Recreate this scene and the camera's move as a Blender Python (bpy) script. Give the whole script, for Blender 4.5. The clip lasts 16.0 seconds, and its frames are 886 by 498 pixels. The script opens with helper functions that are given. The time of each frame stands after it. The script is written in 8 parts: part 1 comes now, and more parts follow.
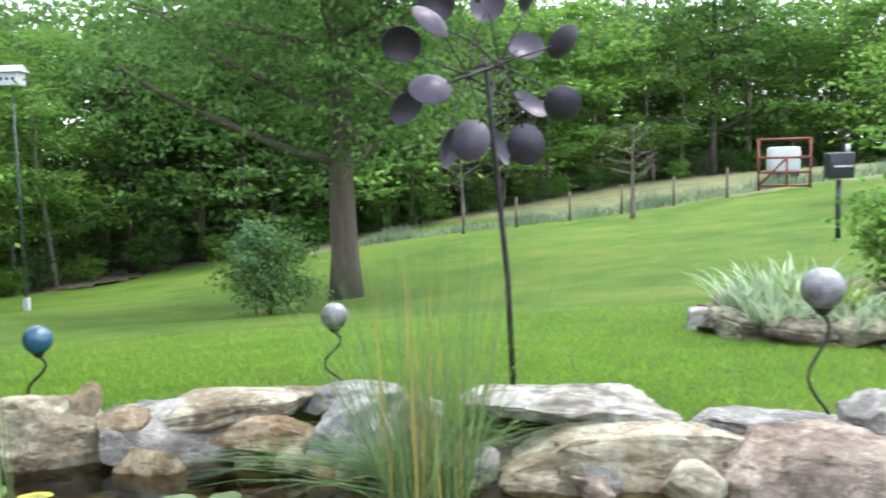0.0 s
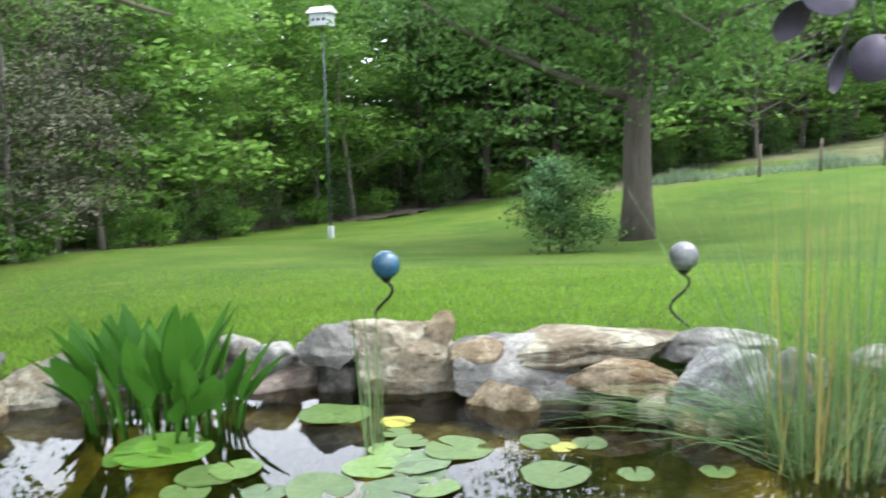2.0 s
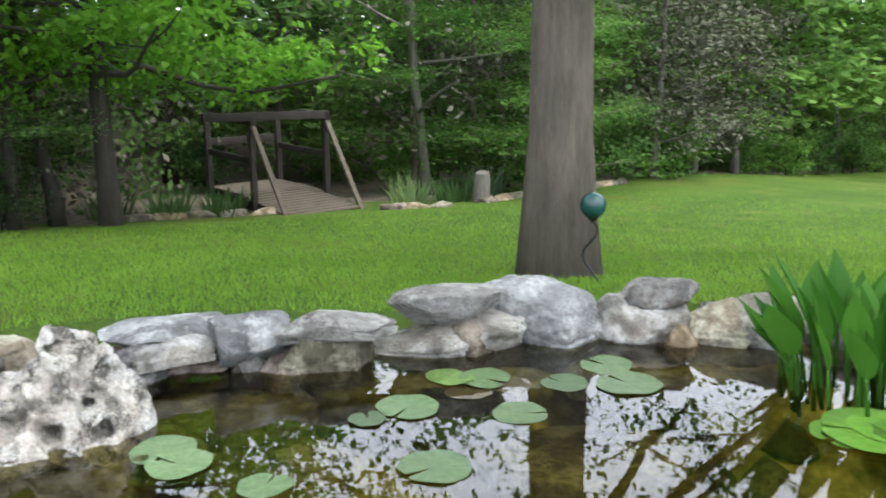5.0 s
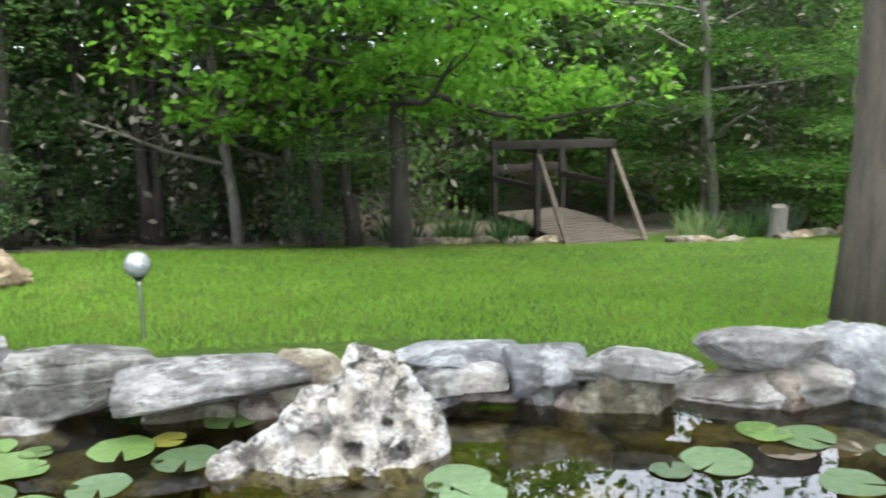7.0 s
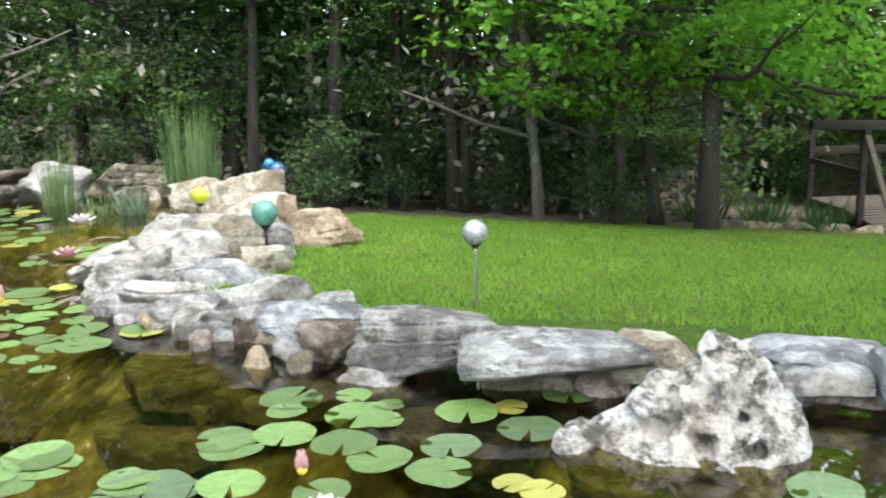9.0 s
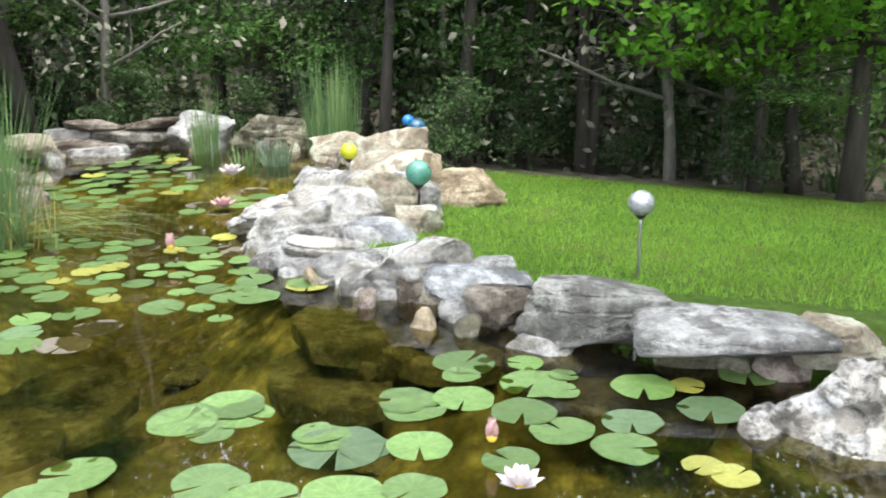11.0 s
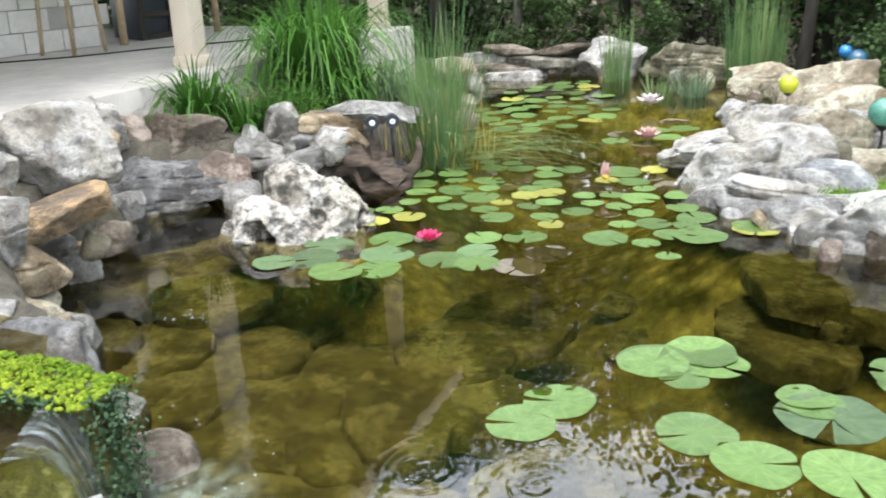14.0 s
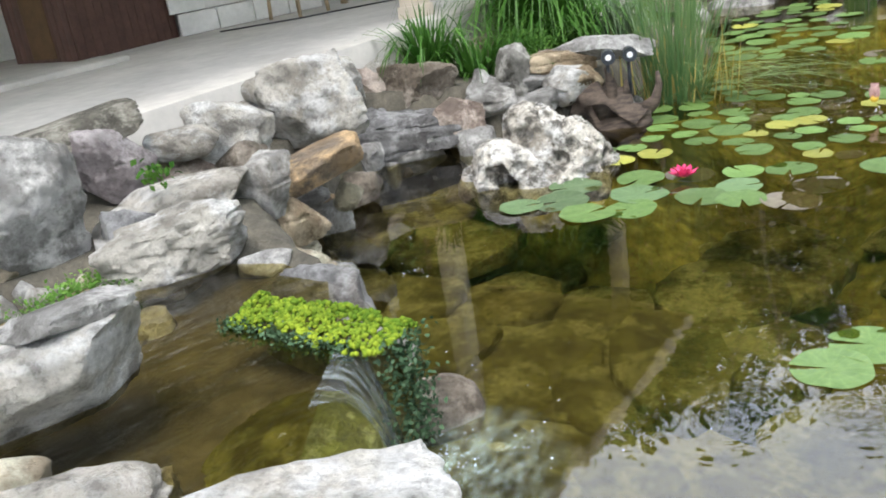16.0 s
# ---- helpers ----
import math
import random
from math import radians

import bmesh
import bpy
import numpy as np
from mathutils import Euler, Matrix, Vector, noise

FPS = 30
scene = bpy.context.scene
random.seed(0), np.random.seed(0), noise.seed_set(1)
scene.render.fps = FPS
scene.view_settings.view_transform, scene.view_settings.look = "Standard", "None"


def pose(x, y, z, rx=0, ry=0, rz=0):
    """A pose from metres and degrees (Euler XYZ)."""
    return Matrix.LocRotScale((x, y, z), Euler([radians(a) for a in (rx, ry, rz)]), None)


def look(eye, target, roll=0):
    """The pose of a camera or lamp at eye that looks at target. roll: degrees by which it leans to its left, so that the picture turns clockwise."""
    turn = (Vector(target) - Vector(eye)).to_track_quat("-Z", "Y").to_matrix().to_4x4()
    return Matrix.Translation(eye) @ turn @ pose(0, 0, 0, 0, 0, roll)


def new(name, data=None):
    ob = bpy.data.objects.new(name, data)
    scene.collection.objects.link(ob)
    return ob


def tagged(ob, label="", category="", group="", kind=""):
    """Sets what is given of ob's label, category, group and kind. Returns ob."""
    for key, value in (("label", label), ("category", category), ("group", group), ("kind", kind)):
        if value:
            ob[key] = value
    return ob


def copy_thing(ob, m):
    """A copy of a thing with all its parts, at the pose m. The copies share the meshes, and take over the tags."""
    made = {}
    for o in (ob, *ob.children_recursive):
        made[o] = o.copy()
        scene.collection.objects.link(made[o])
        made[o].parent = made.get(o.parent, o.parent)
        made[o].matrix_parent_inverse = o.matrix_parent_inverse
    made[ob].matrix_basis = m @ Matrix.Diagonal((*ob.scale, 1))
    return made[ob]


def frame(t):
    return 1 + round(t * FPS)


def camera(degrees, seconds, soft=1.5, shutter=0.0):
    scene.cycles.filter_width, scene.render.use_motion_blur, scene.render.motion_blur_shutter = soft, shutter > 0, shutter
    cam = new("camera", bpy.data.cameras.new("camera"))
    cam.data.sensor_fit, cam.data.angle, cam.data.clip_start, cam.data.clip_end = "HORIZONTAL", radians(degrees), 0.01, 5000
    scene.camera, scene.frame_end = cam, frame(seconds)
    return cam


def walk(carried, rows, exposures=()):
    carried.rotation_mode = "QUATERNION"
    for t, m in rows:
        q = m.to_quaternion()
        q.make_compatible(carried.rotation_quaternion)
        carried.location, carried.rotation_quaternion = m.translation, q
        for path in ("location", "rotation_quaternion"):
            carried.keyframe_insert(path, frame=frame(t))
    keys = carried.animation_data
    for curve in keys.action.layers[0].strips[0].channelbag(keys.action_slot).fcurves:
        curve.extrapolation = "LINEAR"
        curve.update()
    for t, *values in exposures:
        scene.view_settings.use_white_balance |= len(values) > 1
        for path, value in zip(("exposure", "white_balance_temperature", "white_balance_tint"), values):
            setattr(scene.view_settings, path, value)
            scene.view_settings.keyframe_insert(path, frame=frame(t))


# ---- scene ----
cam = camera(52.0, 16.0, soft=1.8, shutter=0.4)
EXPOSURES = ((0.0, 1.76), (2.0, 1.76), (4.0, 1.64), (6.5, 1.9), (9.0, 1.95), (11.5, 1.95), (13.0, 1.97), (14.5, 1.76), (15.0, 1.68), (16.0, 1.66))
PATH = [
    (0, (0.635, 0.543, 1.575), (0.471, 2.527, 1.382), -1.4),
    (0.5, (0.39, 0.672, 1.563), (0.063, 2.636, 1.369), -1.1),
    (1, (0.258, 0.685, 1.548), (-0.173, 2.626, 1.328), -1.0),
    (1.5, (0.168, 0.736, 1.529), (-0.377, 2.642, 1.263), -1.2),
    (2, (0.078, 0.803, 1.501), (-0.657, 2.637, 1.192), -1.3),
    (2.5, (-0.012, 0.879, 1.493), (-0.946, 2.615, 1.152), -1.4),
    (3, (-0.137, 0.902, 1.482), (-1.259, 2.516, 1.114), -1.1),
    (3.5, (-0.262, 0.917, 1.493), (-1.565, 2.381, 1.092), -1.0),
    (4, (-0.403, 0.903, 1.504), (-1.865, 2.197, 1.069), -0.9),
    (4.2, (-0.448, 0.888, 1.512), (-1.969, 2.107, 1.063), -0.9),
    (6.3, (-0.81, 0.864, 1.459), (-2.641, 1.573, 1.081), -1.1),
    (6.5, (-0.822, 0.86, 1.463), (-2.676, 1.51, 1.088), -1.3),
    (7, (-0.858, 0.829, 1.458), (-2.773, 1.274, 1.087), -1.8),
    (7.5, (-0.882, 0.774, 1.44), (-2.83, 1.022, 1.061), -2.2),
    (8, (-0.921, 0.681, 1.443), (-2.878, 0.796, 1.049), -1.9),
    (8.5, (-0.937, 0.605, 1.457), (-2.895, 0.585, 1.05), -1.7),
    (9, (-0.972, 0.527, 1.459), (-2.923, 0.369, 1.051), -1.6),
    (9.2, (-0.977, 0.499, 1.459), (-2.925, 0.297, 1.053), -1.4),
    (11.3, (-0.934, 0.15, 1.543), (-2.814, -0.284, 1.016), -0.5),
    (11.5, (-0.93, 0.123, 1.55), (-2.794, -0.367, 1.014), -0.6),
    (12, (-0.938, 0.02, 1.562), (-2.74, -0.648, 1.007), -0.6),
    (12.5, (-0.929, -0.095, 1.55), (-2.649, -0.941, 0.98), -0.8),
    (13, (-0.926, -0.183, 1.528), (-2.577, -1.143, 0.934), -1.4),
    (13.5, (-0.917, -0.252, 1.534), (-2.53, -1.259, 0.912), -1.6),
    (14, (-0.923, -0.32, 1.528), (-2.486, -1.394, 0.893), -2.1),
    (14.5, (-0.929, -0.379, 1.505), (-2.407, -1.563, 0.863), -3.2),
    (15, (-0.909, -0.468, 1.481), (-2.293, -1.754, 0.823), -5.0),
    (15.5, (-0.88, -0.554, 1.468), (-2.177, -1.916, 0.786), -7.1),
    (16, (-0.876, -0.624, 1.446), (-2.132, -2.016, 0.75), -8.6),
]
walk(cam, [(t, look(eye, target, roll)) for t, eye, target, roll in PATH], exposures=EXPOSURES)

# ---- world and light ----
world = bpy.data.worlds.new("overcast_sky")
scene.world = world
world.use_nodes = True
wn, wl = world.node_tree.nodes, world.node_tree.links
sky = wn.new("ShaderNodeTexSky")
sky.sky_type, sky.sun_disc = "NISHITA", False
sky.sun_elevation, sky.sun_rotation = radians(66), radians(60)
sky.air_density, sky.dust_density, sky.ozone_density = 1.0, 6.0, 1.0
haze = wn.new("ShaderNodeMix")
haze.data_type = "RGBA"
haze.inputs["Factor"].default_value = 0.75
haze.inputs["B"].default_value = (13.6, 14.6, 16.2, 1)
wl.new(sky.outputs[0], haze.inputs["A"])
wl.new(haze.outputs["Result"], wn["Background"].inputs["Color"])
wn["Background"].inputs["Strength"].default_value = 0.11

sun_data = bpy.data.lights.new("sun", "SUN")
sun_data.energy, sun_data.angle, sun_data.color = 1.2, radians(20), (1.0, 0.98, 0.94)
sun = new("sun", sun_data)
sun.matrix_world = look((0, 0, 30), (-30 * math.sin(radians(60)) / math.tan(radians(66)), -30 * math.cos(radians(60)) / math.tan(radians(66)), 0))


# ---- materials ----
def nodes_of(name, rough=0.8, spec=0.3):
    m = bpy.data.materials.new(name)
    m.use_nodes = True
    n, l = m.node_tree.nodes, m.node_tree.links
    b = n["Principled BSDF"]
    b.inputs["Roughness"].default_value = rough
    b.inputs["Specular IOR Level"].default_value = spec
    return m, n, l, b


def ramp(n, stops):
    r = n.new("ShaderNodeValToRGB")
    e = r.color_ramp.elements
    while len(e) < len(stops):
        e.new(0.5)
    for k, (p, c) in enumerate(stops):
        e[k].position, e[k].color = p, (*c, 1)
    return r


def coords(n, l, scale, kind="Object", jitter=True, stretch=(1, 1, 1)):
    """Coordinates in metres, shifted by a random amount for each object."""
    tc = n.new("ShaderNodeTexCoord")
    mp = n.new("ShaderNodeMapping")
    mp.inputs["Scale"].default_value = [scale * s for s in stretch]
    l.new(tc.outputs[kind], mp.inputs["Vector"])
    if jitter:
        oi = n.new("ShaderNodeObjectInfo")
        mul = n.new("ShaderNodeMath")
        mul.operation, mul.inputs[1].default_value = "MULTIPLY", 57.0
        l.new(oi.outputs["Random"], mul.inputs[0])
        l.new(mul.outputs[0], mp.inputs["Location"])
    return mp


def noise_tex(n, l, vec, scale, detail=5, rough=0.6):
    t = n.new("ShaderNodeTexNoise")
    t.inputs["Scale"].default_value, t.inputs["Detail"].default_value, t.inputs["Roughness"].default_value = scale, detail, rough
    l.new(vec.outputs[0], t.inputs["Vector"])
    return t


def mix_col(n, l, fac, a, b, kind="MIX"):
    m = n.new("ShaderNodeMix")
    m.data_type, m.blend_type = "RGBA", kind
    for key, val in (("Factor", fac), ("A", a), ("B", b)):
        if isinstance(val, (int, float)):
            m.inputs[key].default_value = val
        elif isinstance(val, tuple):
            m.inputs[key].default_value = (*val, 1)
        else:
            l.new(val, m.inputs[key])
    return m.outputs["Result"]


def bump(n, l, b, height, strength, dist):
    bp = n.new("ShaderNodeBump")
    bp.inputs["Strength"].default_value, bp.inputs["Distance"].default_value = strength, dist
    l.new(height, bp.inputs["Height"])
    l.new(bp.outputs[0], b.inputs["Normal"])


def stone(name, light, mid, dark, lichen=0.6, cover=0.0, gain=0.8, grain=6.5):
    """Weathered limestone: broad colour patches, dark lichen specks, pale crust, pitted relief."""
    light, mid, dark = (tuple(x * gain for x in c_) for c_ in (light, mid, dark))
    m, n, l, b = nodes_of(name, 0.9, 0.2)
    v = coords(n, l, 1.0)
    big = noise_tex(n, l, v, 3.2, 4, 0.6)
    fine = noise_tex(n, l, v, 26, 8, 0.75)
    spots = noise_tex(n, l, v, grain, 9, 0.74)
    c1 = ramp(n, [(0.3, dark), (0.5, mid), (0.68, light)])
    l.new(big.outputs["Fac"], c1.inputs[0])
    crust = noise_tex(n, l, v, 4.2, 9, 0.7)
    stain = noise_tex(n, l, v, 2.1, 5, 0.65)
    sm = ramp(n, [(0.56, (0, 0, 0)), (0.7, (0.4, 0.4, 0.4))])
    l.new(stain.outputs["Fac"], sm.inputs[0])
    col = mix_col(n, l, sm.outputs[0], c1.outputs[0], (0.36, 0.26, 0.14))
    cm = ramp(n, [(0.48, (0, 0, 0)), (0.58, (0.85, 0.85, 0.85))])
    l.new(crust.outputs["Fac"], cm.inputs[0])
    col = mix_col(n, l, cm.outputs[0], col, tuple(min(0.72, x * 1.3 + 0.08) for x in light))
    msk = ramp(n, [(0.53 - cover, (0, 0, 0)), (0.63 - cover, (lichen, lichen, lichen))])
    l.new(spots.outputs["Fac"], msk.inputs[0])
    col = mix_col(n, l, msk.outputs[0], col, tuple(x * 0.2 for x in mid))
    g = ramp(n, [(0.3, (0.48, 0.47, 0.45)), (0.7, (1.38, 1.38, 1.36))])
    l.new(fine.outputs["Fac"], g.inputs[0])
    col = mix_col(n, l, 1.0, col, g.outputs[0], "MULTIPLY")
    l.new(col, b.inputs["Base Color"])
    add = n.new("ShaderNodeMath")
    add.operation = "ADD"
    l.new(fine.outputs["Fac"], add.inputs[0])
    l.new(spots.outputs["Fac"], add.inputs[1])
    bump(n, l, b, add.outputs[0], 1.0, 0.05)
    return m


STONE = {
    "white": stone("white_limestone", (0.74, 0.71, 0.65), (0.54, 0.51, 0.455), (0.27, 0.24, 0.21), 0.75, 0.03),
    "chalk": stone("bleached_limestone", (0.78, 0.75, 0.69), (0.61, 0.575, 0.52), (0.34, 0.31, 0.27), 0.8, 0.03, 0.9),
    "char": stone("blackened_limestone", (0.34, 0.32, 0.27), (0.17, 0.16, 0.135), (0.075, 0.07, 0.06), 0.5),
    "cream": stone("cream_limestone", (0.68, 0.60, 0.47), (0.52, 0.44, 0.33), (0.3, 0.24, 0.17)),
    "grey": stone("grey_limestone", (0.54, 0.53, 0.52), (0.37, 0.36, 0.35), (0.17, 0.16, 0.15), 0.5),
    "dgrey": stone("dark_grey_limestone", (0.42, 0.41, 0.385), (0.27, 0.26, 0.24), (0.12, 0.115, 0.105)),
    "blue": stone("blue_grey_limestone", (0.58, 0.60, 0.62), (0.42, 0.43, 0.45), (0.2, 0.2, 0.21), 0.5),
    "slate": stone("slate_grey_limestone", (0.36, 0.36, 0.37), (0.23, 0.225, 0.23), (0.10, 0.095, 0.095)),
    "tan": stone("tan_limestone", (0.58, 0.47, 0.32), (0.43, 0.33, 0.22), (0.22, 0.165, 0.11)),
    "orange": stone("rusty_limestone", (0.50, 0.40, 0.28), (0.37, 0.255, 0.15), (0.19, 0.14, 0.10), 0.5),
    "pink": stone("pinkish_limestone", (0.54, 0.45, 0.39), (0.39, 0.31, 0.265), (0.2, 0.15, 0.13)),
    "brown": stone("brown_limestone", (0.34, 0.29, 0.24), (0.22, 0.18, 0.145), (0.11, 0.09, 0.07)),
    # near-black tint for two small stones set low between bank rocks
    "dark": stone("dark_stone", (0.12, 0.11, 0.10), (0.07, 0.065, 0.06), (0.035, 0.03, 0.028)),
    "olive": stone("olive_grey_limestone", (0.36, 0.34, 0.25), (0.25, 0.23, 0.165), (0.13, 0.12, 0.085)),
    "purple": stone("mauve_grey_limestone", (0.46, 0.42, 0.43), (0.33, 0.29, 0.30), (0.17, 0.15, 0.15), 0.4),
    "rust": stone("grey_and_rust_limestone", (0.60, 0.40, 0.20), (0.42, 0.31, 0.21), (0.22, 0.2, 0.18), 0.4),
    "green": stone("bright_algae_stone", (0.24, 0.25, 0.028), (0.14, 0.14, 0.02), (0.06, 0.05, 0.012), 0.6),
    "karst": stone("pitted_white_limestone", (0.84, 0.81, 0.75), (0.70, 0.655, 0.59), (0.22, 0.19, 0.16), 0.95, 0.05, 0.94, 9.0),
    "algae": stone("algae_covered_stone", (0.32, 0.295, 0.09), (0.23, 0.205, 0.062), (0.075, 0.068, 0.024), 0.7),
}
LOOK = {
    "chalk": "sun-bleached white limestone slab", "char": "blackened lichen-covered limestone slab",
    "white": "weathered white limestone boulder", "cream": "cream limestone slab with rough edges", "grey": "grey weathered limestone rock with lichen",
    "dgrey": "dark grey lichen-covered limestone boulder", "blue": "pale blue-grey limestone boulder", "slate": "slate-grey rough limestone rock",
    "tan": "tan limestone boulder with stains", "orange": "rust-orange stained limestone rock", "pink": "pinkish-tan rounded limestone rock",
    "brown": "brown weathered limestone slab", "purple": "mauve-grey smooth limestone rock", "rust": "grey and rust-orange leaning limestone slab", "green": "stone coated in bright green algae",
    "dark": "dark stone in a crevice", "olive": "olive-grey mossy limestone rock", "karst": "deeply pitted white limestone rock",
    "algae": "algae-covered stone under the water",
}


def plain(name, col, rough=0.6, metal=0.0, var=0.25, scale=8.0, relief=0.0, kind="Object", stretch=(1, 1, 1), spec=0.4):
    """A surface of one colour with soft variation in tone at two scales and optional fine relief."""
    col = tuple(c * 0.82 for c in col)
    m, n, l, b = nodes_of(name, rough, spec)
    b.inputs["Metallic"].default_value = metal
    v = coords(n, l, 1.0, kind, True, stretch)
    t1, t2 = noise_tex(n, l, v, scale, 4), noise_tex(n, l, v, scale * 7, 6)
    g1 = ramp(n, [(0.3, tuple(c * (1 - var) for c in col)), (0.7, tuple(min(1, c * (1 + var)) for c in col))])
    g2 = ramp(n, [(0.3, (1 - var / 2,) * 3), (0.7, (1 + var / 2,) * 3)])
    l.new(t1.outputs["Fac"], g1.inputs[0])
    l.new(t2.outputs["Fac"], g2.inputs[0])
    l.new(mix_col(n, l, 1.0, g1.outputs[0], g2.outputs[0], "MULTIPLY"), b.inputs["Base Color"])
    if relief:
        bump(n, l, b, t2.outputs["Fac"], 0.6, relief)
    return m


def tc_vec(n, l, tc):
    """Object coordinates as a node with the vector first."""
    mp = n.new("ShaderNodeMapping")
    l.new(tc.outputs["Object"], mp.inputs["Vector"])
    return mp


def leaf(name, a, b_, shine=0.45, through_light=0.35):
    """Foliage: each leaf its own green, some light through it."""
    a, b_ = tuple(x * 0.8 for x in a), tuple(x * 0.8 for x in b_)
    m, n, l, b = nodes_of(name, shine + 0.15, 0.15)
    geo = n.new("ShaderNodeNewGeometry")
    oi = n.new("ShaderNodeObjectInfo")
    add = n.new("ShaderNodeMath")
    add.operation = "MULTIPLY_ADD"
    add.inputs[1].default_value, add.inputs[2].default_value = 0.55, -0.28
    l.new(oi.outputs["Random"], add.inputs[0])
    add2 = n.new("ShaderNodeMath")
    add2.operation, add2.use_clamp = "ADD", True
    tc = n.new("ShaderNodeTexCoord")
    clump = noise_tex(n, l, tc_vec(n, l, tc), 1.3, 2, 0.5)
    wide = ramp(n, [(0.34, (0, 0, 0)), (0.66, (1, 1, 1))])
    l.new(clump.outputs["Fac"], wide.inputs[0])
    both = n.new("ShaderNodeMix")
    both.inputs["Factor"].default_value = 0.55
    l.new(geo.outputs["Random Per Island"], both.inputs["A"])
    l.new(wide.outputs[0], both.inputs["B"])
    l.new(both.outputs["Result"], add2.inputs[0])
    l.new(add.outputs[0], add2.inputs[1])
    r = ramp(n, [(0.0, a), (1.0, b_)])
    l.new(add2.outputs[0], r.inputs[0])
    l.new(r.outputs[0], b.inputs["Base Color"])
    tr = n.new("ShaderNodeBsdfTranslucent")
    l.new(r.outputs[0], tr.inputs["Color"])
    mx = n.new("ShaderNodeMixShader")
    mx.inputs[0].default_value = through_light
    l.new(b.outputs[0], mx.inputs[1])
    l.new(tr.outputs[0], mx.inputs[2])
    l.new(mx.outputs[0], n["Material Output"].inputs["Surface"])
    return m


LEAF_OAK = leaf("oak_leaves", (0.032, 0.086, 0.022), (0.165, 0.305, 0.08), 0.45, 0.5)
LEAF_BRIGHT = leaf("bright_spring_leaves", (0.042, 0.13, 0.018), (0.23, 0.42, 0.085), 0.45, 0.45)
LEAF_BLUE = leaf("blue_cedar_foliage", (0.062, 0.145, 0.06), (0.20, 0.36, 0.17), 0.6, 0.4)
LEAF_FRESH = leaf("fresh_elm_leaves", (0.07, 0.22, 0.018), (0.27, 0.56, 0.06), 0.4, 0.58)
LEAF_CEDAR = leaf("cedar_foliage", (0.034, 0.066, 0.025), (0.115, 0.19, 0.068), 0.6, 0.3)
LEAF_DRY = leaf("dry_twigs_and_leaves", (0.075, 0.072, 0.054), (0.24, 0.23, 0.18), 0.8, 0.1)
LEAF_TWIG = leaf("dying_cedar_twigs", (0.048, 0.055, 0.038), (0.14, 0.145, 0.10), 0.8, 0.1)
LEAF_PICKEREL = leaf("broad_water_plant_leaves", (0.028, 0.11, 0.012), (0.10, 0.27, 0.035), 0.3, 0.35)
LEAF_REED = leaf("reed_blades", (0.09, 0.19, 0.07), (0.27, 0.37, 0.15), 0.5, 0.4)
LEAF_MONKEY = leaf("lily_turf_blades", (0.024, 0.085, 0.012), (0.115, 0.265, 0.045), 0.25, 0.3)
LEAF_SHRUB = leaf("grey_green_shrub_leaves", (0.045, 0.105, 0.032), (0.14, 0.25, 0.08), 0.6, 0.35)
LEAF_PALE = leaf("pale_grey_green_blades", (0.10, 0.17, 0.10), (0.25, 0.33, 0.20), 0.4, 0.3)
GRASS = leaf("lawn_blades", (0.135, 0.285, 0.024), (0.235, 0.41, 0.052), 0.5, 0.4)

# the lawn: fresh green with broad lighter and drier patches
LAWN, n, l, b = nodes_of("lawn_turf", 0.9, 0.15)
v = coords(n, l, 1.0, "Object", False)
t1, t2, t3 = noise_tex(n, l, v, 0.35, 3), noise_tex(n, l, v, 1.4, 5, 0.7), noise_tex(n, l, v, 14, 9, 0.8)
g = ramp(n, [(0.32, (0.042, 0.088, 0.011)), (0.5, (0.060, 0.114, 0.014)), (0.68, (0.086, 0.130, 0.021))])
l.new(t1.outputs["Fac"], g.inputs[0])
d = ramp(n, [(0.56, (0, 0, 0)), (0.7, (0.6, 0.6, 0.6))])
l.new(t2.outputs["Fac"], d.inputs[0])
c = mix_col(n, l, d.outputs[0], g.outputs[0], (0.14, 0.125, 0.04))
k = ramp(n, [(0.32, (0.55, 0.58, 0.55)), (0.68, (1.4, 1.36, 1.3))])
l.new(t3.outputs["Fac"], k.inputs[0])
l.new(mix_col(n, l, 1.0, c, k.outputs[0], "MULTIPLY"), b.inputs["Base Color"])
bump(n, l, b, t3.outputs["Fac"], 1.0, 0.05)

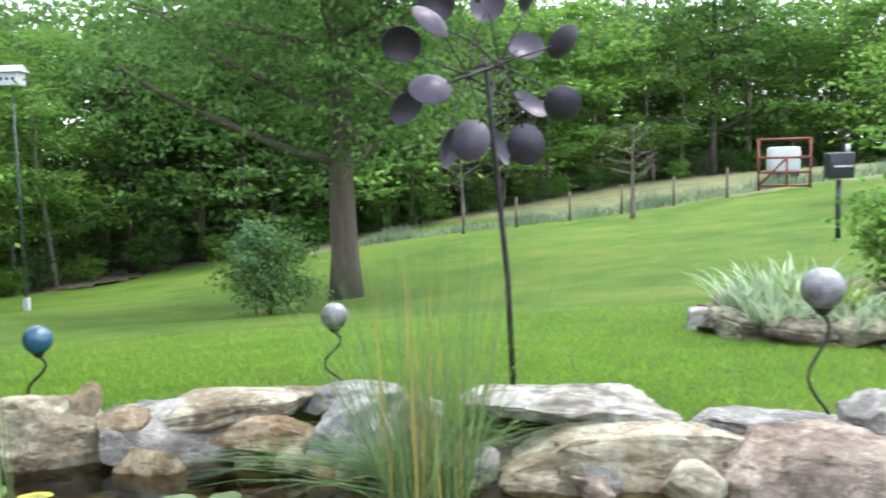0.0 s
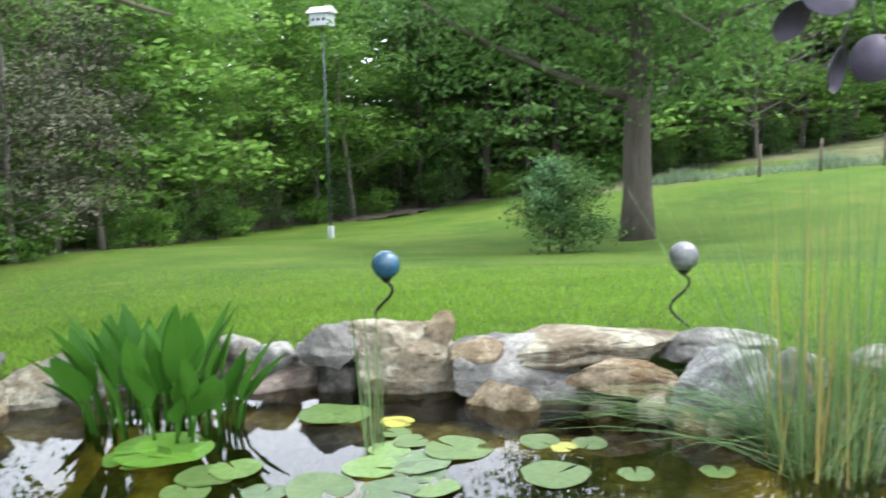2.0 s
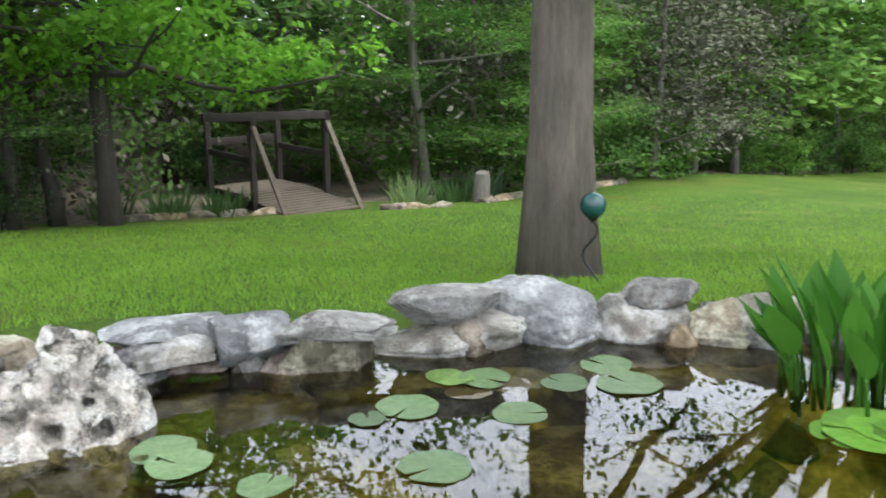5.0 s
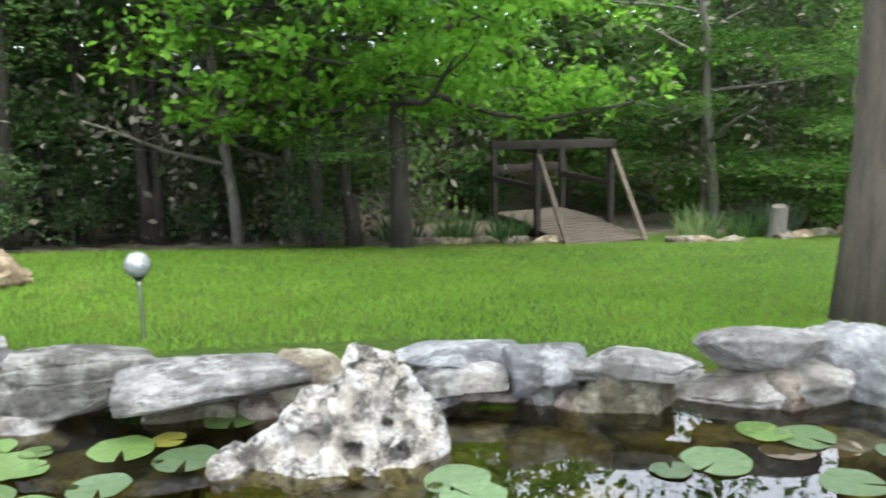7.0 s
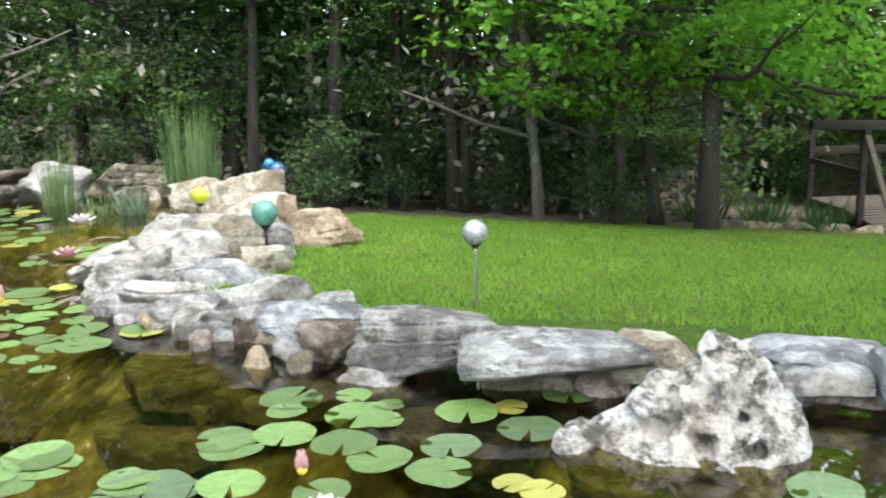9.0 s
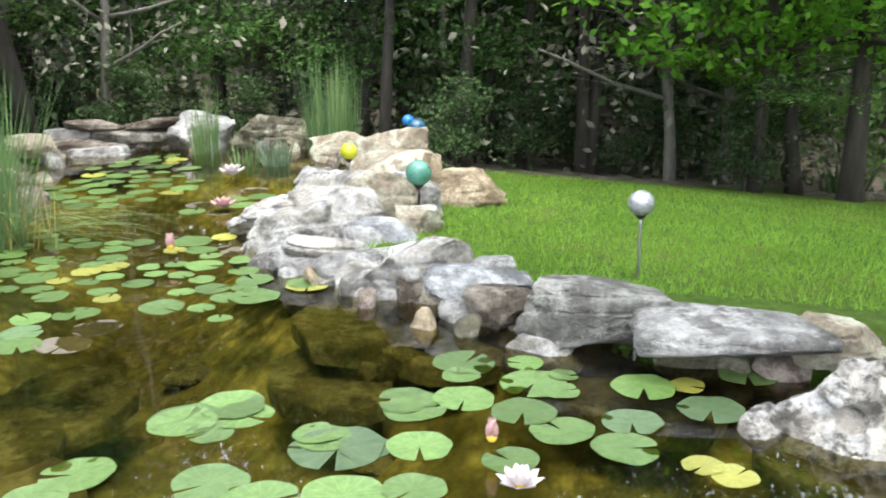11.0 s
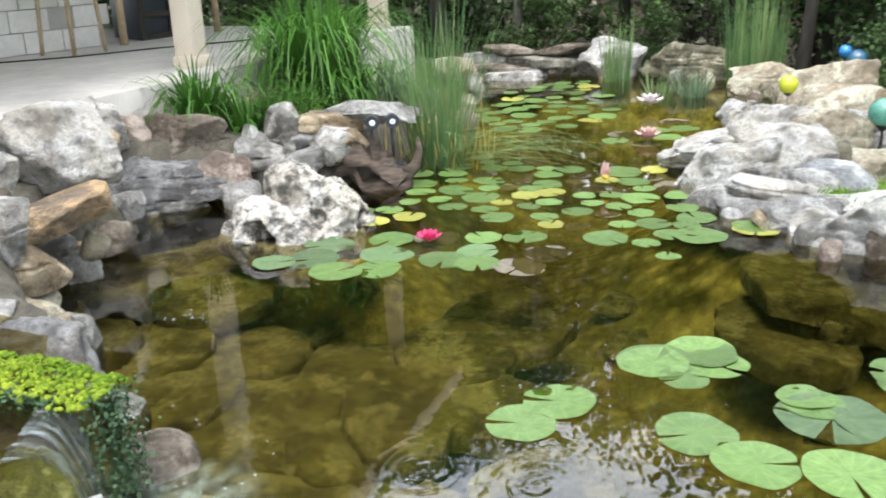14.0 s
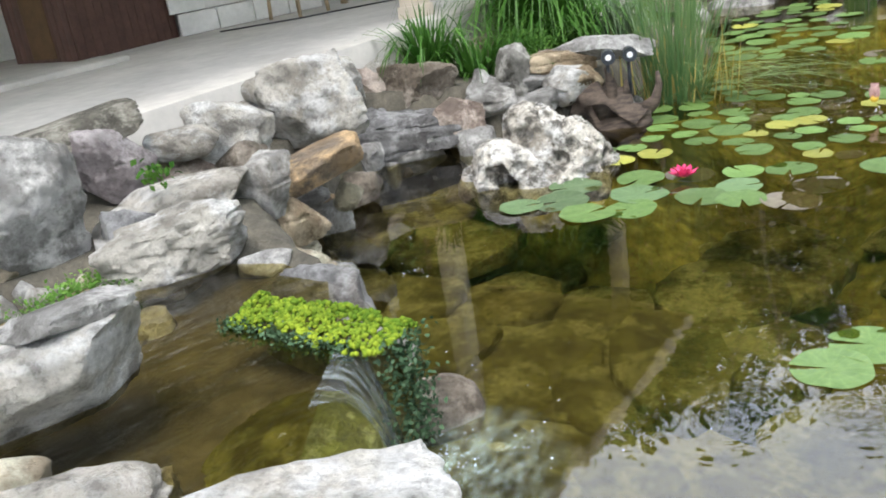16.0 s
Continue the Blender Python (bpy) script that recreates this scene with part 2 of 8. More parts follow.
# pond water: see-through, amber-green, with a mirror gloss that grows at low angles
def water_mat(name, tint, relief, scale, stretch=(1, 1, 1), rings=()):
    m = bpy.data.materials.new(name)
    m.use_nodes = True
    n, l = m.node_tree.nodes, m.node_tree.links
    n.remove(n["Principled BSDF"])
    clear, gloss, fres, mx = n.new("ShaderNodeBsdfTransparent"), n.new("ShaderNodeBsdfGlossy"), n.new("ShaderNodeFresnel"), n.new("ShaderNodeMixShader")
    clear.inputs["Color"].default_value = (*tint, 1)
    gloss.inputs["Roughness"].default_value = 0.01
    fres.inputs["IOR"].default_value = 1.7
    v = coords(n, l, 1.0, "Object", False, stretch)
    r1, r2 = noise_tex(n, l, v, scale, 2, 0.4), noise_tex(n, l, v, scale * 4.5, 2, 0.4)
    hsum = n.new("ShaderNodeMath")
    hsum.operation = "MULTIPLY_ADD"
    hsum.inputs[1].default_value = 0.18
    l.new(r2.outputs["Fac"], hsum.inputs[0])
    l.new(r1.outputs["Fac"], hsum.inputs[2])
    height = hsum.outputs[0]
    for cx, cy, reach, freq, amp in rings:
        off = n.new("ShaderNodeVectorMath")
        off.operation, off.inputs[1].default_value = "DISTANCE", (cx, cy, 0)
        tc = n.new("ShaderNodeTexCoord")
        l.new(tc.outputs["Object"], off.inputs[0])
        wav = n.new("ShaderNodeMath")
        wav.operation, wav.inputs[1].default_value = "MULTIPLY_ADD", freq
        l.new(off.outputs["Value"], wav.inputs[0])
        warp = n.new("ShaderNodeMath")
        warp.operation, warp.inputs[1].default_value = "MULTIPLY", 14.0
        l.new(r1.outputs["Fac"], warp.inputs[0])
        l.new(warp.outputs[0], wav.inputs[2])
        sn = n.new("ShaderNodeMath")
        sn.operation = "SINE"
        l.new(wav.outputs[0], sn.inputs[0])
        fade = n.new("ShaderNodeMapRange")
        fade.inputs["From Min"].default_value, fade.inputs["From Max"].default_value = 0.0, reach
        fade.inputs["To Min"].default_value, fade.inputs["To Max"].default_value = amp, 0.0
        l.new(off.outputs["Value"], fade.inputs["Value"])
        both = n.new("ShaderNodeMath")
        both.operation = "MULTIPLY_ADD"
        l.new(sn.outputs[0], both.inputs[0])
        l.new(fade.outputs[0], both.inputs[1])
        l.new(height, both.inputs[2])
        height = both.outputs[0]
    bp = n.new("ShaderNodeBump")
    bp.inputs["Strength"].default_value, bp.inputs["Distance"].default_value = relief, 0.05
    l.new(height, bp.inputs["Height"])
    l.new(bp.outputs[0], gloss.inputs["Normal"])
    l.new(bp.outputs[0], fres.inputs["Normal"])
    l.new(fres.outputs[0], mx.inputs[0])
    l.new(clear.outputs[0], mx.inputs[1])
    l.new(gloss.outputs[0], mx.inputs[2])
    l.new(mx.outputs[0], n["Material Output"].inputs["Surface"])
    return m


WATER = water_mat("pond_water", (0.665, 0.63, 0.35), 0.02, 3.0, (1, 1, 1), ((-2.3, -2.28, 1.5, 62.0, 0.17), (-2.05, -2.0, 1.2, 47.0, 0.1), (-2.89, -1.77, 0.3, 130.0, 0.14), (-2.97, -1.43, 0.28, 140.0, 0.16)))
WATER_STREAM = water_mat("stream_water", (0.72, 0.64, 0.32), 0.3, 5.0, (1, 2.2, 1))

BARK = plain("grey_brown_bark", (0.14, 0.118, 0.096), 0.9, 0, 0.3, 9, 0.03, "Object", (1, 1, 0.2))
BARK_OAK = plain("lawn_oak_bark", (0.088, 0.074, 0.06), 0.9, 0, 0.3, 9, 0.03, "Object", (1, 1, 0.2))
BARK_DARK = plain("dark_bark", (0.042, 0.035, 0.029), 0.9, 0, 0.4, 8, 0.02, "Object", (1, 1, 0.2))
BARK_PALE = plain("pale_grey_bark", (0.156, 0.143, 0.124), 0.9, 0, 0.35, 8, 0.02, "Object", (1, 1, 0.2))
CONCRETE = plain("patio_concrete", (0.52, 0.49, 0.445), 0.85, 0, 0.16, 1.5, 0.004)
PAINT_POST = plain("cream_painted_wood", (0.66, 0.57, 0.46), 0.55, 0, 0.05, 3, 0.001)
BLOCK = plain("painted_block", (0.66, 0.64, 0.60), 0.8, 0, 0.12, 5, 0.003)
WOOD_GREY = plain("weathered_grey_wood", (0.10, 0.08, 0.06), 0.85, 0, 0.3, 4, 0.004, "Object", (1, 8, 1))
WOOD_TAN = plain("tan_timber", (0.36, 0.27, 0.165), 0.8, 0, 0.3, 4, 0.004)
WOOD_DARK = plain("dark_stained_timber", (0.028, 0.022, 0.018), 0.8, 0, 0.3, 4, 0.004)
WOOD_BROWN = plain("brown_stained_boards", (0.085, 0.042, 0.032), 0.7, 0, 0.25, 6, 0.003)
IRON = plain("dark_iron", (0.035, 0.032, 0.036), 0.5, 0.6, 0.3, 12)
SOIL = plain("dark_soil_and_mulch", (0.085, 0.065, 0.045), 0.95, 0, 0.4, 6, 0.03)
LEAF_LITTER = plain("woodland_floor", (0.12, 0.10, 0.072), 0.95, 0, 0.5, 4, 0.04)


# ---- mesh helpers ----
def mesh_object(name, verts, faces, mat, parent=None, smooth=True, sharp=None):
    me = bpy.data.meshes.new(name)
    me.from_pydata(verts, [], faces)
    me.materials.append(mat)
    if smooth:
        me.shade_smooth()
        if sharp:
            me.set_sharp_from_angle(angle=radians(sharp))
    ob = new(name, me)
    if parent:
        ob.parent = parent
    return ob


def part(name, bm, mat, parent=None, label="", smooth=True, sharp=40):
    me = bpy.data.meshes.new(name)
    bm.normal_update()
    bm.to_mesh(me)
    bm.free()
    me.materials.append(mat)
    if smooth:
        me.shade_smooth()
        me.set_sharp_from_angle(angle=radians(sharp))
    ob = new(name, me)
    if parent:
        ob.parent = parent
    if label:
        ob["label"] = label
    return ob


def thing(name, m, label, category, group=""):
    ob = new(name)
    ob.empty_display_size = 0.1
    ob.matrix_world = m
    return tagged(ob, label, category, group)


def box_bm(x, y, z, sx, sy, sz, bevel=0.0, bm=None, m=None):
    """A bevelled box centred at x, y, z."""
    bm = bm or bmesh.new()
    mat = Matrix.Translation((x, y, z)) @ Matrix.Diagonal((sx, sy, sz, 1))
    if m is not None:
        mat = m @ mat
    vs = bmesh.ops.create_cube(bm, size=1, matrix=mat)["verts"]
    if bevel:
        es = list({e for v_ in vs for e in v_.link_edges})
        bmesh.ops.bevel(bm, geom=es, offset=bevel, segments=2, affect="EDGES", profile=0.6)
    return bm


def tube(points, radii, sides=8, verts=None, faces=None, cap=True):
    """A tapered tube along points; appends to verts and faces."""
    verts, faces = ([], []) if verts is None else (verts, faces)
    pts = [Vector(p) for p in points]
    base = len(verts)
    for i, p in enumerate(pts):
        d = (pts[min(i + 1, len(pts) - 1)] - pts[max(i - 1, 0)]).normalized()
        a = d.orthogonal().normalized() if i == 0 else (prev - d * prev.dot(d)).normalized()
        prev = a
        b_ = d.cross(a)
        for k_ in range(sides):
            ang = 2 * math.pi * k_ / sides
            verts.append(tuple(p + (a * math.cos(ang) + b_ * math.sin(ang)) * radii[i]))
    for i in range(len(pts) - 1):
        for k_ in range(sides):
            q = base + i * sides
            faces.append((q + k_, q + (k_ + 1) % sides, q + sides + (k_ + 1) % sides, q + sides + k_))
    if cap:
        faces.append(tuple(base + k_ for k_ in reversed(range(sides))))
        faces.append(tuple(base + (len(pts) - 1) * sides + k_ for k_ in range(sides)))
    return verts, faces


def quads_mesh(name, v4, mat, parent=None):
    """One mesh of loose quads from an array of shape (n, 4, 3)."""
    nq = len(v4)
    me = bpy.data.meshes.new(name)
    me.vertices.add(nq * 4)
    me.vertices.foreach_set("co", v4.astype(np.float32).ravel())
    me.loops.add(nq * 4)
    me.loops.foreach_set("vertex_index", np.arange(nq * 4, dtype=np.int32))
    me.polygons.add(nq)
    me.polygons.foreach_set("loop_start", np.arange(0, nq * 4, 4, dtype=np.int32))
    me.polygons.foreach_set("loop_total", np.full(nq, 4, dtype=np.int32))
    me.materials.append(mat)
    me.update(calc_edges=True)
    ob = new(name, me)
    if parent:
        ob.parent = parent
    return ob


def leaf_quads(rng, centres, size, droop=0.25, slim=0.55, level=0.45):
    """A pointed, slightly folded leaf at each centre, mostly level, as leaves lie towards the sky."""
    nq = len(centres)
    d = rng.normal(size=(nq, 3)) * np.array([1, 1, level])
    d[:, 2] -= droop
    d /= np.linalg.norm(d, axis=1)[:, None]
    up = rng.normal(size=(nq, 3)) * level + np.array([0, 0, 1.0])
    s = np.cross(d, up)
    s /= np.linalg.norm(s, axis=1)[:, None] + 1e-9
    nn = np.cross(s, d)
    L = size * rng.uniform(0.6, 1.3, nq)[:, None]
    c_ = np.asarray(centres)
    return np.stack([c_, c_ + d * L * 0.5 + s * L * slim * 0.5 + nn * L * 0.08, c_ + d * L, c_ + d * L * 0.5 - s * L * slim * 0.5 + nn * L * 0.08], axis=1)


def blade_strip(rng, bases, tips, bend, width, seg=3):
    """Grass-like blades: each a bent strip of seg quads from base to tip."""
    nb = len(bases)
    out = []
    d = tips - bases
    side = np.cross(d, np.array([0, 0, 1.0])) + rng.normal(size=(nb, 3)) * 0.02
    side /= np.linalg.norm(side, axis=1)[:, None] + 1e-9
    w = width * rng.uniform(0.7, 1.3, nb)[:, None]
    def at(t_):
        return bases + d * t_ + np.array([0, 0, 1.0]) * (bend[:, None] * (4 * t_ * (1 - t_)))
    for k_ in range(seg):
        a, b_ = k_ / seg, (k_ + 1) / seg
        wa, wb = w * (1 - a ** 2) + 0.0004, w * (1 - b_ ** 2) + 0.0004
        out.append(np.stack([at(a) - side * wa / 2, at(a) + side * wa / 2, at(b_) + side * wb / 2, at(b_) - side * wb / 2], axis=1))
    return np.stack(out, axis=1).reshape(-1, 4, 3)


def blades_mesh(name, q, seg, mat, parent=None):
    """Blades as connected strips, so that each is one island."""
    nb = len(q) // seg
    q = q.reshape(nb, seg, 4, 3)
    rows = np.concatenate([q[:, :, 0:2, :].reshape(nb, seg * 2, 3), q[:, -1, [3, 2], :].reshape(nb, 2, 3)], axis=1)
    per = seg * 2 + 2
    idx = np.arange(nb)[:, None, None] * per
    f = np.array([[2 * k_, 2 * k_ + 1, 2 * k_ + 3, 2 * k_ + 2] for k_ in range(seg)])
    faces = (idx + f[None]).reshape(-1, 4)
    me = bpy.data.meshes.new(name)
    me.vertices.add(nb * per)
    me.vertices.foreach_set("co", rows.astype(np.float32).ravel())
    nf = len(faces)
    me.loops.add(nf * 4)
    me.loops.foreach_set("vertex_index", faces.astype(np.int32).ravel())
    me.polygons.add(nf)
    me.polygons.foreach_set("loop_start", np.arange(0, nf * 4, 4, dtype=np.int32))
    me.polygons.foreach_set("loop_total", np.full(nf, 4, dtype=np.int32))
    me.materials.append(mat)
    me.update(calc_edges=True)
    ob = new(name, me)
    if parent:
        ob.parent = parent
    return ob


# ---- the ground ----
OUTLINE = [(2.7, 3.7), (2.7, 4.7), (1.8, 4.85), (1.0, 5.0), (-0.1, 5.15), (-0.9, 5.35), (-2.1, 5.2), (-2.9, 5.05), (-3.6, 4.65), (-4.1, 4.2), (-4.3, 3.5), (-4.55, 2.7), (-4.65, 2.2),
           (-4.9, 1.6), (-5.05, 0.8), (-5.1, -0.2), (-5.7, -0.9), (-5.9, -1.4), (-6.4, -1.9), (-7.3, -2.2), (-9.0, -2.4), (-10.6, -2.8), (-11.1, -3.3), (-11.0, -4.3),
           (-11.0, -5.3), (-10.5, -6.1), (-9.2, -5.9), (-7.8, -5.1), (-6.6, -4.5), (-5.5, -4.3), (-4.9, -4.8), (-4.3, -5.15), (-3.6, -4.7), (-3.2, -4.3), (-2.75, -3.75),
           (-2.6, -3.1), (-2.25, -2.65), (-1.95, -2.3), (-1.75, -1.4), (-1.9, 0.0), (-1.75, 1.2), (-1.0, 2.4), (0.3, 3.1), (1.5, 3.4)]
GROUND_POINTS = [(-5.4, 1.5, 0.1), (-4.9, 3.3, 0.04), (-4.2, 4.9, 0.0), (-1.5, 5.9, 0.12), (0.5, 6.2, 0.14), (2.8, 5.6, 0.15), (-5.7, 0.0, 0.1), (-7.4, -0.6, 0.0), (-9.3, -1.0, -0.12),
                 (-5.72, 4.81, -0.2), (-13.9, 6.3, -1.13), (-12.7, -2.1, -0.49), (-13.0, 0.4, -0.68), (-14.8, 2.8, -1.07), (-3.7, 22.8, -1.8), (-15.3, 28.5, -2.85), (-14.6, 17.0, -1.58),
                 (-0.5, 30.7, -1.1), (2.9, 8.2, -0.02), (11.5, 40.0, 0.05), (5.0, 36.0, -0.9), (0.5, 0.0, 0.12), (-0.9, -0.3, 0.12), (2.0, -2.0, 0.3), (-2.0, -4.9, 0.5), (-4.5, -5.6, 0.42),
                 (-12.0, -8.0, -0.1), (-18.0, -6.0, -1.0), (-40.0, 5.0, -3.2), (0.0, 75.0, -0.5), (45.0, 40.0, 2.0), (30.0, -10.0, 1.0), (0.0, -45.0, 1.0)]


def inside(px, py, poly):
    """Signed distance to the outline, positive inside."""
    best = np.full(px.shape, 1e9)
    odd = np.zeros(px.shape, bool)
    for (x0, y0), (x1, y1) in zip(poly, poly[1:] + poly[:1]):
        dx, dy = x1 - x0, y1 - y0
        t_ = np.clip(((px - x0) * dx + (py - y0) * dy) / (dx * dx + dy * dy), 0, 1)
        best = np.minimum(best, np.hypot(px - x0 - t_ * dx, py - y0 - t_ * dy))
        odd ^= ((y0 > py) != (y1 > py)) & (px < (x1 - x0) * (py - y0) / (y1 - y0 + 1e-12) + x0)
    return np.where(odd, best, -best)


def spline_fit(pts):
    p = np.array(pts, float)
    r = np.linalg.norm(p[:, None, :2] - p[None, :, :2], axis=2)
    kk = np.where(r > 0, r * r * np.log(r + 1e-9), 0) + np.eye(len(p)) * 0.5
    a = np.block([[kk, np.c_[np.ones(len(p)), p[:, :2]]], [np.c_[np.ones(len(p)), p[:, :2]].T, np.zeros((3, 3))]])
    return p, np.linalg.solve(a, np.r_[p[:, 2], 0, 0, 0])


GP, GW = spline_fit(GROUND_POINTS)
WOODS = [(-9.8, -60), (-10.6, -12.0), (-12.2, -7.5), (-13.0, -4.5), (-13.2, -1.5), (-14.0, 1.5), (-14.6, 4.0), (-14.3, 9.5), (-15.0, 13.5), (-17.0, 19.0), (-19.5, 25.0), (-20.0, 33.0),
         (-15.0, 38.0), (-8.0, 42.0), (0.0, 50.0), (8.0, 58.0), (20.0, 62.0), (40.0, 56.0), (40.0, 200.0), (-200.0, 200.0), (-200.0, -60.0)]


def ground_z(x, y):
    """Height of the open ground (without the pond's hollow)."""
    x, y = np.asarray(x, float), np.asarray(y, float)
    z = GW[-3] + GW[-2] * x + GW[-1] * y
    for (px, py, _), w_ in zip(GP, GW):
        r2_ = (x - px) ** 2 + (y - py) ** 2
        z = z + w_ * 0.5 * r2_ * np.log(r2_ + 1e-12)
    far = np.clip((np.hypot(x + 3, y - 10) - 45) / 60, 0, 1)
    hill = np.clip((inside(x, y, WOODS) - 6.0) / 14, 0, 1)
    return z * (1 - far) - 1.0 * far + 4.0 * hill * hill * (3 - 2 * hill)


def axis(lo, hi, fine):
    mid = np.arange(lo, hi, fine)
    out_ = [hi]
    step = fine
    while out_[-1] < 900:
        step *= 1.25
        out_.append(out_[-1] + step)
    inn = [lo]
    step = fine
    while inn[-1] > -900:
        step *= 1.25
        inn.append(inn[-1] - step)
    return np.array(inn[::-1][:-1] + list(mid) + out_)


def grid_sheet(name, xs, ys, zfun, mat, label, category, keep=None):
    gx, gy = np.meshgrid(xs, ys)
    gz = zfun(gx, gy)
    vs = np.c_[gx.ravel(), gy.ravel(), gz.ravel()]
    i, j = np.meshgrid(np.arange(len(xs) - 1), np.arange(len(ys) - 1))
    a = (j * len(xs) + i).ravel()
    fs = np.c_[a, a + 1, a + 1 + len(xs), a + len(xs)]
    if keep is not None:
        ok = keep(gx, gy).ravel()
        fs = fs[ok[fs].all(axis=1)]
        used_v = np.unique(fs)
        back = np.zeros(len(vs), int)
        back[used_v] = np.arange(len(used_v))
        vs, fs = vs[used_v], back[fs]
    ob = mesh_object(name, vs.tolist(), fs.tolist(), mat)
    return tagged(ob, label, category, "", "structure")


STREAM = [(-1.05, -2.6), (-1.1, -3.3), (-1.6, -3.75), (-2.0, -3.75), (-2.3, -3.6), (-2.48, -3.25), (-2.45, -2.95), (-2.3, -2.75), (-2.24, -2.5), (-2.177, -2.506), (-1.975, -2.374), (-1.79, -2.2), (-1.6, -2.05), (-1.4, -2.05)]


PILE = [(-6.9, -4.3), (-7.2, -5.6), (-5.2, -5.6), (-3.0, -5.25), (-1.2, -5.2), (-0.9, -3.5), (-0.95, -1.9), (-1.7, -1.6), (-2.3, -2.4), (-2.7, -3.4), (-3.4, -4.3), (-4.4, -4.9), (-5.4, -4.2)]


def ground_full(x, y):
    z = ground_z(x, y)
    s = inside(x, y, OUTLINE)
    k_ = np.clip((s - 0.0) / 0.28, 0, 1)
    z = z - 0.14 * np.clip((s + 0.34) / 0.2, 0, 1) * (inside(x, y, PILE) < 0)
    z = z * (1 - k_) + (-1.3) * k_
    s2 = inside(x, y, STREAM)
    k2 = np.clip((s2 + 0.15) / 0.25, 0, 1) * (1 - k_)
    z = z * (1 - k2) + 0.2 * k2
    return z - 0.5 * np.clip((inside(x, y, WOODS) - 1.2) / 1.0, 0, 1)




def lawn_z(x, y):
    """The lawn, which dips under the earth of the banks."""
    so = inside(x, y, OUTLINE)
    return ground_full(x, y) - 0.12 * np.clip((inside(x, y, PILE) - 0.05) / 0.2, 0, 1) * (so < 0.6) - 0.1 * np.clip((so + 0.2) / 0.1, 0, 1)


ground = grid_sheet("ground", axis(-16, 6, 0.16), axis(-9, 12, 0.16), lawn_z, LAWN, "mown green lawn sloping away from the pond", "lawn")


def woods_z(x, y):
    s = inside(x, y, WOODS) + 0.25 * np.sin(x * 3.1 + y * 2.3) + 0.15 * np.sin(y * 7.0)
    return ground_z(x, y) + np.clip(s * 0.1, -0.3, 0.012) + np.where(s > 0.3, 0.04 * np.sin(x * 5.3) * np.sin(y * 4.7), 0)


woods_floor = grid_sheet("ground_woods", np.arange(-60, 46, 0.5), np.arange(-40, 90, 0.5), woods_z, LEAF_LITTER, "brown leaf litter rising under the trees", "woodland floor", lambda x, y: inside(x, y, WOODS) > -0.8)

RUBBLE = plain("dark_gravel_and_earth", (0.085, 0.076, 0.058), 0.95, 0, 0.5, 9, 0.03)
bank = grid_sheet("ground_bank", np.arange(-12, 3.4, 0.1), np.arange(-7.2, 6, 0.1), lambda x, y: ground_full(x, y) + 0.014, RUBBLE, "dark earth and gravel between the pond rocks", "bank",
                  lambda x, y: ((inside(x, y, OUTLINE) > -0.26) & (inside(x, y, OUTLINE) < 0.4)) | ((inside(x, y, PILE) > 0) & (inside(x, y, OUTLINE) < 0.4)))


# the bed: algae-covered stone, its colour darkened by depth for light lost in deep water
BED, n, l, b = nodes_of("depth_darkened_pond_bed", 0.9, 0.1)
v = coords(n, l, 1.0, "Object", False)
b1, b2 = noise_tex(n, l, v, 2.5, 6, 0.65), noise_tex(n, l, v, 18, 6, 0.7)
top = ramp(n, [(0.3, (0.15, 0.135, 0.032)), (0.5, (0.33, 0.29, 0.075)), (0.7, (0.42, 0.38, 0.11))])
l.new(b1.outputs["Fac"], top.inputs[0])
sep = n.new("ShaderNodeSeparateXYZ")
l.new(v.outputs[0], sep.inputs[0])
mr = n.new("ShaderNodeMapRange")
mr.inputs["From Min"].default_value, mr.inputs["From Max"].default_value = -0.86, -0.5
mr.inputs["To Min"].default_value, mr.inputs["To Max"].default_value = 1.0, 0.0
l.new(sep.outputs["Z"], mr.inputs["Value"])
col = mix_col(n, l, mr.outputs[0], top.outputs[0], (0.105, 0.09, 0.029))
# cobbles drawn in the colour: each cell pale in the middle, darker outward
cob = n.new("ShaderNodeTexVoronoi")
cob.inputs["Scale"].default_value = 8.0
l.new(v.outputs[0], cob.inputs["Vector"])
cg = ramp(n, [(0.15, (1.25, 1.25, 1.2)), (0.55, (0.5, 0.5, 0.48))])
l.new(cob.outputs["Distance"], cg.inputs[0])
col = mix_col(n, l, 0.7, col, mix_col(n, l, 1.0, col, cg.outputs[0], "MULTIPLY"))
gr = ramp(n, [(0.3, (0.6, 0.6, 0.6)), (0.7, (1.3, 1.3, 1.3))])
l.new(b2.outputs["Fac"], gr.inputs[0])
l.new(mix_col(n, l, 1.0, col, gr.outputs[0], "MULTIPLY"), b.inputs["Base Color"])
bump(n, l, b, b2.outputs["Fac"], 0.6, 0.03)


def bed_z(x, y):
    s = inside(x, y, OUTLINE)
    zz = np.array([noise.noise((a * 1.1, b_ * 1.1, 3.1)) for a, b_ in zip(np.ravel(x), np.ravel(y))]).reshape(np.shape(x))
    deep = 0.16 + 0.62 * np.clip(s / 1.1, 0, 1) ** 0.8 + 0.12 * zz
    return np.where(s > -0.35, -deep * np.clip((s + 0.45) / 0.5, 0, 1), -1.25)


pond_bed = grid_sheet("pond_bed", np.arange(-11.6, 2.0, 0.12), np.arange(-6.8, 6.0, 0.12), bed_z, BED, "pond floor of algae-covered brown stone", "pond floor")


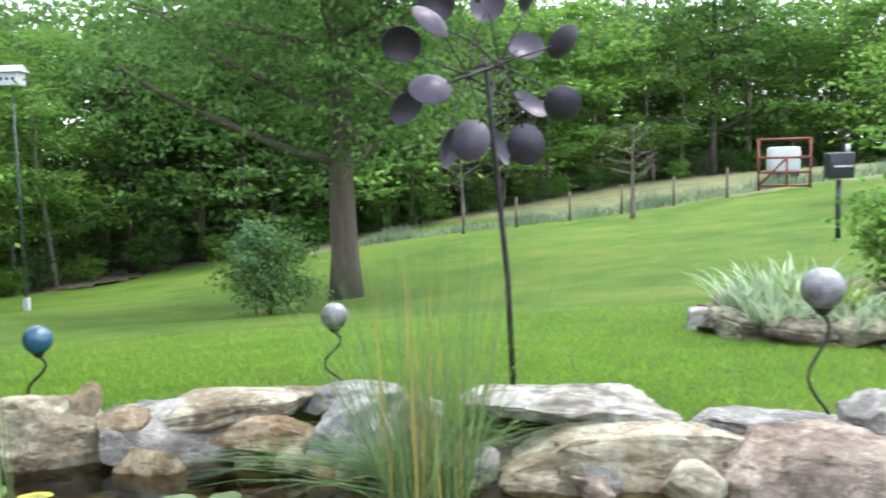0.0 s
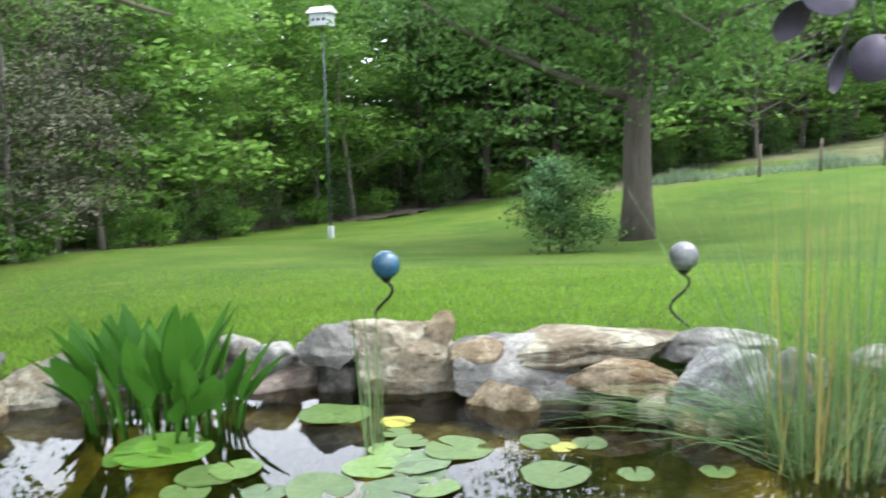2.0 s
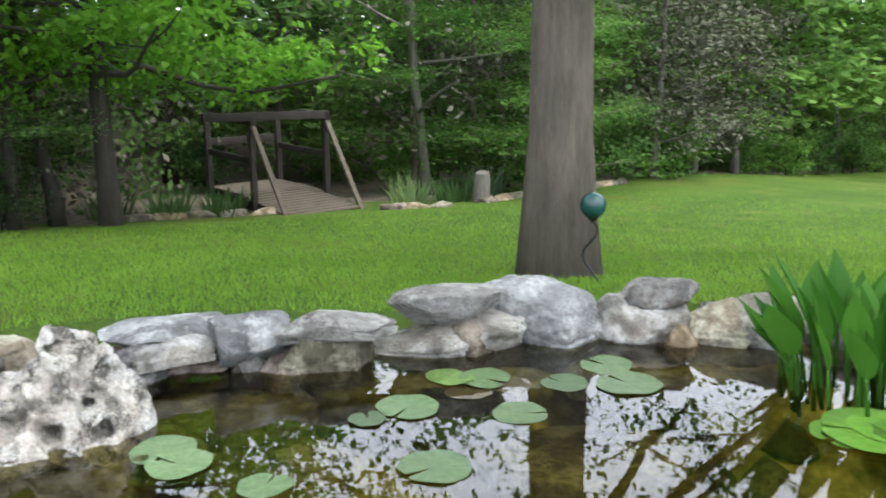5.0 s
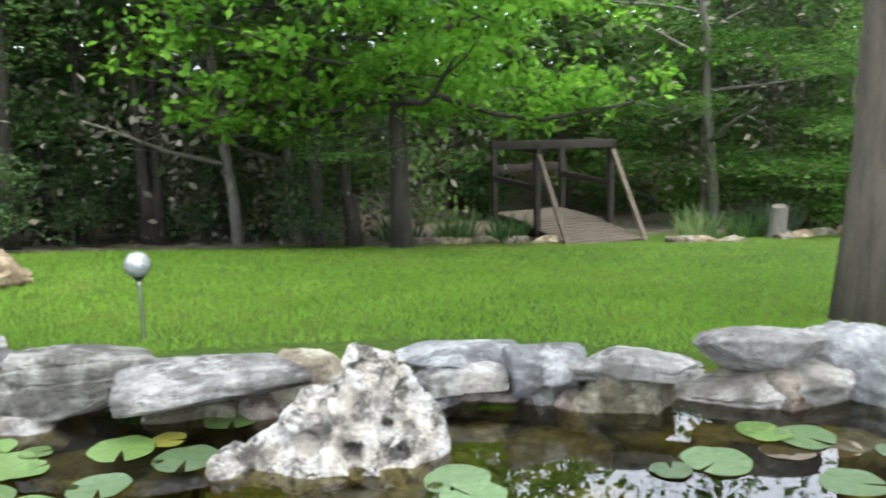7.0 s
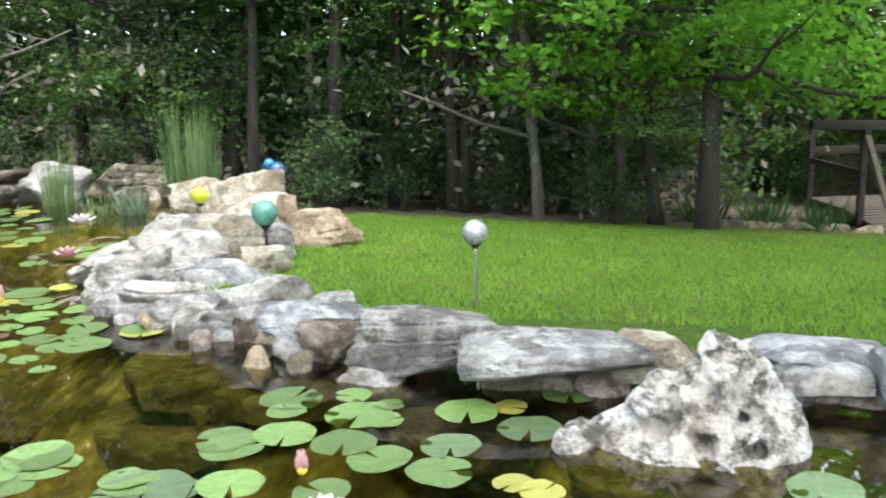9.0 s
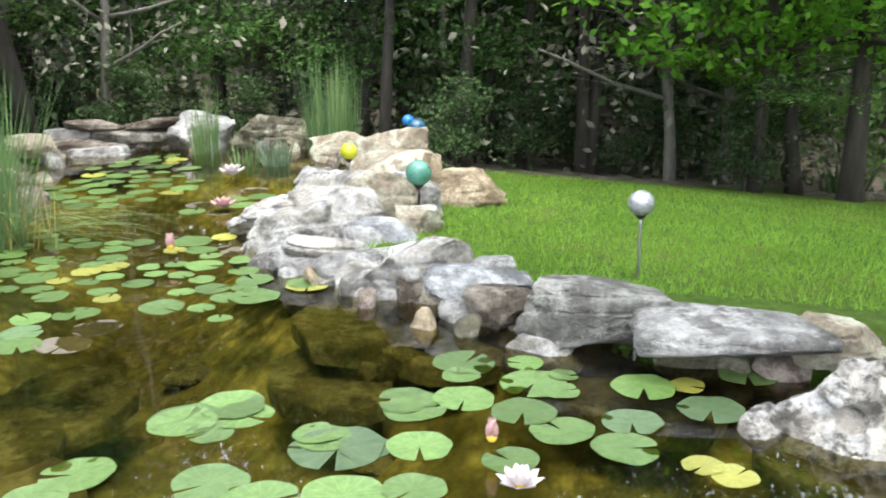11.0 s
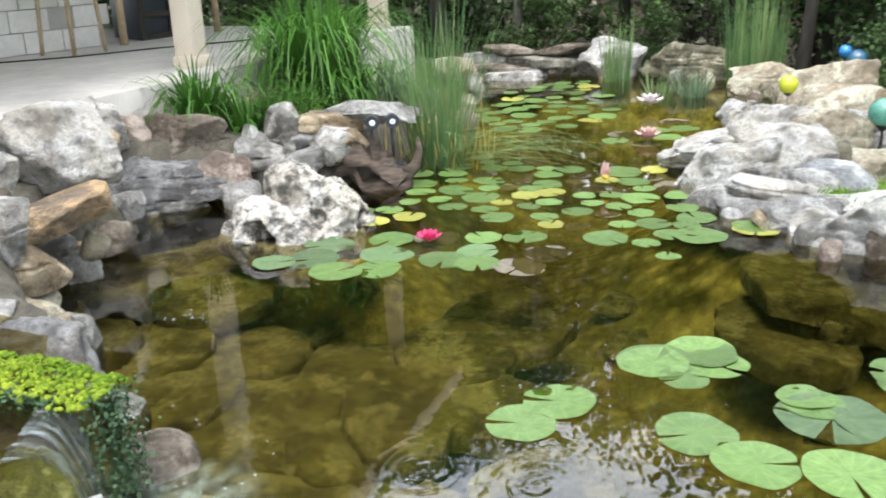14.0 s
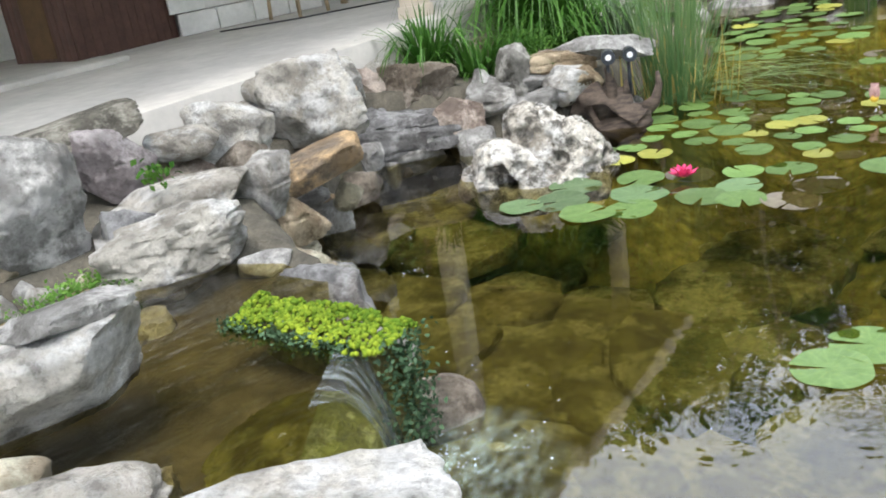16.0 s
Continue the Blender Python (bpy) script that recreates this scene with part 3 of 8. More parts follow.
def water_sheet(name, poly, z, label, mat):
    bm = bmesh.new()
    f = bm.faces.new([bm.verts.new((x, y, z)) for x, y in poly])
    if f.calc_area() and f.normal.z < 0:
        f.normal_flip()
    bm.normal_update()
    if f.normal.z < 0:
        f.normal_flip()
    bmesh.ops.triangulate(bm, faces=bm.faces[:])
    ob = tagged(part(name, bm, mat, None, "", False), label, "water", "", "structure")
    ob.visible_shadow = False
    return ob


water = water_sheet("water", [(x, y) for x, y in OUTLINE], 0.0, "still amber-green pond water reflecting sky and trees", WATER)
stream_water = water_sheet("water_stream", STREAM, 0.36, "shallow brown water of the little upper stream", WATER_STREAM)


# ---- rocks ----
ROCKS = {}


def rock_mesh(w, d, h, seed, style, res=4):
    """A broken limestone block: boxy body, flat breaks, ledges and pitted faces."""
    rng = random.Random(seed * 7 + 1)
    bm = bmesh.new()
    bmesh.ops.create_icosphere(bm, subdivisions=res + (1 if max(w, d) > 0.3 else -1 if max(w, d) < 0.27 else 0), radius=1)
    p = {"r": 3.2, "b": 4.6, "s": 5.5, "p": 7.0, "h": 3.0, "m": 2.3}[style]
    cuts = []
    for _ in range({"r": 10, "b": 15, "s": 12, "p": 4, "h": 5, "m": 0}[style]):
        nrm = Vector((rng.gauss(0, 1), rng.gauss(0, 1), rng.gauss(0, 0.8))).normalized()
        cuts.append((nrm, rng.uniform(0.62, 0.92)))
    off = Vector((rng.uniform(0, 90), rng.uniform(0, 90), rng.uniform(0, 90)))
    rough = {"r": 0.08, "b": 0.085, "s": 0.075, "p": 0.04, "h": 0.2, "m": 0.09}[style]
    ledge = {"r": 0.0, "b": 0.035, "s": 0.045, "p": 0.02, "h": 0.03, "m": 0.0}[style]
    tilt = (rng.uniform(-0.14, 0.14), rng.uniform(-0.14, 0.14))
    size = Vector((w, d, h)) * 0.5
    step = rng.uniform(0.06, 0.12)
    dip = (rng.uniform(-0.12, 0.12), rng.uniform(-0.12, 0.12))
    for v_ in bm.verts:
        q = v_.co.normalized()
        q = q * (abs(q.x) ** p + abs(q.y) ** p + abs(q.z) ** p) ** (-1 / p)
        for nrm, lim in cuts:
            over = q.dot(nrm) - lim
            if over > 0:
                q = q - nrm * over * 0.95
        wq = Vector((q.x * size.x, q.y * size.y, q.z * size.z))
        big = noise.fractal(wq * 3.2 + off, 1.0, 2.0, 3)
        ridge = noise.turbulence(wq * 9 + off, 4, True) - 0.55
        vor = noise.voronoi(wq * 11 + off)[0]
        crack = min(vor[1] - vor[0], 0.12) / 0.12 - 1
        chip = noise.turbulence(wq * 26 + off, 3, True) - 0.6
        q = q * (1 + rough * (1.5 * big - 0.8 * ridge + 0.4 * crack) - 0.045 * chip)
        if ledge:
            f = (wq.z + big * 0.02 + dip[0] * wq.x + dip[1] * wq.y + 0.012 * noise.noise(wq * 5 + off)) / step + seed
            lay = math.floor(f)
            fr_ = f - lay
            push = 1 + ledge * (2.4 * noise.noise((lay * 3.7 + seed, wq.x * 1.6, wq.y * 1.6)) - (0.9 if fr_ < 0.16 else 0.0) + 0.3 * fr_)
            q.x *= push
            q.y *= push
        q.z += tilt[0] * q.x + tilt[1] * q.y
        v_.co = Vector((q.x * size.x, q.y * size.y, q.z * size.z + size.z))
    return bm


def rock(x, y, z, w, d, h, yaw, seed, tint, style, sink=True, name="rock", group="rocks round the pond", lean=0.0):
    low = z - 0.05 if z > 0.02 else z - 0.12
    bm = rock_mesh(w * 1.14, d * 1.16, (h + z - low) * 1.08, seed, style)
    ob = part(name, bm, STONE[tint], None, "", True, 38)
    ob.matrix_world = pose(x, y, low - 0.01, 0, lean, yaw)
    return tagged(ob, LOOK[tint], "rock", group)


rock(-2.81, 4.91, 0.16, 0.23, 0.18, 0.14, 35, 1, "white", "b")
rock(-2.60, 4.99, 0.12, 0.27, 0.21, 0.13, 33, 2, "grey", "b")
rock(-2.63, 5.06, -0.03, 0.46, 0.35, 0.18, 33, 3, "pink", "b")
rock(-2.27, 5.02, 0.16, 0.37, 0.29, 0.19, 30, 4, "grey", "b")
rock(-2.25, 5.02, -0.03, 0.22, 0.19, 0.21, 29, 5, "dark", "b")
rock(-1.91, 5.21, -0.03, 0.70, 0.47, 0.34, 25, 6, "cream", "b")
rock(-1.72, 5.21, 0.29, 0.15, 0.12, 0.12, 23, 7, "tan", "r")
rock(-1.43, 5.15, 0.2, 0.26, 0.16, 0.1, 20, 8, "tan", "s", True, "rock", "rocks round the pond", -20)
rock(-1.27, 5.28, -0.03, 0.63, 0.42, 0.28, 18, 9, "grey", "b")
rock(-0.96, 5.51, 0.20, 1.01, 0.44, 0.12, 13, 10, "cream", "b")
rock(-0.32, 5.52, 0.20, 0.50, 0.34, 0.15, 6, 11, "grey", "b")
rock(-0.69, 5.22, 0.09, 0.5, 0.3, 0.15, 11, 12, "orange", "s", True, "rock", "rocks round the pond", -8)
rock(-0.26, 5.20, -0.03, 0.54, 0.36, 0.34, 5, 13, "blue", "b")
rock(-0.80, 5.21, -0.05, 0.24, 0.16, 0.10, 12, 14, "tan", "b")
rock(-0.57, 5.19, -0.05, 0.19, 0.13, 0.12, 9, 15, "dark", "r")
rock(-0.37, 5.01, -0.04, 0.18, 0.12, 0.14, 7, 16, "tan", "b")
rock(0.07, 5.34, 0.00, 0.35, 0.24, 0.34, 1, 17, "grey", "b")
rock(0.94, 5.38, 0.20, 1.04, 0.50, 0.12, -4, 18, "white", "s")
rock(1.15, 5.01, -0.03, 1.24, 0.60, 0.27, -7, 19, "cream", "s")
rock(2.00, 4.61, -0.03, 0.99, 0.57, 0.30, -18, 20, "pink", "b")
rock(1.86, 5.14, 0.12, 0.83, 0.40, 0.13, -15, 21, "grey", "s")
rock(2.31, 4.79, 0.22, 0.41, 0.28, 0.23, -21, 22, "grey", "b")
rock(-4.84, 0.69, 0.15, 0.72, 0.41, 0.09, -267, 23, "grey", "p")
rock(-4.98, 0.87, -0.03, 0.20, 0.15, 0.12, 90, 24, "tan", "r")
rock(-4.94, 1.00, -0.02, 0.11, 0.12, 0.15, 88, 25, "grey", "r")
rock(-4.86, 1.12, 0.10, 0.36, 0.24, 0.14, 86, 26, "cream", "b")
rock(-4.71, 1.64, -0.03, 0.29, 0.19, 0.24, 79, 27, "slate", "b")
rock(-4.82, 1.81, 0.16, 0.55, 0.32, 0.06, 77, 28, "blue", "s")
rock(-4.65, 1.80, 0.09, 0.31, 0.18, 0.10, 76, 29, "white", "b")
rock(-4.75, 1.85, -0.03, 0.19, 0.15, 0.08, 76, 30, "pink", "b")
rock(-4.68, 2.00, -0.02, 0.18, 0.14, 0.06, 74, 31, "pink", "b")
rock(-4.59, 2.13, -0.00, 0.17, 0.13, 0.05, 71, 32, "brown", "r")
rock(-4.59, 2.15, 0.05, 0.45, 0.26, 0.25, 71, 33, "blue", "b")
rock(-4.43, 2.51, 0.00, 0.45, 0.26, 0.20, 66, 34, "olive", "b")
rock(-4.37, 2.49, 0.19, 0.54, 0.26, 0.08, 65, 35, "grey", "s")
rock(-4.34, 3.05, -0.03, 0.69, 0.37, 0.18, 58, 36, "white", "b")
rock(-4.34, 3.07, 0.19, 0.52, 0.30, 0.13, 58, 37, "grey", "r")
rock(-4.17, 3.59, -0.03, 0.61, 0.35, 0.28, 51, 38, "blue", "b")
rock(-4.00, 4.00, -0.03, 0.60, 0.32, 0.23, 45, 39, "white", "b")
rock(-3.92, 4.11, 0.18, 0.35, 0.20, 0.11, 44, 40, "slate", "r")
rock(-4.44, 2.27, -0.04, 0.09, 0.12, 0.09, 69, 41, "cream", "r")
rock(-4.98, 0.62, -0.05, 0.40, 0.23, 0.12, -267, 42, "olive", "b")
rock(-3.68, 4.31, -0.02, 0.40, 0.27, 0.22, 43, 43, "cream", "b")
rock(-3.54, 4.45, 0.02, 0.41, 0.27, 0.25, 41, 44, "white", "b")
rock(-3.24, 4.85, 0.00, 0.61, 0.35, 0.23, 35, 45, "grey", "b")
rock(-5.06, 0.06, 0.07, 0.63, 0.45, 0.27, -263, 46, "dgrey", "b")
rock(-5.02, -0.11, -0.04, 0.36, 0.25, 0.14, -261, 47, "white", "r")
rock(-5.29, -0.37, 0.03, 0.32, 0.22, 0.18, -258, 48, "brown", "b")
rock(-5.37, -0.53, -0.03, 0.31, 0.21, 0.14, -256, 49, "grey", "r")
rock(-5.53, -0.53, 0.07, 0.50, 0.33, 0.17, -257, 50, "blue", "s")
rock(-5.76, -0.92, 0.02, 0.61, 0.35, 0.26, -253, 51, "chalk", "b")
rock(-5.64, -0.86, -0.03, 0.23, 0.18, 0.07, -254, 52, "orange", "s")
rock(-5.63, -1.04, -0.03, 0.18, 0.14, 0.11, -251, 53, "grey", "r")
rock(-5.70, -1.24, -0.03, 0.21, 0.16, 0.14, -249, 55, "dgrey", "b")
rock(-8.41, -1.16, -0.05, 0.68, 0.46, 0.28, -257, 65, "tan", "b")
rock(-4.18, -5.27, 0.26, 0.55, 0.42, 0.43, -213, 66, "chalk", "r")
rock(-4.63, -5.24, 0.30, 0.30, 0.23, 0.23, -217, 67, "pink", "b")
rock(-4.84, -5.02, 0.20, 0.45, 0.31, 0.33, -219, 68, "brown", "b")
rock(-4.49, -5.10, 0.06, 1.06, 0.51, 0.27, -216, 69, "slate", "b")
rock(-4.82, -4.71, 0.10, 0.31, 0.21, 0.24, -221, 70, "pink", "b")
rock(-4.58, -4.89, -0.02, 0.41, 0.28, 0.23, -218, 71, "grey", "b")
rock(-4.26, -5.15, -0.03, 0.34, 0.23, 0.12, -214, 72, "slate", "b")
rock(-5.17, -4.64, 0.15, 0.37, 0.25, 0.23, -224, 73, "grey", "b")
rock(-5.32, -4.59, 0.30, 0.45, 0.26, 0.09, -225, 74, "grey", "s")
rock(-5.62, -4.40, 0.36, 0.44, 0.26, 0.11, -229, 75, "tan", "s")
rock(-5.51, -4.26, 0.24, 0.38, 0.22, 0.14, -229, 76, "tan", "s")
rock(-5.80, -4.24, 0.44, 0.60, 0.34, 0.10, -231, 77, "grey", "s")
rock(-5.30, -4.44, 0.14, 0.39, 0.22, 0.15, -226, 78, "grey", "b")
rock(-5.11, -4.77, 0.02, 0.47, 0.27, 0.07, -223, 79, "brown", "b")
rock(-10.51, -6.10, -0.03, 0.83, 0.48, 0.14, -239, 80, "grey", "p")
rock(-10.51, -6.07, -0.03, 0.69, 0.46, 0.18, -239, 81, "cream", "s")
rock(-10.71, -5.49, 0.16, 0.75, 0.35, 0.08, -242, 82, "char", "p")
rock(-10.79, -5.48, -0.03, 0.61, 0.35, 0.21, -242, 83, "slate", "b")
rock(-10.62, -5.90, 0.3, 0.55, 0.31, 0.06, -240, 84, "brown", "p")
rock(-10.85, -5.28, 0.3, 0.55, 0.29, 0.06, -243, 85, "brown", "p")
rock(-11.05, -4.77, -0.03, 0.97, 0.56, 0.43, -246, 86, "grey", "b")
rock(-11.32, -3.90, -0.03, 1.08, 0.62, 0.38, -251, 87, "olive", "b")
rock(-9.76, -6.09, 0.10, 0.47, 0.32, 0.23, -237, 88, "cream", "s")
rock(-10.33, -2.80, 0.05, 0.56, 0.38, 0.25, -255, 89, "cream", "s")
rock(-3.59, -4.56, 0.00, 0.19, 0.14, 0.14, -215, 101, "cream", "r")
rock(-3.80, -4.57, -0.04, 0.15, 0.12, 0.12, -216, 103, "olive", "r")
rock(-1.50, -2.92, 0.38, 0.50, 0.30, 0.21, -195, 104, "chalk", "p", True, "rock", "rocks round the pond", 0)
rock(-1.60, -2.84, 0.65, 0.32, 0.19, 0.03, -198, 105, "grey", "b", True, "rock", "rocks round the pond", 0)
rock(-1.44, -2.02, 0.36, 0.8, 0.34, 0.14, -202, 106, "chalk", "s")
rock(-1.27, -2.51, 0.42, 0.18, 0.14, 0.09, -192, 107, "cream", "b")
rock(-2.12, -4.60, 0.72, 0.95, 0.36, 0.07, -200, 91, "char", "p", True, "rock", "rocks round the pond", -8)
rock(-1.84, -4.00, 0.41, 0.50, 0.30, 0.47, -196, 90, "grey", "b", True, "rock", "rocks round the pond", 0)
rock(-2.44, -4.39, 0.50, 0.36, 0.21, 0.27, -203, 92, "purple", "b", True, "rock", "rocks round the pond", 0)
rock(-2.23, -4.00, 0.43, 0.16, 0.13, 0.10, -202, 98, "chalk", "b", True, "rock", "rocks round the pond", 0)
rock(-2.81, -4.39, 0.61, 0.32, 0.19, 0.10, -207, 93, "chalk", "r", True, "rock", "rocks round the pond", 0)
rock(-3.05, -4.44, 0.50, 0.38, 0.23, 0.27, -210, 94, "chalk", "b", True, "rock", "rocks round the pond", 0)
rock(-3.49, -4.70, 0.65, 0.21, 0.15, 0.13, -213, 95, "white", "r", True, "rock", "rocks round the pond", 0)
rock(-3.68, -4.57, 0.45, 0.52, 0.36, 0.38, -215, 108, "chalk", "b", True, "rock", "rocks round the pond", 0)
rock(-2.58, -4.07, 0.45, 0.52, 0.25, 0.09, -206, 96, "chalk", "p", True, "rock", "rocks round the pond", -8)
rock(-3.12, -4.19, 0.34, 0.74, 0.28, 0.07, -213, 97, "rust", "p", True, "rock", "rocks round the pond", -15)
rock(-2.93, -4.02, 0.17, 0.46, 0.24, 0.2, -212, 100, "tan", "b", True, "rock", "rocks round the pond", -4)
rock(-2.27, -3.62, 0.39, 0.48, 0.29, 0.18, -205, 99, "white", "h", True, "rock", "rocks round the pond", -6)
rock(-2.49, -3.39, 0.31, 0.21, 0.13, 0.07, -210, 102, "grey", "b", True, "rock", "rocks round the pond", 0)
rock(-3.45, -4.35, 0.15, 0.17, 0.13, 0.04, -215, 109, "orange", "r", True, "rock", "rocks round the pond", 0)
rock(-3.39, -4.02, 0.21, 0.15, 0.11, 0.11, -217, 110, "olive", "r", True, "rock", "rocks round the pond", 0)
rock(-1.33, -2.4, 0.3, 0.5, 0.3, 0.16, -196, 111, "chalk", "b")
rock(-9.00, -1.93, -0.03, 0.65, 0.43, 0.52, -253, 401, "cream", "s")
rock(-8.27, -1.90, -0.03, 0.76, 0.55, 0.28, -252, 402, "cream", "s")
rock(-7.52, -1.99, -0.03, 0.78, 0.67, 0.39, -249, 403, "chalk", "s")
rock(-7.09, -2.04, -0.03, 0.97, 0.52, 0.32, -247, 404, "chalk", "s")
rock(-6.64, -1.96, -0.03, 0.77, 0.29, 0.25, -246, 405, "chalk", "s")
rock(-6.51, -1.69, -0.03, 0.46, 0.32, 0.22, -248, 407, "grey", "b")
rock(-6.57, -1.31, -0.03, 0.61, 0.37, 0.22, -252, 408, "blue", "s")
rock(-6.22, -1.00, -0.03, 0.62, 0.36, 0.20, -254, 409, "chalk", "s")
rock(-6.19, -1.51, -0.02, 0.27, 0.22, 0.10, -249, 410, "chalk", "b")
rock(-6.00, -1.30, -0.05, 0.28, 0.22, 0.10, -250, 411, "grey", "b")
rock(-5.90, -0.75, -0.03, 0.32, 0.30, 0.18, -255, 413, "blue", "s")
rock(-5.85, -0.51, -0.03, 0.32, 0.25, 0.18, -258, 414, "grey", "s")
rock(-6.97, -1.29, -0.03, 0.50, 0.37, 0.25, -253, 415, "cream", "s")
rock(-7.78, -1.44, -0.03, 0.41, 0.59, 0.37, -254, 416, "grey", "b")
rock(-8.43, -1.40, -0.03, 0.21, 0.41, 0.43, -255, 417, "tan", "b")
rock(-6.91, -1.44, -0.03, 0.18, 0.25, 0.31, -252, 418, "olive", "b")
rock(-5.72, -0.95, -0.05, 0.26, 0.22, 0.08, -253, 419, "pink", "b")
rock(-5.57, -0.58, -0.05, 0.28, 0.22, 0.08, -256, 420, "grey", "b")
rock(-6.11, -1.66, -0.06, 0.23, 0.22, 0.08, -247, 421, "tan", "b")
rock(-6.5, -1.97, -0.03, 0.5, 0.42, 0.36, -246, 57, "chalk", "s")
rock(-6.85, -1.72, -0.03, 0.6, 0.5, 0.36, -249, 58, "chalk", "s")
rock(-7.3, -1.62, 0.0, 0.6, 0.5, 0.4, -251, 59, "cream", "s")
rock(-8.6, -1.75, 0.1, 0.6, 0.4, 0.26, -252, 60, "cream", "s")
rock(-6.5, -1.45, -0.03, 0.45, 0.4, 0.2, -250, 431, "grey", "s")
rock(-6.12, -1.6, -0.14, 0.5, 0.3, 0.24, -235, 432, "grey", "b")
rock(-6.38, -1.84, -0.14, 0.46, 0.3, 0.26, -225, 433, "white", "b")
rock(-5.86, -1.2, -0.14, 0.42, 0.26, 0.22, -240, 434, "white", "b")



rock(-6.35, -1.62, 0.0, 0.55, 0.4, 0.16, -240, 441, "chalk", "s")
rock(-6.05, -1.38, 0.0, 0.46, 0.34, 0.13, -235, 442, "grey", "s")
rock(-6.55, -1.75, 0.02, 0.5, 0.36, 0.2, -228, 443, "white", "s")
rock(-5.80, -1.02, -0.02, 0.4, 0.3, 0.14, -238, 444, "chalk", "b")


rock(-2.68, -3.82, 0.22, 0.3, 0.22, 0.16, -208, 451, "white", "b")
rock(-2.72, -3.58, 0.1, 0.3, 0.22, 0.2, -214, 452, "cream", "b")
rock(-3.3, -4.3, 0.16, 0.26, 0.2, 0.14, -214, 453, "grey", "b")
rock(-2.75, -4.55, 0.42, 0.4, 0.3, 0.2, -206, 454, "pink", "b")


rock(-10.45, -6.0, 0.1, 0.75, 0.42, 0.07, -239, 461, "brown", "p")
rock(-10.6, -6.1, 0.2, 0.66, 0.4, 0.06, -236, 462, "grey", "p")
rock(-10.35, -5.7, -0.02, 0.6, 0.4, 0.1, -243, 463, "grey", "p")


# ---- pitted rocks standing in the water ----
def surface_net(f, lo, step):
    """A closed mesh where the field f (negative inside) crosses zero."""
    ins = f < 0
    nx, ny, nz = f.shape
    acc = np.zeros((nx - 1, ny - 1, nz - 1, 3))
    cnt = np.zeros((nx - 1, ny - 1, nz - 1))
    base = np.stack(np.meshgrid(np.arange(nx - 1), np.arange(ny - 1), np.arange(nz - 1), indexing="ij"), axis=-1).astype(float)
    corner = [(a, b_, c_) for a in (0, 1) for b_ in (0, 1) for c_ in (0, 1)]

    def at(o):
        return f[o[0]:nx - 1 + o[0], o[1]:ny - 1 + o[1], o[2]:nz - 1 + o[2]]
    for p_ in corner:
        for ax in range(3):
            if p_[ax] == 0:
                q_ = tuple(1 if k_ == ax else p_[k_] for k_ in range(3))
                fa, fb = at(p_), at(q_)
                cross = (fa < 0) != (fb < 0)
                t_ = np.where(cross, fa / np.where(cross, fa - fb, 1), 0)
                for k_ in range(3):
                    acc[..., k_] += cross * (p_[k_] + (t_ if k_ == ax else 0))
                cnt += cross
    on = cnt > 0
    idx = np.full(on.shape, -1)
    idx[on] = np.arange(on.sum())
    verts = np.array(lo) + (base[on] + acc[on] / cnt[on][:, None]) * step
    faces = []
    for ax in range(3):
        a = [slice(1, -1)] * 3
        a[ax] = slice(0, -1)
        b_ = list(a)
        b_[ax] = slice(1, None)
        ia, ib = ins[tuple(a)], ins[tuple(b_)]
        w_ = np.argwhere(ia != ib)
        flip = ia[tuple(w_.T)]
        w_ = w_ + np.array([0 if k_ == ax else 1 for k_ in range(3)])
        u_, v_ = [(1, 2), (2, 0), (0, 1)][ax]
        eu, ev = np.eye(3, dtype=int)[u_], np.eye(3, dtype=int)[v_]
        quad = np.stack([idx[tuple((w_ - eu - ev).T)], idx[tuple((w_ - ev).T)], idx[tuple(w_.T)], idx[tuple((w_ - eu).T)]], axis=1)
        faces.append(np.where(flip[:, None], quad, quad[:, ::-1]))
    return verts, np.concatenate(faces)


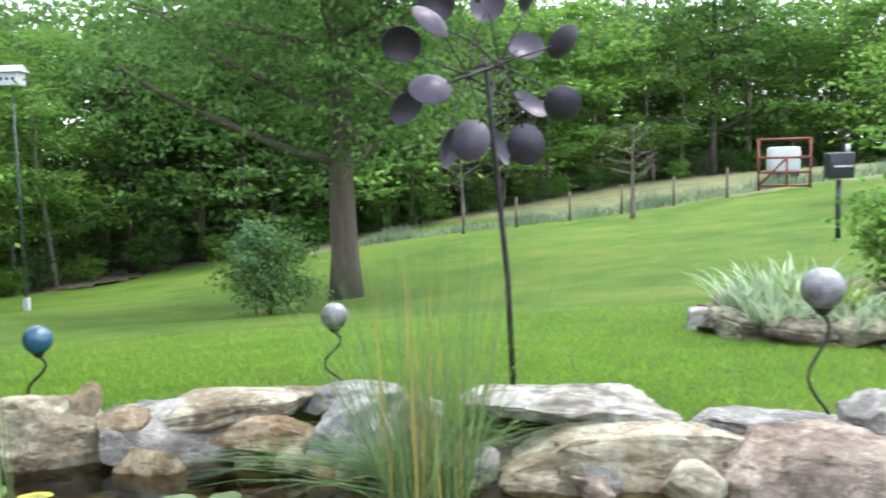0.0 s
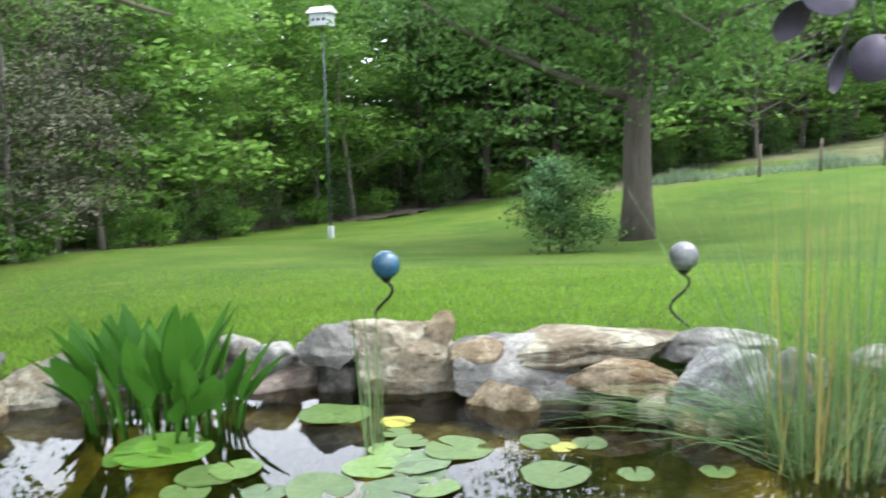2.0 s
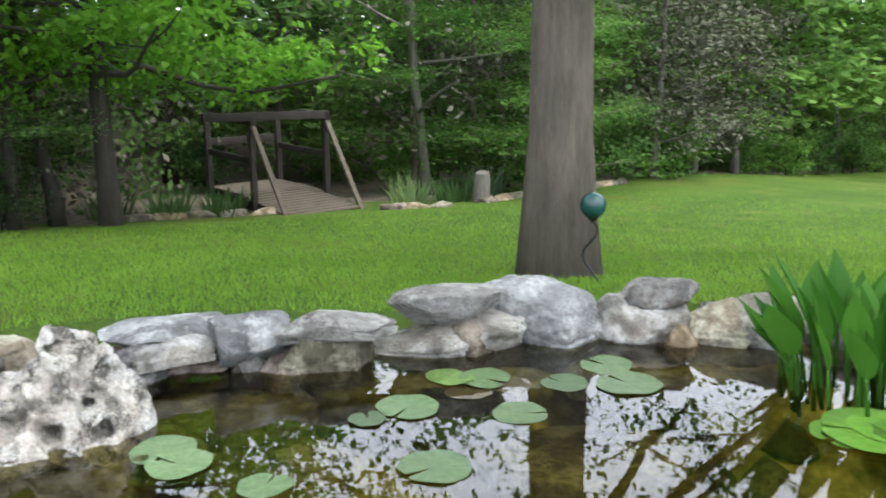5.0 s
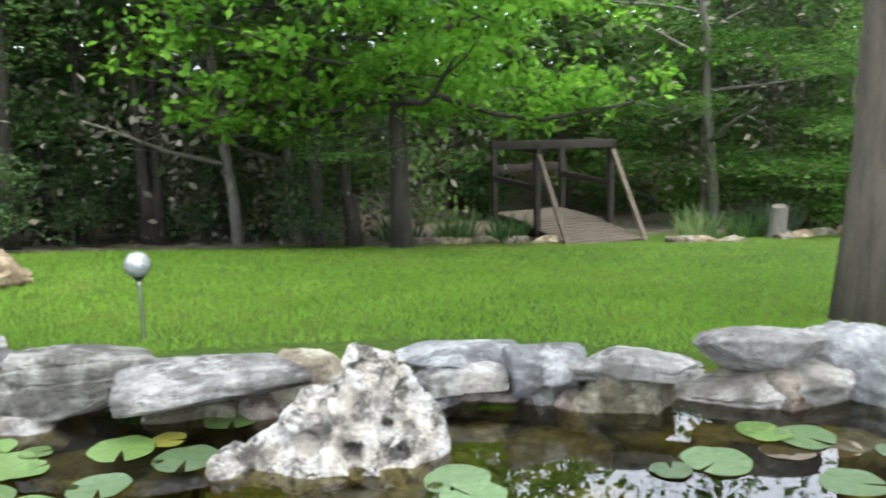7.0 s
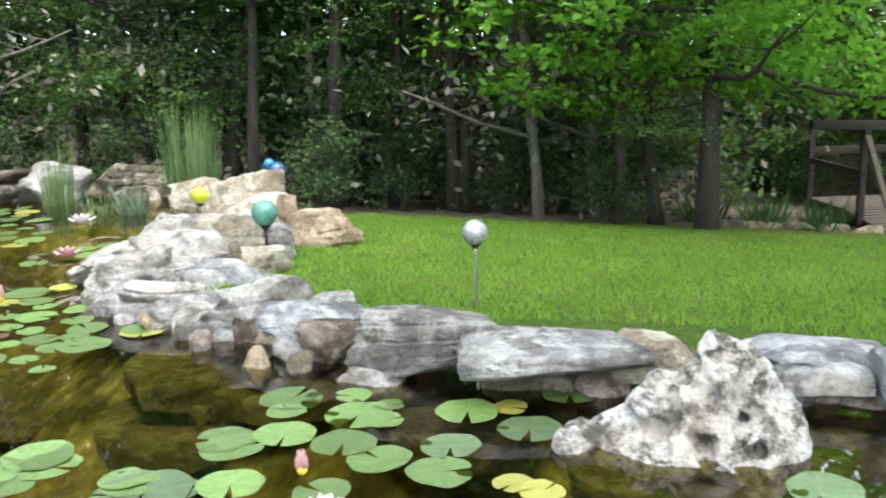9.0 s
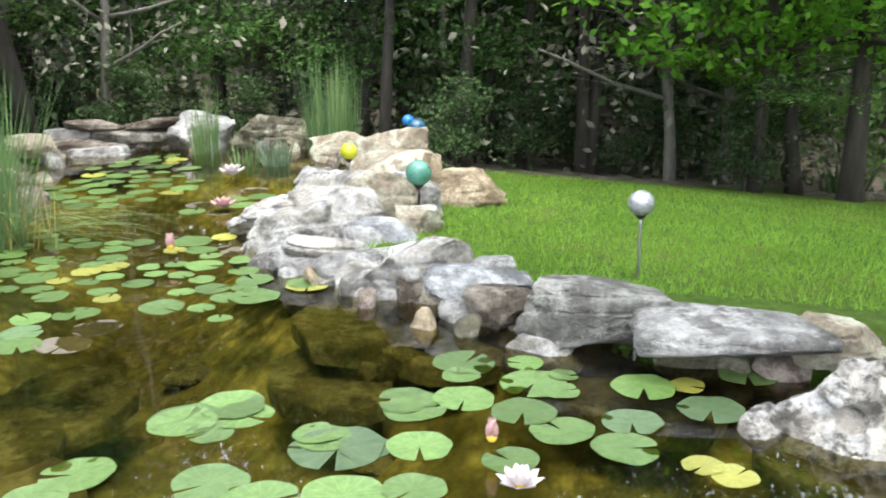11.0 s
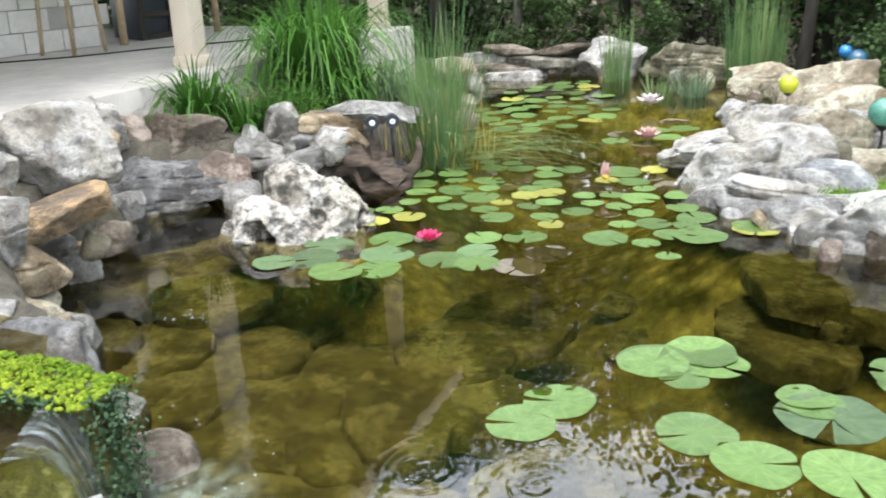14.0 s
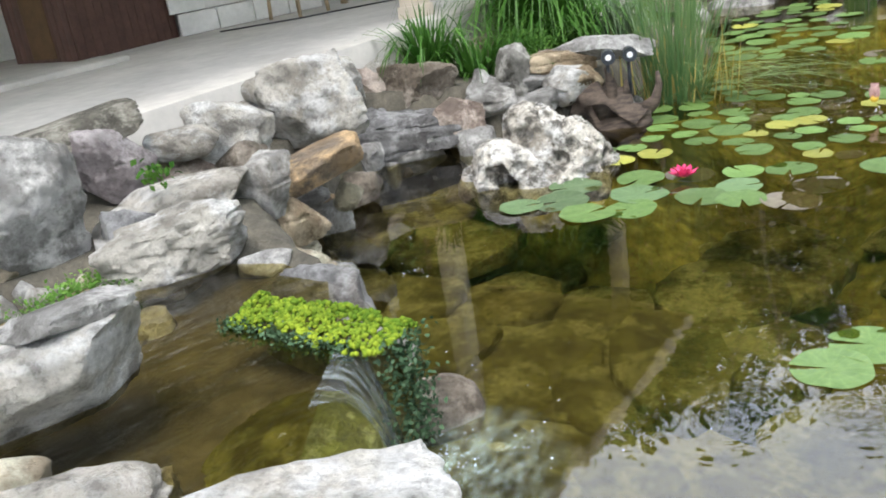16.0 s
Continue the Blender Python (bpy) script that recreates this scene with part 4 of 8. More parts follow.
def pitted_rock(seed, lumps, bores, pits, x, y, yaw, label):
    """A karst block: merged lumps, bored through and eaten with rounded hollows."""
    g_ = np.random.default_rng(seed)
    step = 0.011
    lo = np.array([-0.62, -0.42, -0.16])
    gx, gy, gz_ = np.meshgrid(np.arange(lo[0], 0.62, step), np.arange(lo[1], 0.42, step), np.arange(lo[2], 0.56, step), indexing="ij")
    wob = 0.02 * (np.sin(gx * 17 + seed) * np.sin(gy * 15 + 2) + np.sin(gz_ * 19 + 1) * np.sin(gx * 13 + gy * 11))
    f = np.full(gx.shape, 9.0)
    for cx, cy, cz, rx, ry, rz in lumps:
        d_ = (np.sqrt(((gx - cx) / rx) ** 2 + ((gy - cy) / ry) ** 2 + ((gz_ - cz) / rz) ** 2) - 1) * min(rx, ry, rz)
        h_ = np.clip(0.5 + 0.5 * (d_ - f) / 0.05, 0, 1)
        f = d_ * (1 - h_) + f * h_ - 0.05 * h_ * (1 - h_)
    f = f + wob

    def carve(field, cx, cy, cz, r_, sx, sy, sz):
        d_ = r_ - np.sqrt(((gx - cx) * sx) ** 2 + ((gy - cy) * sy) ** 2 + ((gz_ - cz) * sz) ** 2)
        h_ = np.clip(0.5 - 0.5 * (field - d_) / 0.007, 0, 1)
        return field * (1 - h_) + d_ * h_ + 0.007 * h_ * (1 - h_)
    for cx, cy, cz, r_ in bores:
        f = carve(f, cx, cy, cz, r_ * 0.95, 1.0, 0.45, 1.0)
    skin = np.argwhere((np.abs(f) < step) & (gz_ > 0.0))
    for k_ in g_.integers(0, len(skin), pits):
        q_ = skin[k_]
        f = carve(f, *(lo + q_ * step), g_.choice([0.01, 0.01, 0.014, 0.014, 0.02, 0.02, 0.03, 0.03, 0.046]), *g_.uniform(0.6, 1.2, 3))
    tiny = np.sin(gx * 61 + 3 * np.sin(gz_ * 37)) * np.sin(gy * 53 + 2 * np.sin(gx * 41)) * np.sin(gz_ * 57 + 2 * np.sin(gy * 47))
    f = f + 0.0065 * tiny
    edge = np.ones(f.shape, bool)
    edge[1:-1, 1:-1, 1:-1] = False
    f[edge] = 1.0
    vs, fs = surface_net(f, lo, step)
    ob = mesh_object("pitted_rock", vs.tolist(), fs.tolist(), STONE["karst"], None, True, 70)
    ob.matrix_world = pose(x, y, 0.0, 0, 0, yaw)
    return tagged(ob, label, "rock", "rocks round the pond")


pitted_rock(3, [(-0.06, 0.0, -0.05, 0.33, 0.23, 0.17), (0.18, 0.0, -0.02, 0.25, 0.25, 0.19), (-0.38, -0.06, 0.0, 0.09, 0.11, 0.1), (-0.07, 0.0, 0.13, 0.13, 0.14, 0.15),
                (0.17, 0.02, 0.22, 0.13, 0.12, 0.2), (0.12, 0.02, 0.31, 0.08, 0.09, 0.1), (0.25, 0.02, 0.14, 0.15, 0.15, 0.19), (0.35, 0.03, 0.04, 0.1, 0.14, 0.2), (0.08, 0.0, 0.14, 0.15, 0.14, 0.13)],
            [(0.15, -0.08, 0.36, 0.035), (0.22, -0.13, 0.27, 0.05), (0.09, -0.19, 0.06, 0.045), (-0.07, -0.2, 0.07, 0.042), (0.24, -0.18, 0.15, 0.045), (0.28, -0.21, 0.06, 0.04), (-0.06, -0.03, 0.29, 0.055), (0.37, -0.1, 0.16, 0.03), (0.03, -0.04, 0.33, 0.055), (0.13, -0.16, 0.2, 0.025), (-0.29, -0.12, 0.12, 0.05)],
            250, -4.3, 1.14, 82, "deeply pitted white limestone rock standing in the pond")
pitted_rock(9, [(0.0, 0.0, -0.04, 0.4, 0.32, 0.2), (0.02, 0.08, 0.18, 0.2, 0.17, 0.22), (0.2, 0.0, 0.1, 0.2, 0.2, 0.2), (-0.18, -0.06, 0.06, 0.2, 0.2, 0.17), (-0.3, 0.05, -0.02, 0.15, 0.15, 0.13)],
            [(0.05, -0.06, 0.33, 0.035), (-0.2, -0.2, 0.02, 0.05), (0.1, -0.22, 0.1, 0.05), (0.33, 0.0, 0.2, 0.04)],
            270, -4.6, -3.86, 142, "pitted white limestone rock with brown hollows in the water")


# ---- small stones filling the banks ----
fr = random.Random(33)
for (x0, y0), (x1, y1) in zip(OUTLINE[:36], OUTLINE[1:37]):
    ln = math.hypot(x1 - x0, y1 - y0)
    nx, ny = -(y1 - y0) / ln, (x1 - x0) / ln
    for k_ in range(max(1, round(ln / 0.2))):
        f, o = fr.random(), fr.uniform(-0.12, 0.3)
        x, y = x0 + (x1 - x0) * f - nx * o, y0 + (y1 - y0) * f - ny * o
        if inside(np.array([x]), np.array([y]), OUTLINE)[0] < 0.1 - o:
            x, y = x0 + (x1 - x0) * f + nx * o, y0 + (y1 - y0) * f + ny * o
        sz = fr.uniform(0.12, 0.28)
        rock(x, y, fr.uniform(-0.04, 0.03), sz, sz * fr.uniform(0.7, 1), sz * fr.uniform(0.4, 0.7), fr.uniform(0, 180), 700 + fr.randrange(400), fr.choice(("grey", "tan", "brown", "olive", "dgrey", "cream", "pink")), fr.choice("rb"), True, "bank_stone", "small stones along the bank")
for k_ in range(70):
    x, y = fr.uniform(-6.8, -1.3), fr.uniform(-5.4, -3.2)
    if inside(np.array([x]), np.array([y]), PILE)[0] > 0.05 and inside(np.array([x]), np.array([y]), STREAM)[0] < -0.1:
        sz = fr.uniform(0.14, 0.34)
        gz_ = float(ground_full(np.array([x]), np.array([y]))[0])
        rock(x, y, gz_ - 0.05, sz, sz * fr.uniform(0.7, 1), sz * fr.uniform(0.6, 0.9), fr.uniform(0, 180), 1200 + k_, fr.choice(("grey", "tan", "brown", "slate", "dgrey", "cream", "pink", "white")), fr.choice("rbb"), True, "bank_stone", "small stones along the bank")


# ---- stones under the water ----
def sunk_stone(x, y, top, w, d, yaw, seed):
    bm = rock_mesh(w * 1.15, d * 1.15, 0.15, seed, "b", 3)
    ob = part("sunken_stone", bm, STONE["algae"], None, "", True, 45)
    ob.matrix_world = pose(x, y, top - 0.15, 0, 0, yaw)
    return tagged(ob, LOOK["algae"], "rock", "stones under the water")


def slab(x, y, top, w, d, yaw, seed, thick=0.11):
    """A flat irregular flagstone with a soft broken edge, lying in the pond."""
    rr = random.Random(seed)
    bm = bmesh.new()
    w, d = w * 1.2, d * 1.22
    n_ = rr.randrange(8, 11)
    ang = [2 * math.pi * (k_ + rr.uniform(-0.3, 0.3)) / n_ for k_ in range(n_)]
    rim = []
    for k_ in range(n_):
        a0, a1 = ang[k_], ang[(k_ + 1) % n_] + (2 * math.pi if k_ == n_ - 1 else 0)
        r0, r1 = (0.5 * (1 + 0.11 * math.sin(q * 12.9898 + seed)) for q in (k_, (k_ + 1) % n_))
        for f in (0, 0.34, 0.67):
            px = (1 - f) * math.cos(a0) * r0 + f * math.cos(a1) * r1
            py = (1 - f) * math.sin(a0) * r0 + f * math.sin(a1) * r1
            wob = 1 + rr.uniform(-0.05, 0.05)
            rim.append((px * wob * w, py * wob * d))
    rows = []
    for k_, (zz, sc) in enumerate(((-thick, 0.97), (-0.02, 1.0), (-0.005, 0.99), (0.0, 0.97), (0.003, 0.6), (0.002, 0.25))):
        rows.append([bm.verts.new((px * sc, py * sc, zz + 0.012 * noise.noise((px * 4, py * 4, seed)))) for px, py in rim])
    for a, b_ in zip(rows, rows[1:]):
        for k_ in range(len(rim)):
            k2 = (k_ + 1) % len(rim)
            bm.faces.new((a[k_], a[k2], b_[k2], b_[k_]))
    bm.faces.new(rows[-1])
    ob = part("flagstone", bm, STONE["algae"], None, "", True, 50)
    ob.matrix_world = pose(x, y, top, rr.uniform(-1.2, 1.2), rr.uniform(-1.2, 1.2), yaw)
    return tagged(ob, "flat algae-covered flagstone under the water", "stone slab", "flagstones on the pond floor")


for k_, (x, y, top, w, d, yaw) in enumerate((
        (-4.30, -2.62, -0.35, 0.66, 0.52, 32), (-3.70, -2.49, -0.35, 0.84, 0.46, 36), (-3.95, -2.16, -0.37, 0.52, 0.44, 30), (-4.80, -2.54, -0.36, 0.78, 0.60, 30), (-3.34, -2.52, -0.40, 0.44, 0.36, 40),
        (-3.58, -3.88, -0.33, 0.58, 0.40, 40), (-3.36, -4.12, -0.26, 0.44, 0.36, 45), (-4.25, -4.30, -0.24, 1.05, 0.8, 42), (-3.85, -4.50, -0.18, 0.6, 0.45, 60), (-3.92, -3.55, -0.42, 0.6, 0.5, 25),
        (-3.30, -3.55, -0.36, 0.7, 0.6, 70), (-3.15, -2.95, -0.42, 1.05, 0.75, 30), (-2.75, -2.45, -0.40, 0.8, 0.6, 120), (-3.05, -2.0, -0.44, 0.7, 0.55, 60), (-4.0, -3.0, -0.46, 0.8, 0.55, 40),
        (-5.38, -1.24, -0.07, 0.80, 0.46, 28), (-5.55, -1.02, -0.16, 0.95, 0.6, 15), (-5.25, -0.72, -0.12, 0.75, 0.42, 60), (-5.05, -1.25, -0.26, 0.7, 0.5, 40), (-3.6, -1.75, -0.46, 0.6, 0.5, 10),
        (-2.9, -1.6, -0.46, 0.6, 0.5, 50), (-2.5, -0.9, -0.44, 0.6, 0.45, 100), (-4.75, 0.3, -0.12, 0.75, 0.42, 80), (-4.45, 1.9, -0.1, 0.85, 0.38, 70), (-4.15, 2.9, -0.09, 0.95, 0.38, 60),
        (-3.8, 3.85, -0.1, 0.85, 0.42, 45), (-2.5, 4.75, -0.09, 0.95, 0.38, 20), (-1.3, 4.9, -0.12, 0.95, 0.38, 5), (-4.2, 1.25, -0.06, 0.95, 0.55, 80), (-4.05, 2.0, -0.22, 0.7, 0.5, 75), (-3.5, 3.3, -0.3, 0.8, 0.5, 60))):
    slab(x, y, top, w, d, yaw, 900 + k_)
rg = random.Random(21)
for k_ in range(110):
    a, b_ = rg.uniform(-5.9, -2.2), rg.uniform(-4.2, 4.4)
    s_ = float(inside(np.array([a]), np.array([b_]), OUTLINE)[()][0])
    if s_ > 0.25:
        deep = float(bed_z(np.array([a]), np.array([b_]))[0])
        sunk_stone(a, b_, deep + rg.uniform(0.03, 0.08), rg.uniform(0.16, 0.42), rg.uniform(0.14, 0.34), rg.uniform(0, 180), 230 + k_ % 24)


# ---- water lilies ----
def pad_mat(name, a, b_):
    m, n, l, b = nodes_of(name, 0.42, 0.4)
    v = coords(n, l, 1.0)
    t1 = noise_tex(n, l, v, 3.5, 7, 0.7)
    oi = n.new("ShaderNodeObjectInfo")
    r = ramp(n, [(0.3, a), (0.75, b_)])
    l.new(t1.outputs["Fac"], r.inputs[0])
    tc = n.new("ShaderNodeTexCoord")
    gr = n.new("ShaderNodeTexGradient")
    gr.gradient_type = "RADIAL"
    l.new(tc.outputs["Object"], gr.inputs["Vector"])
    vein = n.new("ShaderNodeMath")
    vein.operation, vein.inputs[1].default_value = "MULTIPLY", 15.0
    l.new(gr.outputs["Fac"], vein.inputs[0])
    fold = n.new("ShaderNodeMath")
    fold.operation, fold.inputs[1].default_value = "PINGPONG", 0.5
    l.new(vein.outputs[0], fold.inputs[0])
    vm = ramp(n, [(0.0, (0.22, 0.22, 0.22)), (0.14, (0, 0, 0))])
    l.new(fold.outputs[0], vm.inputs[0])
    veined = mix_col(n, l, vm.outputs[0], r.outputs[0], tuple(min(1, x * 1.35 + 0.03) for x in b_))
    t2 = noise_tex(n, l, v, 11, 4, 0.6)
    sp = ramp(n, [(0.6, (0, 0, 0)), (0.68, (0.6, 0.6, 0.6))])
    l.new(t2.outputs["Fac"], sp.inputs[0])
    veined = mix_col(n, l, sp.outputs[0], veined, (b_[0] * 1.3, b_[1] * 0.95, b_[2] * 0.7))
    hs = n.new("ShaderNodeHueSaturation")
    mr = n.new("ShaderNodeMapRange")
    mr.inputs["To Min"].default_value, mr.inputs["To Max"].default_value = 0.62, 1.3
    l.new(oi.outputs["Random"], mr.inputs["Value"])
    l.new(mr.outputs[0], hs.inputs["Value"])
    l.new(veined, hs.inputs["Color"])
    l.new(hs.outputs[0], b.inputs["Base Color"])
    bump(n, l, b, t1.outputs["Fac"], 0.3, 0.006)
    return m


PAD = {"g": pad_mat("lily_pad_green", (0.045, 0.092, 0.02), (0.115, 0.185, 0.052)), "m": pad_mat("lily_pad_dark_mottled", (0.037, 0.074, 0.028), (0.099, 0.149, 0.068)),
       "y": pad_mat("lily_pad_yellowing", (0.16, 0.18, 0.035), (0.29, 0.27, 0.05)), "p": pad_mat("lily_pad_purplish", (0.074, 0.056, 0.043), (0.149, 0.136, 0.099)),
       "l": pad_mat("lily_pad_light_green", (0.05, 0.13, 0.012), (0.10, 0.215, 0.03))}
PAD_LOOK = {"g": "round green floating lily pad with a notch", "m": "dark mottled green lily pad on the water", "y": "yellowing lily pad floating on the water",
            "p": "purplish lily pad just under the surface", "l": "large light green lily pad beside the water plant"}
pad_rng = random.Random(4)
PAD_MESH = {}


def pad_mesh(kind):
    rings, seg = 4, 30
    rr = random.Random(kind * 17)
    gap = rr.uniform(0.12, 0.42)
    vs, fs = [(0, 0, 0.004)], []
    for i in range(1, rings + 1):
        for k_ in range(seg + 1):
            a = gap / 2 + (2 * math.pi - gap) * k_ / seg
            r_ = i / rings
            edge = 1 + 0.035 * math.sin(a * 3 + kind) + 0.02 * math.sin(a * 7 + kind * 2)
            lobe = 1 - 0.10 * math.exp(-min(a, 2 * math.pi - a) * 3) * r_
            z_ = 0.004 + 0.03 * r_ ** 6 * (0.4 + 0.6 * max(0.0, math.sin(a * 2 + kind))) + 0.012 * math.sin(a * 5 + kind) * r_ * r_
            vs.append((math.cos(a) * r_ * edge * lobe, math.sin(a) * r_ * edge * lobe, z_))
    for k_ in range(seg):
        fs.append((0, 1 + k_, 2 + k_))
    for i in range(rings - 1):
        for k_ in range(seg):
            p_ = 1 + i * (seg + 1) + k_
            fs.append((p_, p_ + seg + 1, p_ + seg + 2, p_ + 1))
    top = len(vs)
    vs += [(x, y, z - 0.012) for x, y, z in vs]
    fs += [tuple(top + i for i in reversed(f)) for f in list(fs)]
    return vs, fs


def lily_pad(x, y, r, tint):
    kind = pad_rng.randrange(7)
    key = (kind, tint)
    if key not in PAD_MESH:
        vs, fs = pad_mesh(kind)
        me = bpy.data.meshes.new("lily_pad")
        me.from_pydata(vs, [], fs)
        me.shade_smooth()
        me.materials.append(PAD[tint])
        PAD_MESH[key] = me
    ob = new("lily_pad", PAD_MESH[key])
    z = 0.001 + pad_rng.uniform(0, 0.004) - (0.006 if tint == "p" else 0)
    ob.matrix_world = pose(x, y, z, pad_rng.uniform(-2, 2), pad_rng.uniform(-2, 2), pad_rng.uniform(0, 360)) @ Matrix.Diagonal((r, r, 0.4 * r ** 0.5, 1))
    return tagged(ob, PAD_LOOK[tint], "lily pad", "lily pads on the pond")


PETAL_WHITE = plain("white_petals", (0.600, 0.540, 0.540), 0.5, 0, 0.06, 20)
PETAL_PINK = plain("deep_pink_petals", (0.62, 0.05, 0.16), 0.5, 0, 0.15, 20)
PETAL_PALE = plain("pale_pink_petals", (0.510, 0.315, 0.300), 0.5, 0, 0.1, 20)
STAMEN = plain("yellow_stamens", (0.75, 0.5, 0.06), 0.6, 0, 0.1, 20)


def lily_flower(x, y, z, r, petal, label, opening=1.0):
    th = thing("water_lily", pose(x, y, z), label, "flower", "water lilies")
    for ring, (cnt, tilt, ln) in enumerate(((8, 20, 1.0), (8, 42, 0.9), (6, 65, 0.7))):
        for k_ in range(cnt):
            bm = bmesh.new()
            prof = [(0, 0.10), (0.35, 0.26), (0.65, 0.24), (0.9, 0.09), (1.0, 0.0)]
            rows = []
            for f, wd in prof:
                rows.append([bm.verts.new((f, s_ * wd, 0.12 * f * f + 0.06 * abs(s_))) for s_ in (-1, 0, 1)])
            for a, b_ in zip(rows, rows[1:]):
                for i in (0, 1):
                    bm.faces.new((a[i], b_[i], b_[i + 1], a[i + 1]))
            bmesh.ops.remove_doubles(bm, verts=bm.verts[:], dist=1e-4)
            m = pose(0, 0, 0, 0, -tilt - (90 - tilt) * (1 - opening) * 0.85, 360 * k_ / cnt + ring * 22) @ Matrix.Scale(r * ln, 4)
            bmesh.ops.transform(bm, matrix=m, verts=bm.verts[:])
            part("petal", bm, petal, th)
    bm = bmesh.new()
    bmesh.ops.create_icosphere(bm, subdivisions=2, radius=0.22 * r, matrix=Matrix.Translation((0, 0, 0.2 * r)))
    part("stamens", bm, STAMEN, th)
    return th


lily_flower(-4.71, -3.01, 0.02, 0.085, PETAL_PINK, "deep pink water lily among dark pads")
lily_flower(-8.95, -3.45, 0.05, 0.15, PETAL_WHITE, "large pale pink-white water lily in bloom")
lily_flower(-7.65, -2.95, 0.02, 0.13, PETAL_PALE, "fading pale pink water lily on the water")
lily_flower(-3.59, -0.09, 0.04, 0.09, PETAL_WHITE, "white water lily opening beside green pads")
lily_flower(-6.2, -2.66, 0.06, 0.11, PETAL_PALE, "pink water lily bud standing above pads", 0.15)
lily_flower(-3.86, -0.22, 0.06, 0.09, PETAL_PALE, "closed pinkish lily bud beside green pads", 0.1)
lily_flower(-6.4, -4.5, 0.3, 0.07, PETAL_PALE, "pale pink water lily behind the reeds")


# ---- water plants ----
def reed_clump(name, x, y, spread, height, count, width, mat, label, lean=0.12, seed=1, z=0.0, droop=0.0, category="reeds"):
    r_ = np.random.default_rng(seed)
    th = thing(name, pose(x, y, z), label, category)
    ang, rad_ = r_.uniform(0, 2 * np.pi, count), spread * np.sqrt(r_.uniform(0, 1, count))
    base = np.c_[rad_ * np.cos(ang), rad_ * np.sin(ang), np.full(count, -0.12)]
    hgt = height * r_.uniform(0.45, 1.05, count)
    arch = r_.uniform(0, 1, count) ** (0.8 if droop > 0.5 else 1.5)
    out_ = arch * lean * hgt * (1.1 if droop > 0.5 else 2.2)
    if droop > 0.5:
        hgt = hgt * (1.15 - 1.0 * arch)
    a2 = ang + r_.normal(size=count) * 0.8
    tip = base + np.c_[out_ * np.cos(a2), out_ * np.sin(a2), hgt]
    bend = hgt * r_.uniform(0.0, 0.08, count) + droop * out_
    inner = rad_ < spread * 0.6
    for nm, sel in (("inner_leaves", inner), ("outer_leaves", ~inner)):
        blades_mesh(nm, blade_strip(r_, base[sel], tip[sel], bend[sel], width, 5), 5, mat, th)
    return th


LEAF_STRAW = leaf("dry_straw_reeds", (0.30, 0.26, 0.09), (0.50, 0.40, 0.13), 0.6, 0.25)
reeds = reed_clump("reed_clump", 0.2, 4.72, 0.2, 1.4, 200, 0.0065, LEAF_REED, "tall green and straw-coloured reeds in the pond", 0.32, 31)
r_ = np.random.default_rng(8)
nb = 28
base = np.c_[r_.normal(size=nb) * 0.1, r_.normal(size=nb) * 0.1, np.full(nb, 0.0)]
blades_mesh("straw_foliage", blade_strip(r_, base, base + np.c_[r_.normal(size=nb) * 0.1, r_.normal(size=nb) * 0.06, r_.uniform(0.6, 1.25, nb)], np.zeros(nb), 0.011, 5), 5, LEAF_STRAW, reeds)
nb = 90
base = np.c_[r_.normal(size=nb) * 0.14, r_.normal(size=nb) * 0.08, np.full(nb, 0.0)]
tip = base + np.c_[-r_.uniform(0.3, 1.35, nb), -r_.uniform(-0.25, 0.35, nb), r_.uniform(0.0, 0.2, nb)]
blades_mesh("trailing_foliage", blade_strip(r_, base, tip, r_.uniform(0.06, 0.2, nb), 0.009, 5), 5, LEAF_REED, reeds)
nb = 60
tip = base[:nb] + np.c_[r_.uniform(0.2, 0.9, nb), -r_.uniform(-0.3, 0.3, nb), r_.uniform(0.1, 0.75, nb)]
blades_mesh("arching_foliage", blade_strip(r_, base[:nb], tip, r_.uniform(0.05, 0.2, nb), 0.008, 5), 5, LEAF_REED, reeds)

reedb = reed_clump("reed_clump", -6.32, -4.05, 0.2, 1.38, 230, 0.010, LEAF_REED, "tall clump of green reeds beside driftwood", 0.26, 32)
nb = 60
base = np.c_[r_.normal(size=nb) * 0.12, r_.normal(size=nb) * 0.12, np.full(nb, 0.0)]
tip = base + np.c_[-r_.uniform(-0.2, 0.5, nb), r_.uniform(0.3, 1.3, nb), r_.uniform(0.0, 0.25, nb)]
blades_mesh("trailing_foliage", blade_strip(r_, base, tip, r_.uniform(0.06, 0.22, nb), 0.012, 5), 5, LEAF_REED, reedb)
nb = 90
base = np.c_[r_.normal(size=nb) * 0.17, r_.normal(size=nb) * 0.17, np.full(nb, -0.05)]
blades_mesh("straw_foliage", blade_strip(r_, base, base + np.c_[r_.normal(size=nb) * 0.06, r_.normal(size=nb) * 0.06, r_.uniform(0.25, 0.6, nb)], np.zeros(nb), 0.014, 5), 5, LEAF_STRAW, reedb)
reed_clump("reed_clump", -10.75, -3.02, 0.28, 1.25, 260, 0.016, LEAF_REED, "tall green reeds by the far stone bank", 0.1, 33)
reed_clump("reed_clump", -10.6, -4.5, 0.16, 0.9, 80, 0.012, LEAF_REED, "thin clump of reeds before grey rocks", 0.1, 34)
reed_clump("sedge_clump", -9.9, -3.36, 0.12, 0.42, 90, 0.02, LEAF_PALE, "pale blue-green sedge growing in the pond", 0.3, 35)
reed_clump("sedge_clump", -9.85, -3.7, 0.15, 0.4, 60, 0.012, LEAF_REED, "low green sedge at the pond's far end", 0.5, 36)
